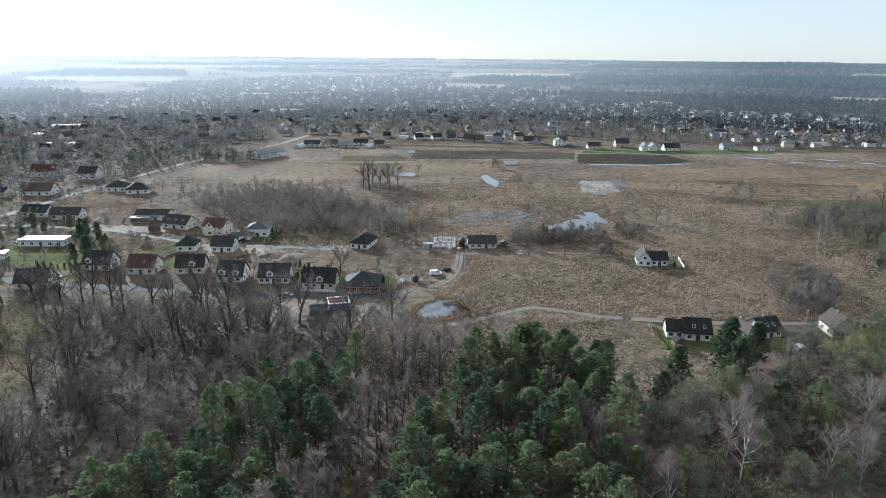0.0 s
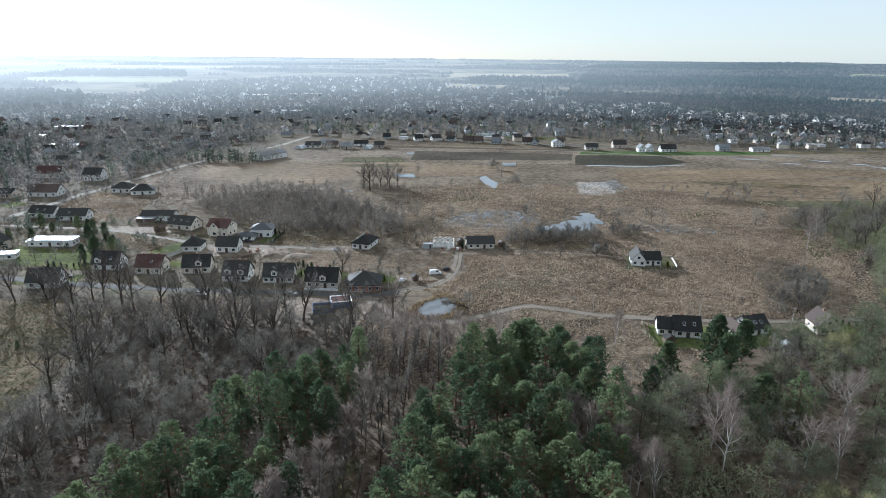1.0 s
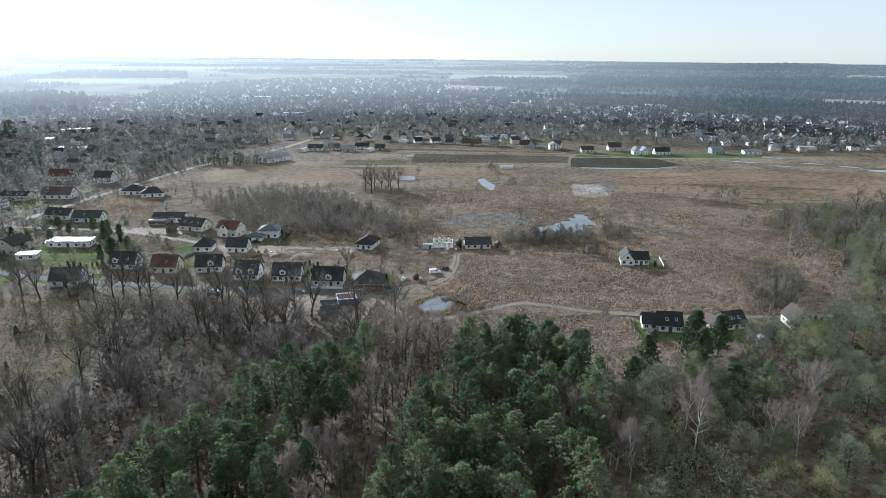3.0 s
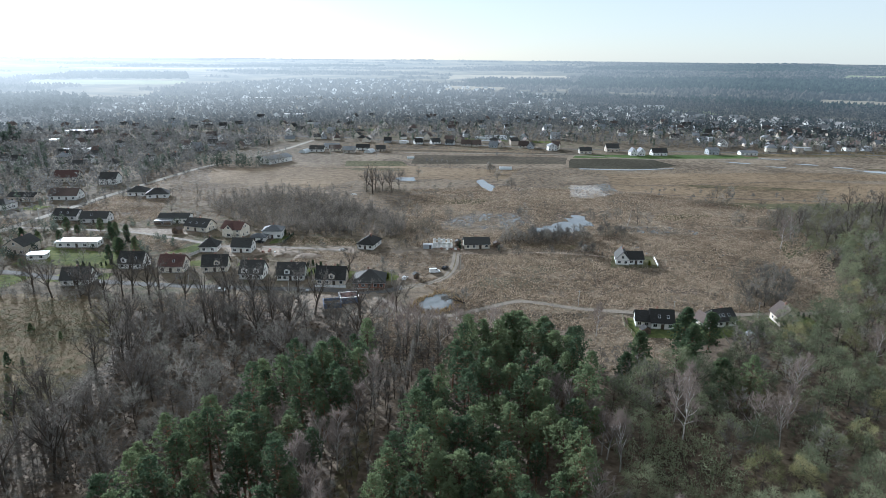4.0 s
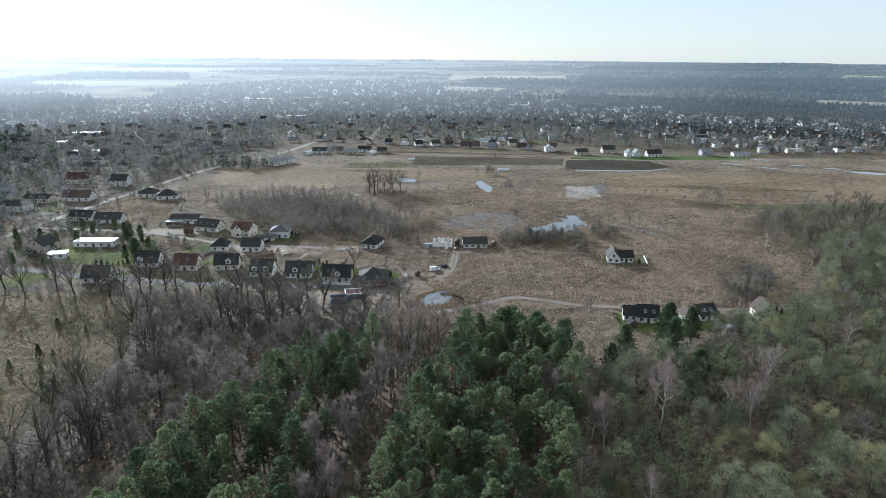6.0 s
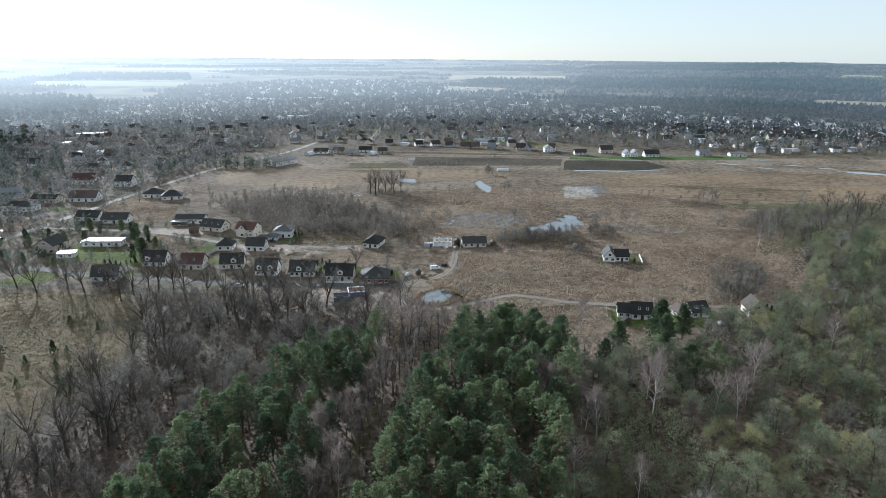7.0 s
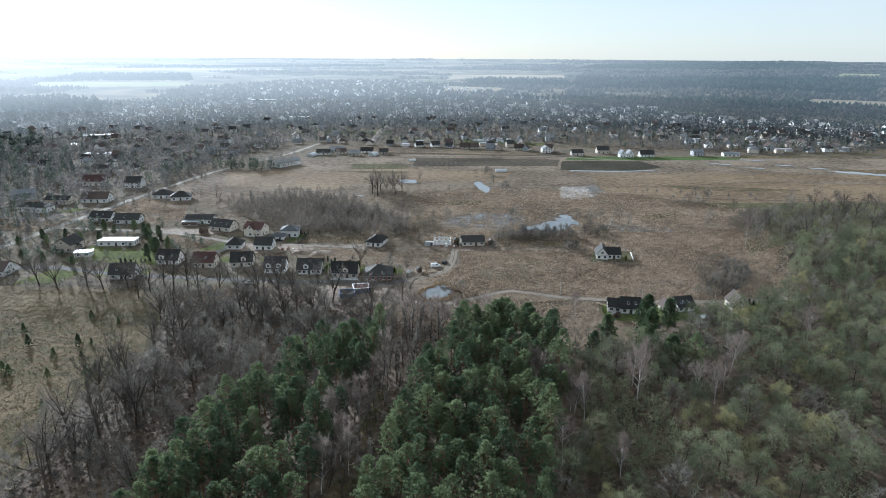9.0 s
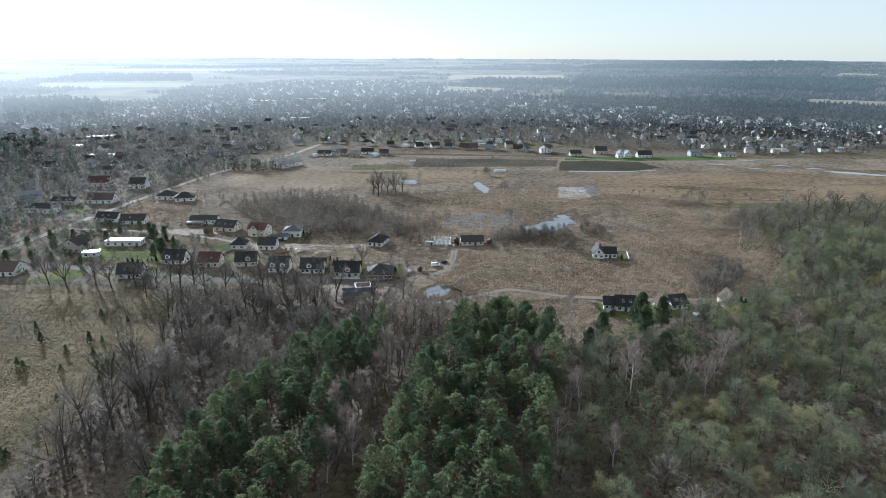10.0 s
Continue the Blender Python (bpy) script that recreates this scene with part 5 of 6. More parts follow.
house((-295, 396.2), (-277.4, 396.5), 10, 3.6, 2.2, "gable", M["beige"], DK, "long dark-roofed farm building", windows=3, chim=())
house((-304, 466), (-286, 466.6), 11, 4.0, 4.6, "gable", M["cream"], RD, "cream house with a red tiled roof", windows=4)
house((-264, 457.6), (-251, 458), 11, 5.0, 4.0, "gable", W, DK, "two-storey white house with a dark roof", windows=3)
house((-270.6, 402), (-251.4, 402.6), 11, 3.4, 4.2, "gable", W, BR, "white house with a brown tiled roof", windows=4)
house((-223, 417), (-210, 417.2), 10, 3.4, 3.4, "hip", W, DK, "white house with a dark hipped roof", windows=3)
house((-206, 409.4), (-192, 413), 10, 3.2, 3.6, "hip", W, DK, "white house with a dark hipped roof", windows=3)
house((-157, 559), (-141, 583), 14, 4.6, 2.6, "gable", M["white"], GR, "long white hall with a grey sheet roof", along="x", windows=2, chim=(), upper=False)


# ---- building sites ----
def shell_house(x0, y0, w, d, h):
    """A house under construction: bare white block walls with gaps for windows, no roof."""
    e = tagged(new("house_shell"), "unfinished house of bare white blocks without a roof", "building site")
    e.matrix_basis = pose(x0, y0, 0)
    t = 0.3
    for name, (ax, ay, bx, by) in (("south", (0, 0, w, t)), ("north", (0, d - t, w, d)), ("west", (0, t, t, d - t)), ("east", (w - t, t, w, d - t)), ("cross", (w * 0.45, t, w * 0.45 + t, d - t))):
        s = Shape()
        ln = max(bx - ax, by - ay)
        n = max(3, int(ln / 2.2))
        s.box(ax, ay, 0, bx, by, 0.9)
        for k in range(n):
            u0, u1 = k / n, (k + 0.55) / n
            top = h + (0.45 if k % 3 == 1 else 0.0)
            if bx - ax > by - ay:
                s.box(ax + ln * u0, ay, 0.9, ax + ln * u1, by, top)
            else:
                s.box(ax, ay + ln * u0, 0.9, bx, ay + ln * u1, top)
        s.box(ax, ay, h - 0.7, bx, by, h - 0.35)
        part("block_wall", s, M["white"], e)
    part("slab", Shape().box(-0.3, -0.3, 0, w + 0.3, d + 0.3, 0.2), M["concrete"], e)
    KEEP_OUT.append([(x0, y0), (x0 + w, y0), (x0 + w, y0 + d), (x0, y0 + d)])


shell_house(-1.6, 296, 10.5, 8, 3.1)
e = tagged(new("site_container"), "pale blue steel site container", "container")
e.matrix_basis = pose(-6.8, 293.6, 0, 0, 0, 2)
part("body", Shape().box(0, 0, 0.1, 4.9, 2.4, 2.6), M["grey_wall"], e)
part("ribs", Shape().box(-0.03, -0.03, 0.1, 0.06, 2.43, 2.64).box(4.84, -0.03, 0.1, 4.93, 2.43, 2.64).box(2.4, -0.03, 0.1, 2.5, 0.0, 2.6), M["metal"], e)
part("door", Shape().box(3.2, -0.05, 0.15, 4.1, 0.0, 2.2), M["dark_frame"], e)
e = tagged(new("foundation"), "new foundation walls of blue-grey blocks beside the lane", "building site")
e.matrix_basis = pose(-45.5, 208.5, 0, 0, 0, 14)
for b in ((0, 0, 7, 0.35, 2.3), (7, 0, 7.35, 4, 2.3), (0, 0.35, 0.35, 6, 2.3), (7.35, 4, 15, 4.35, 2.6), (14.65, 4.35, 15, 11, 2.6), (7, 4.35, 7.35, 11, 2.6), (7.35, 10.65, 14.65, 11, 2.6), (0, 6, 7, 6.35, 2.3)):
    part("block_wall", Shape().box(b[0], b[1], 0, b[2], b[3], b[4]), M["blue_wall"], e)
part("slab", Shape().box(0.36, 0.36, 0, 6.9, 5.9, 1.2), M["yard"], e)
for b in ((7.0, 4.0, 15.0, 4.4), (14.6, 4.4, 15.0, 10.6), (7.0, 4.4, 7.4, 10.6), (7.0, 10.6, 15.0, 11.0)):
    part("ring_beam", Shape().box(b[0], b[1], 2.6, b[2], b[3], 2.85), M["white"], e)
for k in range(5):
    part("floor_beam", Shape().box(7.7, 5.2 + 1.1 * k, 2.6, 14.3, 5.4 + 1.1 * k, 2.78), M["brickwork"], e)


def heap(x, y, r, h, mat, label, seed):
    s = Shape()
    n = 11
    v = []
    for j, (q, z) in enumerate(((1.0, 0), (0.72, 0.45), (0.38, 0.85))):
        for k in range(n):
            a = 6.283 * k / n
            u = q * r * (1 + 0.35 * noise.noise((math.cos(a) * 2, math.sin(a) * 2, seed + j)))
            v.append((u * math.cos(a), u * math.sin(a) * 0.7, z * h * (1 + 0.25 * noise.noise((a, seed, j)))))
    v.append((0, 0, h))
    f = [(j * n + k, j * n + (k + 1) % n, (j + 1) * n + (k + 1) % n, (j + 1) * n + k) for j in range(2) for k in range(n)] + [(2 * n + k, 2 * n + (k + 1) % n, 3 * n) for k in range(n)]
    tagged(part("soil_heap", s.add(v, f), mat, m=pose(x, y, 0)), label, "heap")


heap(-77, 282, 9, 1.5, M["yard"], "long heap of excavated brown soil", 1.0)
heap(-66, 279, 8, 1.3, M["yard"], "heap of excavated brown soil", 2.0)
heap(-50, 291, 2.2, 1.0, M["concrete"], "heap of pale rubble by the house", 3.0)
heap(94, 186.5, 1.6, 0.9, M["concrete"], "heap of covered pale garden stones", 4.0)
heap(14, 291, 2.0, 0.9, M["yard"], "heap of sand at the building site", 5.0)
heap(-62, 431, 3, 1.0, M["concrete"], "pale rubble heap in the meadow", 6.0)


def pallet(x, y, a, mat, label):
    e = tagged(new("pallet_stack"), label, "pallet")
    e.matrix_basis = pose(x, y, 0, 0, 0, a)
    part("pallet", Shape().box(-0.6, -0.5, 0, 0.6, 0.5, 0.14), M["wood"], e)
    part("load", Shape().box(-0.58, -0.48, 0.14, 0.58, 0.48, 1.05), mat, e)


for k, (x, y) in enumerate([(10.5, 293), (12, 292.6), (8.6, 292.4), (6, 292.8), (-90.5, 285), (-87.6, 286), (-84, 284), (-88, 289), (3, 293.4)]):
    pallet(x, y, 17 * k, M["brickwork"] if k % 3 else M["white"], "wooden pallet stacked with building blocks")


# ---- sheds, greenhouses, tanks ----
def shed(x, y, w, d, h, a, wall, roof, label):
    e = tagged(new("garden_shed"), label, "shed")
    e.matrix_basis = pose(x, y, 0, 0, 0, a)
    part("wall", walls(w, d, h, w * 0.3, "y"), wall, e)
    part("roof", gable_roof(w, d, h, w * 0.3, 0.25, 0.1, "y"), roof, e)
    part("door", Shape().box(w * 0.3, -0.05, 0.05, w * 0.7, 0.0, 1.9), M["dark_frame"], e)


shed(78, 186, 3.4, 2.6, 2.1, 8, M["wood"], DK, "dark wooden garden shed with a felt roof")
shed(-131, 263, 4, 3.5, 2.2, 10, M["wood"], GR, "small garden shed with grey roof")
shed(-46, 251, 3.6, 3.2, 2.4, 0, M["grey_wall"], GR, "small garden house with a pale roof")
shed(-152, 320, 4.5, 3.5, 2.3, -15, M["wood"], BR, "brown wooden shed by the lane")
shed(-97, 322, 4, 3.5, 2.3, 4, M["grey_wall"], GR, "blue-grey wooden garden shed")
shed(79, 292, 3.2, 3.0, 2.2, 0, M["wood"], DK, "small dark shed in the meadow")
shed(10.6, 299.5, 3, 3, 2.5, 0, M["wood"], DK, "dark shed beside the bungalow")
shed(-10, 245.5, 2.6, 2.4, 2.2, 20, M["wood"], DK, "small dark shed by the lane")
shed(115, 181, 3.6, 3, 2.2, -10, M["wood"], GR, "garden shed under the pines")
shed(31.5, 297, 3.4, 3.0, 2.3, 6, M["wood"], BR, "wooden shed beside the bungalow")


def tunnel(x, y, w, ln, a, label):
    e = tagged(new("greenhouse"), label, "greenhouse")
    e.matrix_basis = pose(x, y, 0, 0, 0, a)
    n = 8
    v = [(u, w / 2 * math.cos(math.pi * k / n), w * 0.42 * math.sin(math.pi * k / n)) for u in (0, ln) for k in range(n + 1)]
    part("film", Shape().add(v, [(k, k + 1, n + 2 + k, n + 1 + k) for k in range(n)] + [tuple(range(n, -1, -1)), tuple(range(n + 1, 2 * n + 2))]), M["foil"], e)
    for u in (0, ln / 2, ln):
        s = Shape()
        for k in range(n):
            q = [(u, (w / 2 + 0.05) * math.cos(math.pi * j / n), (w * 0.42 + 0.05) * math.sin(math.pi * j / n)) for j in (k, k + 1)]
            s.tube(q[0], q[1], 0.06, 0.06, 4)
        part("hoop", s, M["metal"], e)


tunnel(58, 548, 6, 11, 2, "white plastic-film tunnel greenhouse in the meadow")
tunnel(-30, 607, 4, 7, 4, "pale film tunnel at the field's corner")
tunnel(48, 772, 7, 46, -12, "long pale greenhouse among the allotments")
tunnel(60, 790, 7, 40, -12, "long pale greenhouse among the allotments")
for x, y, r in ((-142, 634, 4), (-74, 640, 4)):
    tunnel(x, y, r * 2, 12, 70, "white arched storage tent at the farm")

# ---- fences ----
def fence(pts, label, h=1.4, gap=2.5, mat=None, solid=False):
    e = tagged(new("fence"), label, "fence")
    line = [Vector((*p, 0)) for p in pts]
    for a, b in zip(line, line[1:]):
        n = max(1, int((b - a).length / gap))
        d = (b - a) / n
        ang = math.degrees(math.atan2(d.y, d.x))
        post = Shape().box(-0.06, -0.06, 0, 0.06, 0.06, h + 0.08).mesh("post", M["metal"] if not solid else M["concrete"])
        panel = Shape().box(0.06, -0.025, 0.15, d.length - 0.06, 0.025, h).mesh("panel", mat or M["metal"]) if solid else \
            Shape().box(0.06, -0.02, 0.2, d.length - 0.06, 0.02, 0.27).box(0.06, -0.02, h * 0.6, d.length - 0.06, 0.02, h * 0.6 + 0.07).box(0.06, -0.02, h - 0.08, d.length - 0.06, 0.02, h).mesh("panel", mat or M["wood"])
        for k in range(n):
            p = a + d * k
            part("post", post, None, e, m=pose(p.x, p.y, 0, 0, 0, ang))
            part("panel", panel, None, e, m=pose(p.x, p.y, 0, 0, 0, ang))


fence([(-37, 227.6), (-30, 229.6), (-22, 230.8)], "low white masonry fence with dark panels", 1.3, 2.6, M["wood"], True)
fence([(-54, 234), (-40, 233.4)], "low white fence in front of the house", 1.2, 2.6, M["frame"], True)
fence([(75.4, 203), (73.6, 194), (74.8, 184.5)], "green wooden garden fence", 1.5, 2.5, M["olive"], True)
fence([(111, 266.6), (112.4, 274), (113.5, 281)], "white plank fence beside the garden", 1.3, 2.5, M["frame"], True)
fence([(88, 265), (103, 265.6), (111, 266.6)], "thin wooden rail fence round the garden", 1.1, 2.5)
fence([(-84, 302), (-82, 320)], "dark fence lined with hedge", 1.6, 2.5, M["dark_needles"], True)
fence([(-74.6, 246), (-74, 262), (-40, 259)], "thin wire garden fence", 1.4, 3.0)
fence([(-128, 270), (-118, 300)], "grey concrete panel fence", 1.7, 2.5, M["concrete"], True)
fence([(-56.5, 236), (-56, 258)], "dark wooden slatted garden fence", 1.5, 2.5)
fence([(-207, 226), (-190, 227), (-183, 248)], "dark wooden garden fence", 1.4, 2.6)
fence([(84, 296), (92, 284), (88, 280)], "weathered wooden garden fence", 1.3, 2.5)

# ---- hedges and garden conifers ----
def thuja(seed, h):
    g = np.random.default_rng(seed)
    n = 150
    z = g.random(n) ** 0.8 * h
    r = (0.24 * h * (1.05 - z / h)) * g.uniform(0.7, 1.1, n)
    a = g.uniform(0, 6.28, n)
    p = np.stack([r * np.cos(a), r * np.sin(a), z], 1)
    o = np.stack([np.cos(a), np.sin(a), np.full(n, 1.2)], 1) + g.normal(0, 0.35, (n, 3))
    q = np.stack([-np.sin(a), np.cos(a), g.normal(0, 0.3, n)], 1)
    s = 0.16 * h ** 0.6
    leaf = Shape().tris(np.stack([p - q * s, p + q * s, p + o * s * 1.6], 1))
    return Shape().tube((0, 0, 0), (0, 0, h * 0.9), 0.08, 0.03, 5), leaf


THUJAS = [tree_kind("garden_conifer", thuja(k, 3.0 + k), M["bark"], M["dark_needles"], "dark green garden conifer", "foliage") for k in range(3)]
SPRUCES = [tree_kind("spruce_tree", pine(150 + k, 8 + 2 * k, 0.95, 0.4, 130, 16, 0.5, False), M["bark"], M["dark_needles"], "dark spruce with drooping boughs") for k in range(2)]
g = np.random.default_rng(21)
rows = []
for (ax, ay), (bx, by), gap in (((-72, 262), (-58, 263), 2.2), ((-56, 259), (-42, 259), 2.6), ((-92, 320), (-84, 318), 2.2), ((13, 302), (13, 294), 1.8), ((33, 304), (34, 292), 2.0),
                             ((-60, 246), (-57, 256), 2.5), ((-172, 258), (-158, 262), 2.4), ((122, 184), (128, 196), 2.2), ((144, 203), (156, 203), 2.2)):
    n = int(math.hypot(bx - ax, by - ay) / gap)
    rows += [(ax + (bx - ax) * k / n + g.normal(0, 0.2), ay + (by - ay) * k / n + g.normal(0, 0.2)) for k in range(n + 1)]
plant(THUJAS, rows, g, 0.42, 0.75)
BUSHES = [tree_kind("garden_bush", thuja(7 + k, 2.4 + 0.5 * k), M["bark"], M["gold_leaf"], "bright yellow-green garden bush", "foliage") for k in range(2)]
plant(BUSHES, [(-58.7, 247.4), (-22.2, 245.9), (-23.5, 246.8), (-58, 245.6), (-126, 262), (107, 268)], g, 0.8, 1.1)
plant(WILLOWS, [(-38, 257), (-34, 256), (-30, 255), (-25, 253.5), (-20, 252), (-16, 251)], g, 0.25, 0.4)
p = np.array([(-168, 300), (-162, 296), (-170, 290), (-166, 284), (-172, 308), (-160, 275), (-156, 282), (-162, 268), (-176, 300), (-180, 312), (-186, 318), (-194, 322), (-204, 316), (-212, 320), (-205, 300), (-214, 296), (-225, 300), (-232, 292), (-240, 302),
              (-246, 288), (-228, 262), (-238, 256), (-214, 258), (-196, 254), (-205, 254), (-176, 270), (-184, 268), (-230, 318), (-236, 330), (-68, 380), (-70, 384), (-192, 420), (-240, 395), (-236, 398), (126, 190), (118, 184), (-188, 424), (-82, 408)])
plant(SPRUCES, p[:3], g, 0.6, 0.8)
plant(BROAD, p[3:12], g, 0.42, 0.62)
plant(BROAD, p[12:24], g, 0.35, 0.55)
plant(SCRUBS, p[24:], g, 0.45, 0.7)
plant(WILLOWS, [(-185, 280), (-190, 276), (-175, 262), (-170, 275), (-210, 284), (-240, 270), (-248, 262), (-226, 284), (-215, 304), (-200, 332), (-62, 262), (-46, 262), (-26, 258), (-108, 278), (-92, 288), (-140, 296), (-150, 270), (-146, 268), (100, 282), (86, 280), (-166, 242), (-146, 242), (-112, 246), (-180, 246)], g, 0.35, 0.6)


# ---- vehicles ----
def vehicle(x, y, a, ln, w, h, paint, label, van=False):
    e = tagged(new("van" if van else "car"), label, "van" if van else "car", "parked vehicles")
    e.matrix_basis = pose(x, y, 0, 0, 0, a)
    hw = w / 2
    if van:
        prof = [(0, 0.35), (ln, 0.35), (ln, 0.95), (ln - 0.25, 1.05), (ln - 1.0, 1.35), (ln - 1.7, h), (0.05, h), (0, h - 0.15)]
    else:
        prof = [(0, 0.3), (ln, 0.3), (ln, 0.7), (ln - 1.1, 0.9), (ln - 1.9, h), (0.9, h), (0.15, 0.95), (0, 0.85)]
    n = len(prof)
    v = [(u, -hw if s < 0 else hw, z) for s in (-1, 1) for u, z in prof]
    v = [(u, q * (1 if z < 1.0 else 0.9), z) for u, q, z in v]
    part("body", Shape().add(v, [tuple(range(n)), tuple(range(2 * n - 1, n - 1, -1))] + [(k, n + k, n + (k + 1) % n, (k + 1) % n) for k in range(n)]), paint, e)
    z0, z1 = (1.4, h - 0.2) if van else (0.95, h - 0.1)
    for s in (-1, 1):
        q = s * hw * 0.97
        u0, u1 = (ln - 2.4, ln - 1.5) if van else (1.0, ln - 1.8)
        part("side_window", Shape().box(u0, min(q, q - 0.02 * s), z0, u1, max(q, q + 0.01 * s), z1), M["glass"], e)
    f0, f1 = (prof[4], prof[5]) if van else (prof[3], prof[4])
    u = 0.012
    part("windscreen", Shape().add([(f0[0] - 0.05 + u, -hw * 0.8, f0[1] + 0.06), (f0[0] - 0.05 + u, hw * 0.8, f0[1] + 0.06), (f1[0] + 0.08, hw * 0.8, f1[1] - 0.02), (f1[0] + 0.08, -hw * 0.8, f1[1] - 0.02)], [(0, 1, 2, 3)]), M["glass"], e)
    for cx in (0.85, ln - 0.9):
        for s in (-1, 1):
            y0 = s * (hw - 0.1)
            wheel = Shape()
            k = 12
            vv = [(cx + 0.33 * math.cos(6.283 * j / k), y0 + d, 0.33 + 0.33 * math.sin(6.283 * j / k)) for d in (-0.11, 0.11) for j in range(k)]
            wheel.add(vv, [tuple(range(k)), tuple(range(2 * k - 1, k - 1, -1))] + [(j, k + j, k + (j + 1) % k, (j + 1) % k) for j in range(k)])
            t = part("wheel", wheel, M["rubber"], e)
            part("rim", Shape().tube((cx, y0 + 0.115 * s, 0.33), (cx, y0 + 0.125 * s, 0.33), 0.2, 0.05, 10), M["metal"], t)
    for s in (-1, 1):
        part("headlight", Shape().box(ln - 0.04, s * hw * 0.7 - 0.15, 0.62, ln + 0.02, s * hw * 0.7 + 0.15, 0.8), M["foil"], e)
    return e


vehicle(-2.9, 254.8, 14, 5.1, 1.95, 2.2, M["car_white"], "white panel van parked beside the lane", True)
vehicle(3.6, 259.6, 60, 4.2, 1.75, 1.45, M["car_dark"], "dark hatchback car parked beside the lane")
vehicle(-15, 244, 70, 4.1, 1.75, 1.5, M["car_white"], "white car on the drive by the hedge")
vehicle(-225, 338, 20, 4.3, 1.75, 1.45, M["car_silver"], "silver car in a yard")
vehicle(-96, 228, 0, 4.4, 1.8, 1.5, M["car_white"], "white car parked on the lane")
vehicle(-60, 228.5, 2, 4.3, 1.8, 1.45, M["car_silver"], "silver car parked on the lane")
vehicle(-99, 303, -5, 4.3, 1.8, 1.45, M["car_dark"], "dark car in front of a garage")
vehicle(-255.5, 300, 84, 4.5, 1.8, 1.5, M["car_dark"], "dark car on the village road")
vehicle(-160, 247, 5, 4.3, 1.8, 1.45, M["car_silver"], "silver car in a drive")

# ---- pylons, posts and masts ----
def mast(x, y, h, label, lattice=True):
    e = tagged(new("radio_mast"), label, "mast")
    e.matrix_basis = pose(x, y, 0)
    for k in range(3):
        a = k * 2.094
        part("leg", Shape().tube((2.2 * math.cos(a), 2.2 * math.sin(a), 0), (0.5 * math.cos(a), 0.5 * math.sin(a), h), 0.36, 0.26, 4), M["metal"], e)
    for j in range(9):
        z = h * (j + 0.5) / 9
        r = 2.2 + (0.5 - 2.2) * z / h
        s = Shape()
        for k in range(3):
            a, b = k * 2.094, (k + 1) * 2.094
            s.tube((r * math.cos(a), r * math.sin(a), z), (r * math.cos(b), r * math.sin(b), z + h / 18), 0.08, 0.08, 3)
        part("brace", s, M["metal"], e)
    part("antenna", Shape().tube((0, 0, h), (0, 0, h + 4), 0.1, 0.05, 4).box(-0.9, -0.9, h - 4, -0.6, -0.6, h - 1.5).box(0.6, -0.9, h - 4, 0.9, -0.6, h - 1.5), M["metal"], e)


mast(195, 1210, 42, "tall lattice radio mast among trees")
mast(252, 1235, 40, "tall lattice radio mast")


def lamp_post(x, y, h=7.0):
    e = tagged(new("utility_pole"), "slim concrete utility pole", "pole", "poles along the lanes")
    e.matrix_basis = pose(x, y, 0)
    part("pole", Shape().tube((0, 0, 0), (0, 0, h), 0.14, 0.09, 6), M["concrete"], e)
    part("crossarm", Shape().box(-0.7, -0.05, h - 0.5, 0.7, 0.05, h - 0.38), M["metal"], e)
    return e


first = lamp_post(96, 203.6)
for x, y in ((60, 214.5), (130, 203), (-20, 239), (12, 262), (-64, 227), (-108, 229.5), (-150, 238), (-252, 300), (-246, 350), (-240, 395), (-228, 460), (14, 292)):
    copy_thing(first, pose(x, y, 0))

# the dead pale birch standing in the marsh, and the tree fallen at the pond
dead = bare_tree(200, 14, 6, 3, 3, 0.8, 0.3, 1.0, 0.06, 0.014, 0.12, 0.22)
e = tagged(new("dead_birch"), "pale dead birch leaning in the marsh", "tree")
e.matrix_basis = pose(118, 345, 0, 4, 9, 0)
part("trunk", dead[0], M["birch_bark"], e)
part("crown", dead[1], M["twigs_birch"], e)
fall = bare_tree(201, 10, 10, 4, 12, 0.7, 0.1, 1.6, 0.11, 0.03, 0.1, 0.55)
e = tagged(new("fallen_tree"), "dark leafless tree leaning over the pond", "tree")
e.matrix_basis = pose(12.5, 216.5, 0.1, 0, -72, 12)
part("trunk", fall[0], M["bark"], e)
part("crown", fall[1], M["twigs"], e)

# ---- the town: houses farther off ----
TOWN = [("town", [(-620, 1130), (-480, 900), (-250, 760), (160, 745), (260, 1000), (300, 1350), (120, 1500), (-500, 1450)], 36, 0.72),
        ("west", [(-480, 540), (-330, 500), (-225, 560), (-180, 735), (-250, 760), (-480, 900), (-620, 1130), (-700, 900)], 32, 0.72),
        ("east", [(205, 835), (300, 785), (375, 672), (480, 680), (640, 790), (730, 960), (700, 1010), (490, 1075), (440, 1230), (300, 1290), (230, 1150)], 25, 0.86)]
g = np.random.default_rng(31)
spots = []
for _, poly, gap, odds in TOWN:
    spots += list(map(tuple, scatter(poly, gap, g, odds)))
for k in range(17):
    x = -150 + 17.5 * k
    spots.append((x + g.normal(0, 2), 748 - 0.245 * (x + 150) + g.normal(0, 4)))
for k in range(14):
    x = -140 + 19 * k
    spots.append((x + g.normal(0, 3), 782 - 0.245 * (x + 150) + g.normal(0, 6)))
spots = list(map(tuple, free_of(np.array(spots), KEEP_OUT)))
spots.sort(key=lambda q: math.hypot(*q))
WALLS = [W, M["cream"], M["cream"], M["beige"], M["beige"], M["grey_wall"], M["grey_wall"]]
ROOFS = [DK, DK, DK, DK, DK, DK, GR, BR, BR, BR]


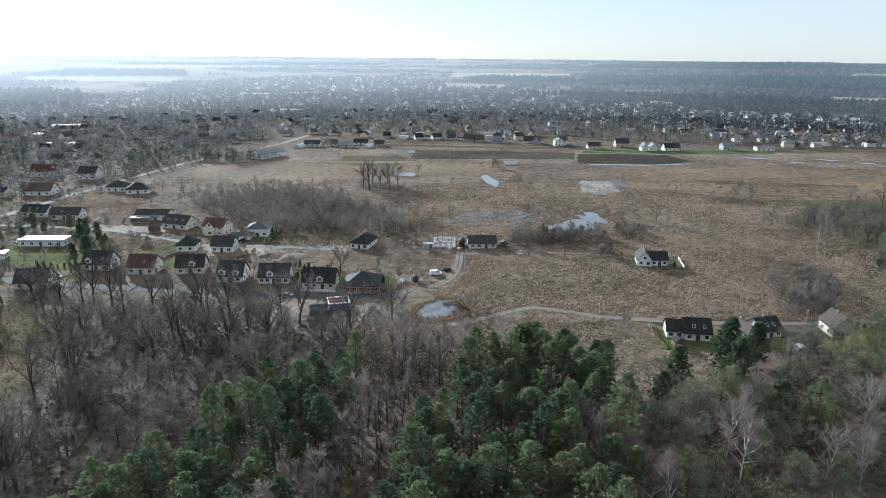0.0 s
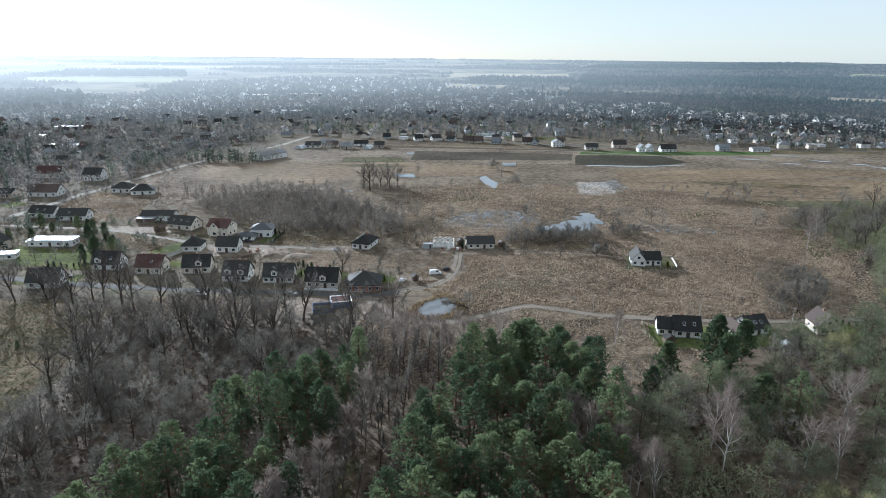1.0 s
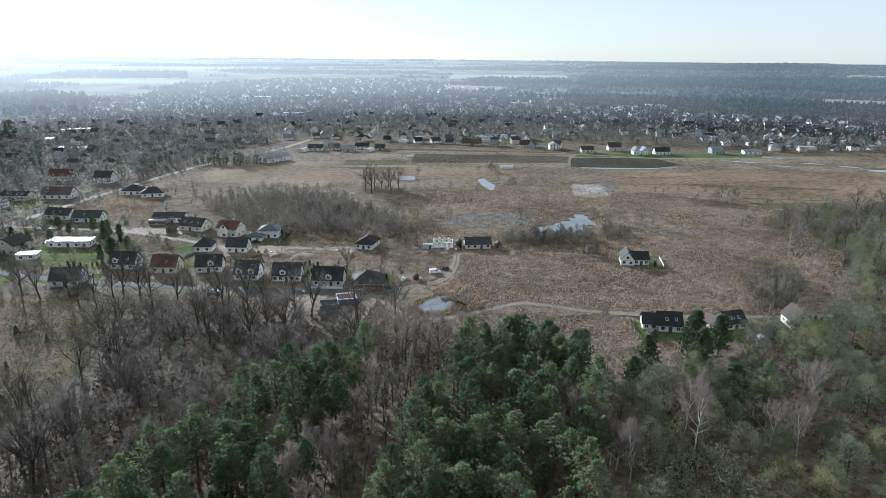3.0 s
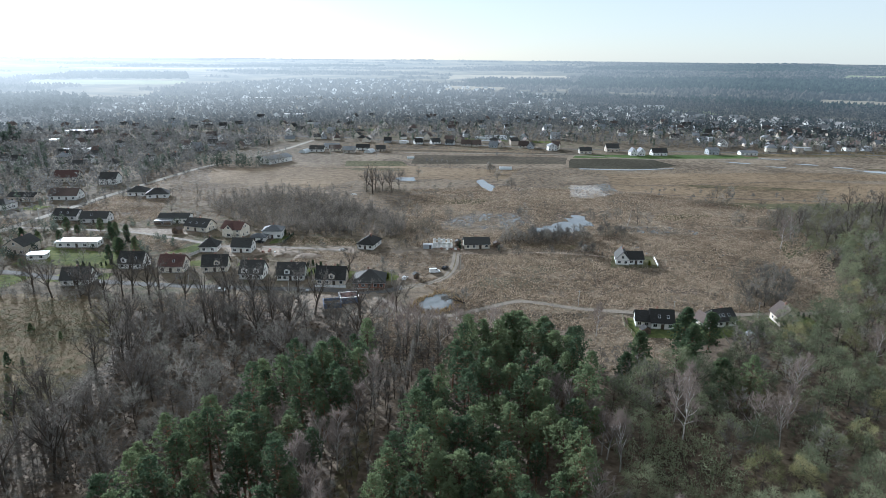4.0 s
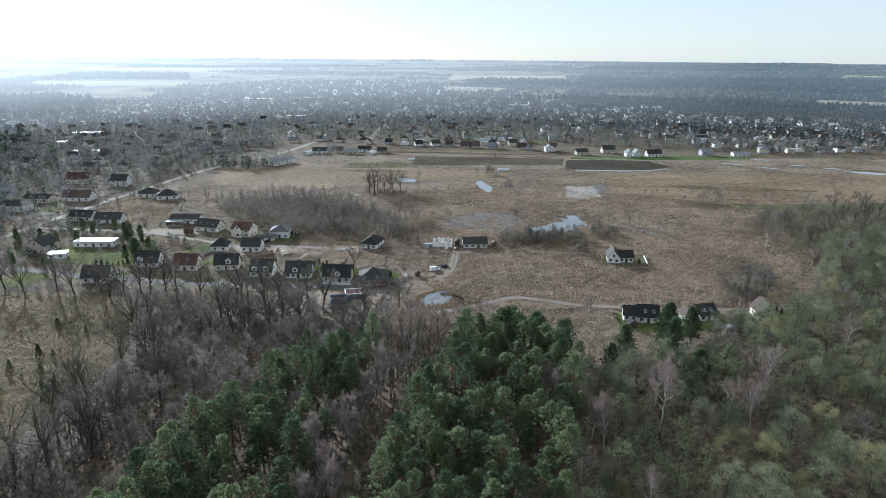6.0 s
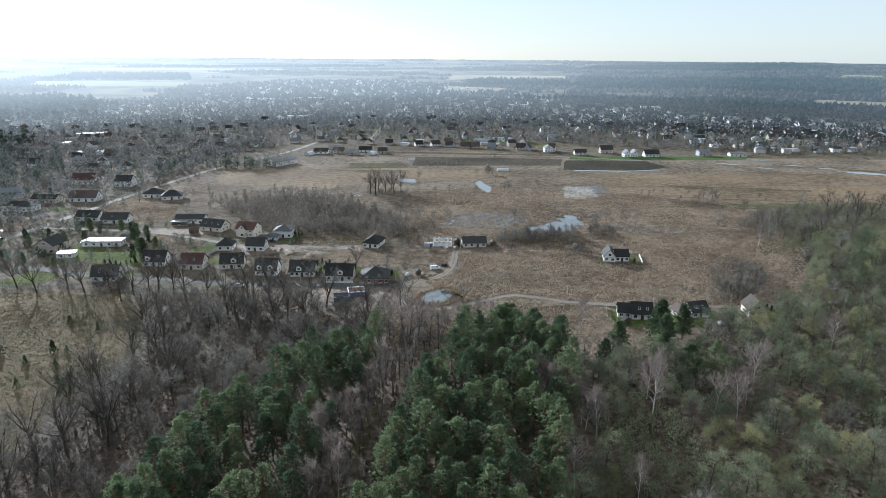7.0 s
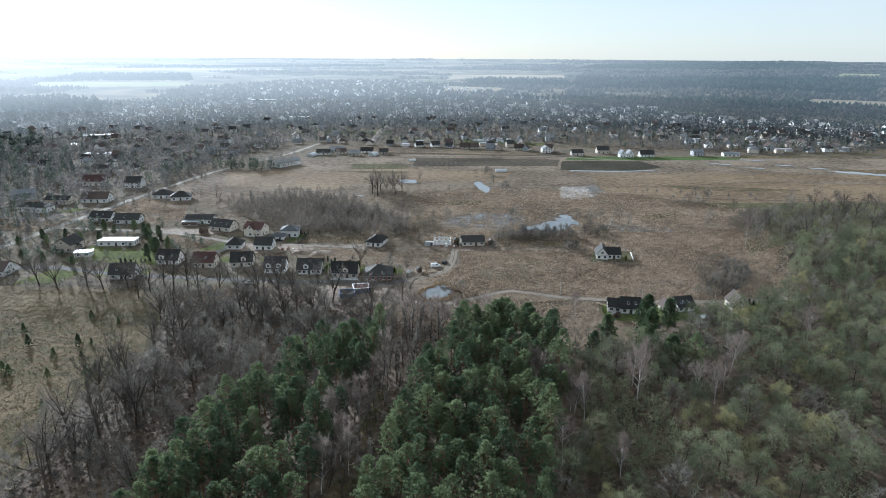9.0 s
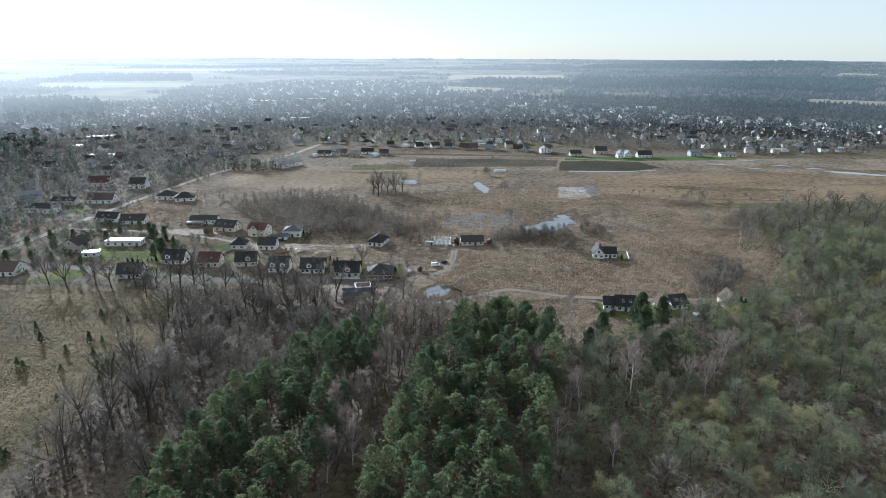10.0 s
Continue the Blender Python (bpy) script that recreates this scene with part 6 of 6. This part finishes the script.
def town_house(q, g, k):
    w, d, e, r = g.uniform(8, 11.5), g.uniform(7, 9.5), g.choice([2.8, 3.0, 4.8]), g.uniform(2.8, 4.4)
    flat = g.random() < 0.1
    wall, roof = WALLS[int(g.integers(len(WALLS)))], ROOFS[int(g.integers(len(ROOFS)))]
    if flat:
        r, roof = 0.0, (M["pale_roof"] if g.random() < 0.5 else GR)
    a = g.choice([0, 90, 12, 102, -14, 76]) + g.normal(0, 5)
    words = {W: "white", M["cream"]: "cream", M["beige"]: "beige", M["grey_wall"]: "grey"}[wall]
    tops = {DK: "dark", GR: "grey", BR: "brown", RD: "red", M["pale_roof"]: "pale"}[roof]
    h = tagged(new("house"), f"{'two-storey' if e > 4.5 else 'single-storey'} {words} house with a {tops} {'flat' if flat else 'tiled'} roof", "house", "houses of the town")
    h.matrix_basis = pose(q[0], q[1], 0, 0, 0, a)
    hip = (not flat) and g.random() < 0.3
    part("wall", walls(w, d, e, 0 if flat or hip else r, "none" if flat or hip else "x"), wall, h)
    part("roof", Shape().box(-0.3, -0.3, e, w + 0.3, d + 0.3, e + 0.3) if flat else hip_roof(w, d, e, r) if hip else gable_roof(w, d, e, r), roof, h)
    if not flat:
        part("chimney", Shape().box(w * 0.6, d * 0.5, e + r * 0.6, w * 0.6 + 0.7, d * 0.5 + 0.7, e + r + 0.9), M["brickwork"], h)
    if math.hypot(*q) < 720:
        for j in range(3):
            window(h, w * (j + 0.5) / 3, 0, 1.0, 1.3, 1.25, "S")
            if e > 4.5:
                window(h, w * (j + 0.5) / 3, 0, 3.7, 1.3, 1.25, "S")
        window(h, w, d / 2, 1.0, 1.3, 1.25, "E")
        window(h, 0, d / 2, 1.0, 1.3, 1.25, "W")


for k, q in enumerate(spots[:290]):
    town_house(q, g, k)
far_walls, far_dark, far_grey, far_red, haze_walls, haze_roofs = (Shape() for _ in range(6))


def put(shape, s, x, y, a):
    """Adds the parts of a far house to a shared mesh."""
    c, q, z = math.cos(a), math.sin(a), 0.0 if math.hypot(x, y) < HAZE_R else land(x, y)
    for v in s.v:
        v[:] = np.stack([v[:, 0] * c - v[:, 1] * q + x, v[:, 0] * q + v[:, 1] * c + y, v[:, 2] + z], 1)
    shape.add(np.concatenate(s.v), s.f)


for q in spots[290:] + list(map(tuple, scatter([(-500, 1450), (100, 1450), (60, 1580), (-300, 1560), (-900, 1250), (-700, 1000)], 46, g, 0.7))) + list(map(tuple, scatter(FAR_TOWN, 42, g, 0.7))):
    w, d, e, r, a = g.uniform(9, 14), g.uniform(8, 11), g.choice([3.0, 3.2, 5.2]), g.uniform(2.8, 4.6), g.uniform(-0.3, 0.3) + g.choice([0, 1.57])
    hazy = math.hypot(*q) > HAZE_R
    put(haze_walls if hazy else far_walls, walls(w, d, e, r, "x"), *q, a)
    put(haze_roofs if hazy else (far_dark, far_dark, far_grey, far_red)[int(g.integers(4))], gable_roof(w, d, e, r), *q, a)
# the last two meshes, beyond HAZE_R, emit haze from their materials
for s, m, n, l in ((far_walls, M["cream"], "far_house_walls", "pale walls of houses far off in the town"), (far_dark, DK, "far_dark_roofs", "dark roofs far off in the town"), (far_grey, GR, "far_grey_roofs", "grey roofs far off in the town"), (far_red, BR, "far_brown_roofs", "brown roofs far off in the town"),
                   (haze_walls, H["walls"], "hazy_house_walls", "pale walls of the far town with painted haze"), (haze_roofs, H["roofs"], "hazy_roofs", "roofs of the far town with painted haze")):
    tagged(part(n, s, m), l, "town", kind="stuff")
# halls of the town
for x, y, w, d, h, a in ((-425, 1380, 60, 30, 7, 8), (-330, 1440, 70, 28, 7, 12), (420, 1275, 40, 16, 8, -12), (-250, 1010, 36, 16, 6, 4), (-460, 760, 34, 14, 5, 20), (150, 1290, 40, 20, 7, 0), (-520, 640, 30, 12, 5, 10), (-380, 612, 26, 12, 4, 14)):
    e = tagged(new("hall"), "low pale commercial hall with a sheet roof", "hall", "halls of the town")
    e.matrix_basis = pose(x, y, 0, 0, 0, a)
    part("wall", Shape().box(0, 0, 0, w, d, h), W if w > 25 else M["beige"], e)
    part("roof", Shape().box(-0.4, -0.4, h, w + 0.4, d + 0.4, h + 0.4).box(w * 0.3, d * 0.3, h + 0.4, w * 0.4, d * 0.5, h + 1.2), M["hall_roof"] if w > 25 else GR, e)
    for j in range(4):
        part("gate", Shape().box(w * (j + 0.3) / 4, -0.08, 0, w * (j + 0.6) / 4, 0.0, h * 0.6), M["grey_wall"], e)
for x, y in ((207, 640), (216, 641)):
    house((x, y), (x + 6.5, y + 0.3), 9, 4.2, 3.8, "gable", W, M["grey_roof"], "narrow new white house with a steep gable to the field", along="y", windows=2, group="houses at the field's edge")
house((231, 643), (247, 644), 9, 3.4, 4.2, "gable", W, DK, "white house with a dark roof at the field's edge", windows=4, group="houses at the field's edge")
house((188, 668), (202, 669), 9, 4.2, 4.4, "gable", M["beige"], DK, "dark-roofed house at the field's edge", group="houses at the field's edge")
house((124, 672), (134, 673), 8, 5.2, 2.6, "gable", W, GR, "tall white house at the field's edge", along="y", windows=3, group="houses at the field's edge")
house((155, 652), (168, 653), 8, 3.2, 3.4, "gable", M["cream"], DK, "cream house with a dark roof at the field's edge", group="houses at the field's edge")
for (x, y), w, roof, wall, words in (((-136, 644), 15, DK, W, "white farmhouse with a dark roof"), ((-116, 650), 12, BR, M["cream"], "cream farmhouse with a brown roof"), ((-100, 640), 13, GR, M["beige"], "beige barn with a grey sheet roof"), ((-88, 660), 14, DK, W, "white house with a dark roof behind the fields"),
                              ((-124, 664), 16, GR, M["grey_wall"], "grey barn with a sheet roof"), ((-66, 652), 10, DK, M["beige"], "small beige house with a dark roof")):
    house((x, y), (x + w, y + 0.6), 9, 3.0, 3.2, "gable", wall, roof, words, windows=3, chim=(0.6,), group="houses at the field's edge")
house((330, 652), (348, 651), 9, 3.2, 1.6, "gable", W, GR, "low white house with a grey roof by the marsh", windows=4, group="houses at the field's edge")
house((296, 655), (308, 656), 9, 4.8, 2.4, "gable", M["grey_wall"], GR, "unrendered grey block house by the marsh", group="houses at the field's edge")

# ---- trees farther off ----
def far_trees(name, pts, mat, label, tall, wide, n, size, seed, base=0.15, taper=0.5, slim=0.5):
    """Many trees in one mesh: each a crown of n small leaf or twig pieces over a trunk."""
    g = np.random.default_rng(seed)
    k = len(pts)
    h = g.uniform(*tall, k)
    r = h * g.uniform(*wide, k)
    o = g.normal(0, 1, (k, n, 3))
    o /= np.linalg.norm(o, axis=2)[..., None]
    o *= (g.random((k, n)) ** 0.4)[..., None]
    zc = h[:, None] * (base + (1 - base) * (0.5 + 0.5 * o[..., 2]))
    narrow = 1 - taper * (0.5 + 0.5 * o[..., 2])
    c = np.stack([pts[:, :1] + o[..., 0] * r[:, None] * narrow, pts[:, 1:] + o[..., 1] * r[:, None] * narrow, zc], 2)
    d = g.normal(0, 1, (k, n, 3)) + np.array([0, 0, 0.6])
    d /= np.linalg.norm(d, axis=2)[..., None]
    q = np.cross(d, g.normal(0, 1, (k, n, 3)))
    q /= np.linalg.norm(q, axis=2)[..., None]
    s = size * h[:, None, None] * g.uniform(0.6, 1.3, (k, n, 1))
    t = np.stack([c - q * s * slim, c + q * s * slim, c + d * s], 2).reshape(-1, 3, 3)
    b = np.stack([pts[:, 0], pts[:, 1], np.zeros(k)], 1)
    w = 0.02 * h[:, None] * np.array([1.0, 0, 0])
    t = np.concatenate([t, np.stack([b - w, b + w, b + h[:, None] * np.array([0, 0, 0.75])], 1)])
    t[..., 2] += np.where(np.hypot(t[..., 0], t[..., 1]) > HAZE_R, 0.3, 0.0)
    sh = Shape()
    verts = t.reshape(-1, 3)
    sh.add(verts, [])
    sh.f = list(map(tuple, np.arange(len(verts)).reshape(-1, 3).tolist()))
    return tagged(part(name, sh, mat), label, "trees", kind="stuff")


g = np.random.default_rng(41)
allpoly = [(-700, 560), (-330, 480), (-225, 545), (-175, 735), (160, 735), (380, 668), (520, 676), (760, 960), (480, 1290), (300, 1400), (120, 1570), (-400, 1540), (-950, 1270)]
p = scatter(allpoly, 9, g, 0.85)
p = free_of(p, KEEP_OUT[:60])
p = np.concatenate([p, free_of(scatter([(-620, 620), (-480, 470), (-330, 330), (-262, 300), (-245, 420), (-225, 545), (-185, 735), (-480, 800)], 8, g, 0.7), KEEP_OUT)])
p = away_from(p, spots, 8.5)
near = np.hypot(p[:, 0], p[:, 1]) < HAZE_R
far_trees("town_trees", p[near], M["far_tree"], "bare garden trees among the houses", (4, 12), (0.4, 0.62), 36, 0.17, 1, 0.12, 0.5, 0.28)
# trees past HAZE_R glow with the painted haze
far_trees("town_trees_beyond", p[~near], H["woods"], "bare trees far off in the town with painted haze", (5, 11), (0.45, 0.65), 10, 0.3, 2)
p = away_from(np.concatenate([scatter(allpoly, 17, g, 0.6), scatter(TOWN[2][1], 14, g, 0.6)]), spots, 7.0)
hazy = np.hypot(p[:, 0], p[:, 1]) > HAZE_R
far_trees("town_conifers", p[~hazy], M["far_pine"], "dark conifers among the houses", (5, 12), (0.22, 0.3), 34, 0.16, 3, 0.05, 0.85)
# these conifers carry the emitted haze as well
far_trees("town_conifers_beyond", p[hazy], H["pines"], "dark conifers of the far town with painted haze", (5, 12), (0.22, 0.32), 20, 0.2, 23, 0.05, 0.85)
WOODS = [[(310, 1420), (480, 1240), (760, 1010), (960, 1100), (1150, 1180), (700, 1440), (420, 1560), (330, 1560)]]
p = np.concatenate([scatter(q, 13, g, 0.95) for q in WOODS])
# woodland crowns with haze put into their emission
far_trees("far_wood", p, H["woods"], "grey-brown winter woodland with painted haze", (9, 14), (0.5, 0.7), 22, 0.24, 4)
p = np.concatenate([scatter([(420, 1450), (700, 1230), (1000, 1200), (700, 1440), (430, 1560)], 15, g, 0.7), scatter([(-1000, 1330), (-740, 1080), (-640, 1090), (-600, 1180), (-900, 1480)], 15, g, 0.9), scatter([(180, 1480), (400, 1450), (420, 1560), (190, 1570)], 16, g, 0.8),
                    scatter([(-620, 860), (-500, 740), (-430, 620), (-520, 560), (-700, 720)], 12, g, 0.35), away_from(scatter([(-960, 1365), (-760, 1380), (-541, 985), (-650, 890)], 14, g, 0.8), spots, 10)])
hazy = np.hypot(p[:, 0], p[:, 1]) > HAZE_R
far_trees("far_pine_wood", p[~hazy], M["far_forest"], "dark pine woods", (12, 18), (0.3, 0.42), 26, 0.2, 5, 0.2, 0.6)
# farther pines: same crowns, haze added as emission
far_trees("hazy_pine_wood", p[hazy], H["pines"], "dark pine woods with painted haze", (12, 18), (0.3, 0.42), 20, 0.22, 25, 0.2, 0.6)
p = np.concatenate([scatter([(-420, 1300), (-250, 1420), (-60, 1480), (0, 1400), (-300, 1320)], 16, g, 0.8), scatter([(-200, 590), (-225, 560), (-160, 548), (-145, 556), (-150, 600)], 6, g, 0.9),
                    scatter([(-480, 500), (-420, 440), (-330, 430), (-320, 480), (-380, 520)], 9, g, 0.8), scatter([(-350, 470), (-330, 430), (-230, 445), (-225, 540), (-330, 500)], 13, g, 0.5),
                    scatter([(-420, 330), (-330, 300), (-262, 330), (-256, 420), (-330, 440), (-420, 430)], 14, g, 0.45), scatter([(-120, 628), (-126, 616), (-60, 604), (-56, 618)], 7, g, 0.5)])
far_trees("lane_trees", p, M["twigs"], "bare trees and thickets along the lanes", (6, 12), (0.34, 0.5), 70, 0.16, 6, 0.15, 0.5, 0.1)
p = np.concatenate([scatter([(-205, 562), (-225, 545), (-160, 540), (-150, 552)], 5, g, 0.8), scatter([(-600, 560), (-420, 330), (-380, 340), (-400, 470), (-480, 560)], 8, g, 0.7), scatter([(-420, 300), (-330, 280), (-262, 300), (-256, 400), (-300, 440), (-420, 440)], 10, g, 0.3)])
p = np.concatenate([p, away_from(scatter([(-480, 610), (-401, 626), (-320, 485), (-338, 427), (-400, 455)], 9, g, 0.8), spots, 9), scatter([(-262, 545), (-233, 562), (-236, 520), (-252, 463), (-264, 470)], 6, g, 0.6)])
far_trees("lane_conifers", p, M["far_pine"], "dark conifers along the lanes", (6, 14), (0.25, 0.32), 60, 0.1, 7, 0.05, 0.8)
p = np.concatenate([scatter([(60, 622), (62, 634), (64, 634), (62, 622)], 3, g), np.array([(x, 585 + 0.01 * x + g.normal(0, 1)) for x in range(-10, 30, 5)]), scatter([(140, 455), (200, 412), (300, 420), (160, 465)], 9, g, 0.4), scatter([(260, 640), (330, 646), (500, 662), (500, 672), (320, 656)], 7, g, 0.5)])
road_side = smooth_line([(-262, 240), (-257, 282), (-252, 316), (-244, 372), (-237, 421), (-213, 540), (-170, 650)], 4.5)
road_side = np.array([(v.x + e * g.uniform(4.5, 8), v.y + g.normal(0, 1.5)) for v in road_side for e in (-1, 1) if g.random() < 0.6])
far_trees("roadside_shrubs", road_side, M["far_tree"], "dark bare hedge shrubs beside the village road", (2, 6), (0.35, 0.55), 60, 0.12, 18, 0.02)
far_trees("field_shrubs", p, M["far_tree"], "low bare shrubs along field edges", (2, 5), (0.4, 0.6), 40, 0.16, 8)

p = np.concatenate([scatter(WOOD_EAST, 5.4, g, 0.85), scatter(HOLLOW, 3.4, g, 0.85)])
far_trees("fringe_underwood", scatter(EAST_FRINGE, 5.4, g, 0.8), M["thicket"], "dense brown underwood between the scattered trees", (2, 5.5), (0.4, 0.6), 84, 0.16, 20, 0.02, 0.3, 0.15)
far_trees("alder_underwood", p, M["twigs_green"], "dense bare underwood between the alders", (2.5, 6.5), (0.4, 0.6), 84, 0.16, 12, 0.02, 0.3, 0.15)
p = scatter(WOOD_WEST, 5.4, g, 0.8)
far_trees("west_underwood", p, M["twigs"], "dense bare underwood between the trees", (2.5, 6.5), (0.4, 0.6), 72, 0.17, 13, 0.02, 0.3, 0.17)
p = np.concatenate([scatter(PINE_WEST, 6.0, g, 0.5), scatter(PINE_EAST, 6.0, g, 0.5)])
p = np.concatenate([p, scatter(RIDE, 4.5, g, 0.5)])
far_trees("pine_underwood", p, M["twigs"], "sparse bare underwood below the pines", (1.5, 4), (0.4, 0.6), 50, 0.2, 14, 0.02, 0.3, 0.1)
BRAKES = [[(34, 304), (40, 317), (84, 327), (90, 312), (60, 303)], [(92, 314), (97, 332), (113, 337), (114, 318)], [(126, 212), (142, 258), (162, 279), (169, 270), (158, 232), (146, 212)], [(72, 282), (75, 293), (86, 293), (85, 283)], [(-16, 322), (-20, 345), (-6, 350), (2, 330)],
          [(38, 282), (40, 288), (70, 288), (72, 282)], [(196, 336), (204, 360), (226, 376), (236, 366), (222, 344)], [(176, 404), (182, 414), (214, 414), (210, 400)], [(-58, 433), (-56, 452), (-22, 452), (-24, 434)], [(176, 222), (190, 252), (202, 252), (188, 222)]]
p = np.concatenate([scatter(q, 3.0, g, 0.85) for q in BRAKES])
far_trees("willow_brake", p, M["brake"], "dense grey-brown willow brake in the meadow", (1.8, 4.6), (0.5, 0.75), 80, 0.19, 16, 0.02, 0.35, 0.14)
p = np.concatenate([scatter([(-225, 224), (-160, 214), (-112, 206), (-96, 222), (-150, 229), (-220, 240)], 4.2, g, 0.85), scatter([(-122, 196), (-112, 222), (-30, 224), (-26, 206), (-70, 200)], 6.0, g, 0.2)])
far_trees("row_underwood", free_of(p, KEEP_OUT), M["twigs"], "bare scrub below the row of oaks", (2, 5), (0.4, 0.6), 80, 0.17, 17, 0.02, 0.35, 0.2)
p = scatter(THICKET, 5.2, g, 0.85)
far_trees("thicket_trees", np.concatenate([scatter(THICKET, 6.0, g, 0.85), scatter([(-100, 335), (-80, 400), (-40, 372), (-14, 330), (-22, 314), (-80, 320)], 6.5, g, 0.8)]), M["thicket"], "dense bare grey-brown trees of the thicket", (5.5, 11), (0.24, 0.36), 120, 0.14, 19, 0.1, 0.45, 0.11)
far_trees("thicket_underwood", p, M["thicket"], "dense bare scrub under the thicket", (2, 6), (0.4, 0.6), 70, 0.2, 15, 0.02, 0.3, 0.12)
GARDENS = [(-262, 245), (-150, 258), (-60, 262), (-58, 300), (-84, 325), (-150, 352), (-250, 352)]
p = free_of(scatter(GARDENS, 5.5, g, 0.4), KEEP_OUT)
far_trees("garden_shrubs", p, M["twigs"], "bare garden shrubs and young fruit trees", (1.5, 5), (0.4, 0.6), 60, 0.2, 9, 0.05, 0.5, 0.12)
p = free_of(scatter([(-262, 245), (-150, 258), (-140, 290), (-150, 345), (-250, 352)], 7.5, g, 0.5), KEEP_OUT)
far_trees("garden_evergreens", p, M["far_pine"], "dark evergreen shrubs in the gardens", (2, 6), (0.4, 0.65), 90, 0.13, 10, 0.02, 0.4)

# ---- tussocks ----
tufts("far_meadow_tufts", [[(-230, 540), (-200, 470), (-120, 440), (-20, 450), (40, 470), (150, 450), (235, 400), (330, 425), (430, 425), (430, 520), (300, 560), (-60, 575)]], 2.3, M["far_tuft"], "coarse dead grass on the far meadows", (0.5, 1.1), (0.06, 0.2), KEEP_OUT, 6)
tufts("fallow_tufts", [[(-240, 352), (-236, 420), (-222, 530), (-200, 470), (-120, 440), (-165, 395), (-122, 346), (-150, 352)], [(-78, 320), (-18, 330), (-20, 450), (-60, 440), (-120, 440), (-71, 422), (-40, 372)], [(-125, 640), (0, 636), (125, 624), (120, 690), (-110, 730)]], 1.8, M["far_tuft"], "rough dead grass on fallow land", (0.4, 0.95), (0.1, 0.34), KEEP_OUT, 9)
tufts("meadow_tussocks", NEAR_MEADOW, 0.78, M["tuft"], "tussocks of rust-brown dead grass", (0.28, 0.66), (0.25, 0.8), KEEP_OUT, 1)
tufts("meadow_tussocks_beyond", [[(-20, 330), (40, 335), (100, 330), (150, 350), (215, 345), (235, 400), (150, 450), (40, 470), (-20, 450)]], 1.2, M["tuft"], "tussocks of brown dead grass in the marsh", (0.45, 0.9), (0.3, 0.9), KEEP_OUT, 2)
tufts("plot_tussocks", [[(-72, 268), (-70, 288), (-45, 287), (-20, 285), (-18, 262), (-40, 258)], [(-82, 300), (-82, 318), (-46, 312), (-44, 298)], [(-172, 300), (-168, 318), (-134, 303), (-140, 285), (-160, 285)], [(44, 165), (60, 205), (76, 205), (100, 183), (80, 160), (62, 152)], [(144, 207), (168, 206), (190, 244), (205, 278), (224, 300), (206, 300), (176, 240)],
                        [(-20, 262), (-18, 288), (8, 288), (5, 262), (-6, 250)], [(-240, 345), (-232, 420), (-190, 410), (-175, 352), (-195, 340)], [(-330, 330), (-256, 322), (-250, 350), (-330, 356)], [(-130, 205), (-110, 226), (-30, 226), (-20, 210), (-60, 204)], [(-28, 205), (-20, 166), (-8, 158), (8, 160), (16, 186), (-12, 203)], [(-14, 184), (-10, 203), (20, 207), (36, 218), (60, 210), (76, 206), (60, 190), (20, 188)]], 0.85, M["tuft"], "dead grass on unmown plots", (0.28, 0.65), (0.2, 0.5), KEEP_OUT, 3)
tufts("pond_reeds", [[(x * 1.5, 217.5 + (y - 217.5) * 1.5) for x, y in POND]], 0.7, M["reed"], "dry reeds round the pond", (0.2, 0.5), (0.6, 1.5), [[(x * 0.96, 217.5 + (y - 217.5) * 0.96) for x, y in POND]], 7, 0.8)
tufts("garden_grass", [GARDENS, THICKET, [(-20, 290), (-45, 297), (-46, 315), (-20, 320), (-8, 306)]], 1.3, M["heath_tuft"], "rough winter grass round the gardens", (0.3, 0.8), (0.1, 0.35), KEEP_OUT, 8, 0.8)
tufts("heath_tufts", [[(-230, 60), (-118, 60), (-114, 96), (-112, 160), (-128, 205), (-150, 218), (-230, 218)]], 1.0, M["heath_tuft"], "grey-brown heath tufts", (0.25, 0.65), (0.08, 0.3), KEEP_OUT, 4, 0.9)
tufts("woodland_tufts", [WOOD_WEST, WOOD_EAST, PINE_WEST, PINE_EAST, RIDE, HOLLOW], 2.2, M["litter"], "low dead undergrowth on the wood's floor", (0.4, 1.1), (0.15, 0.6), [], 5, 0.8, False)
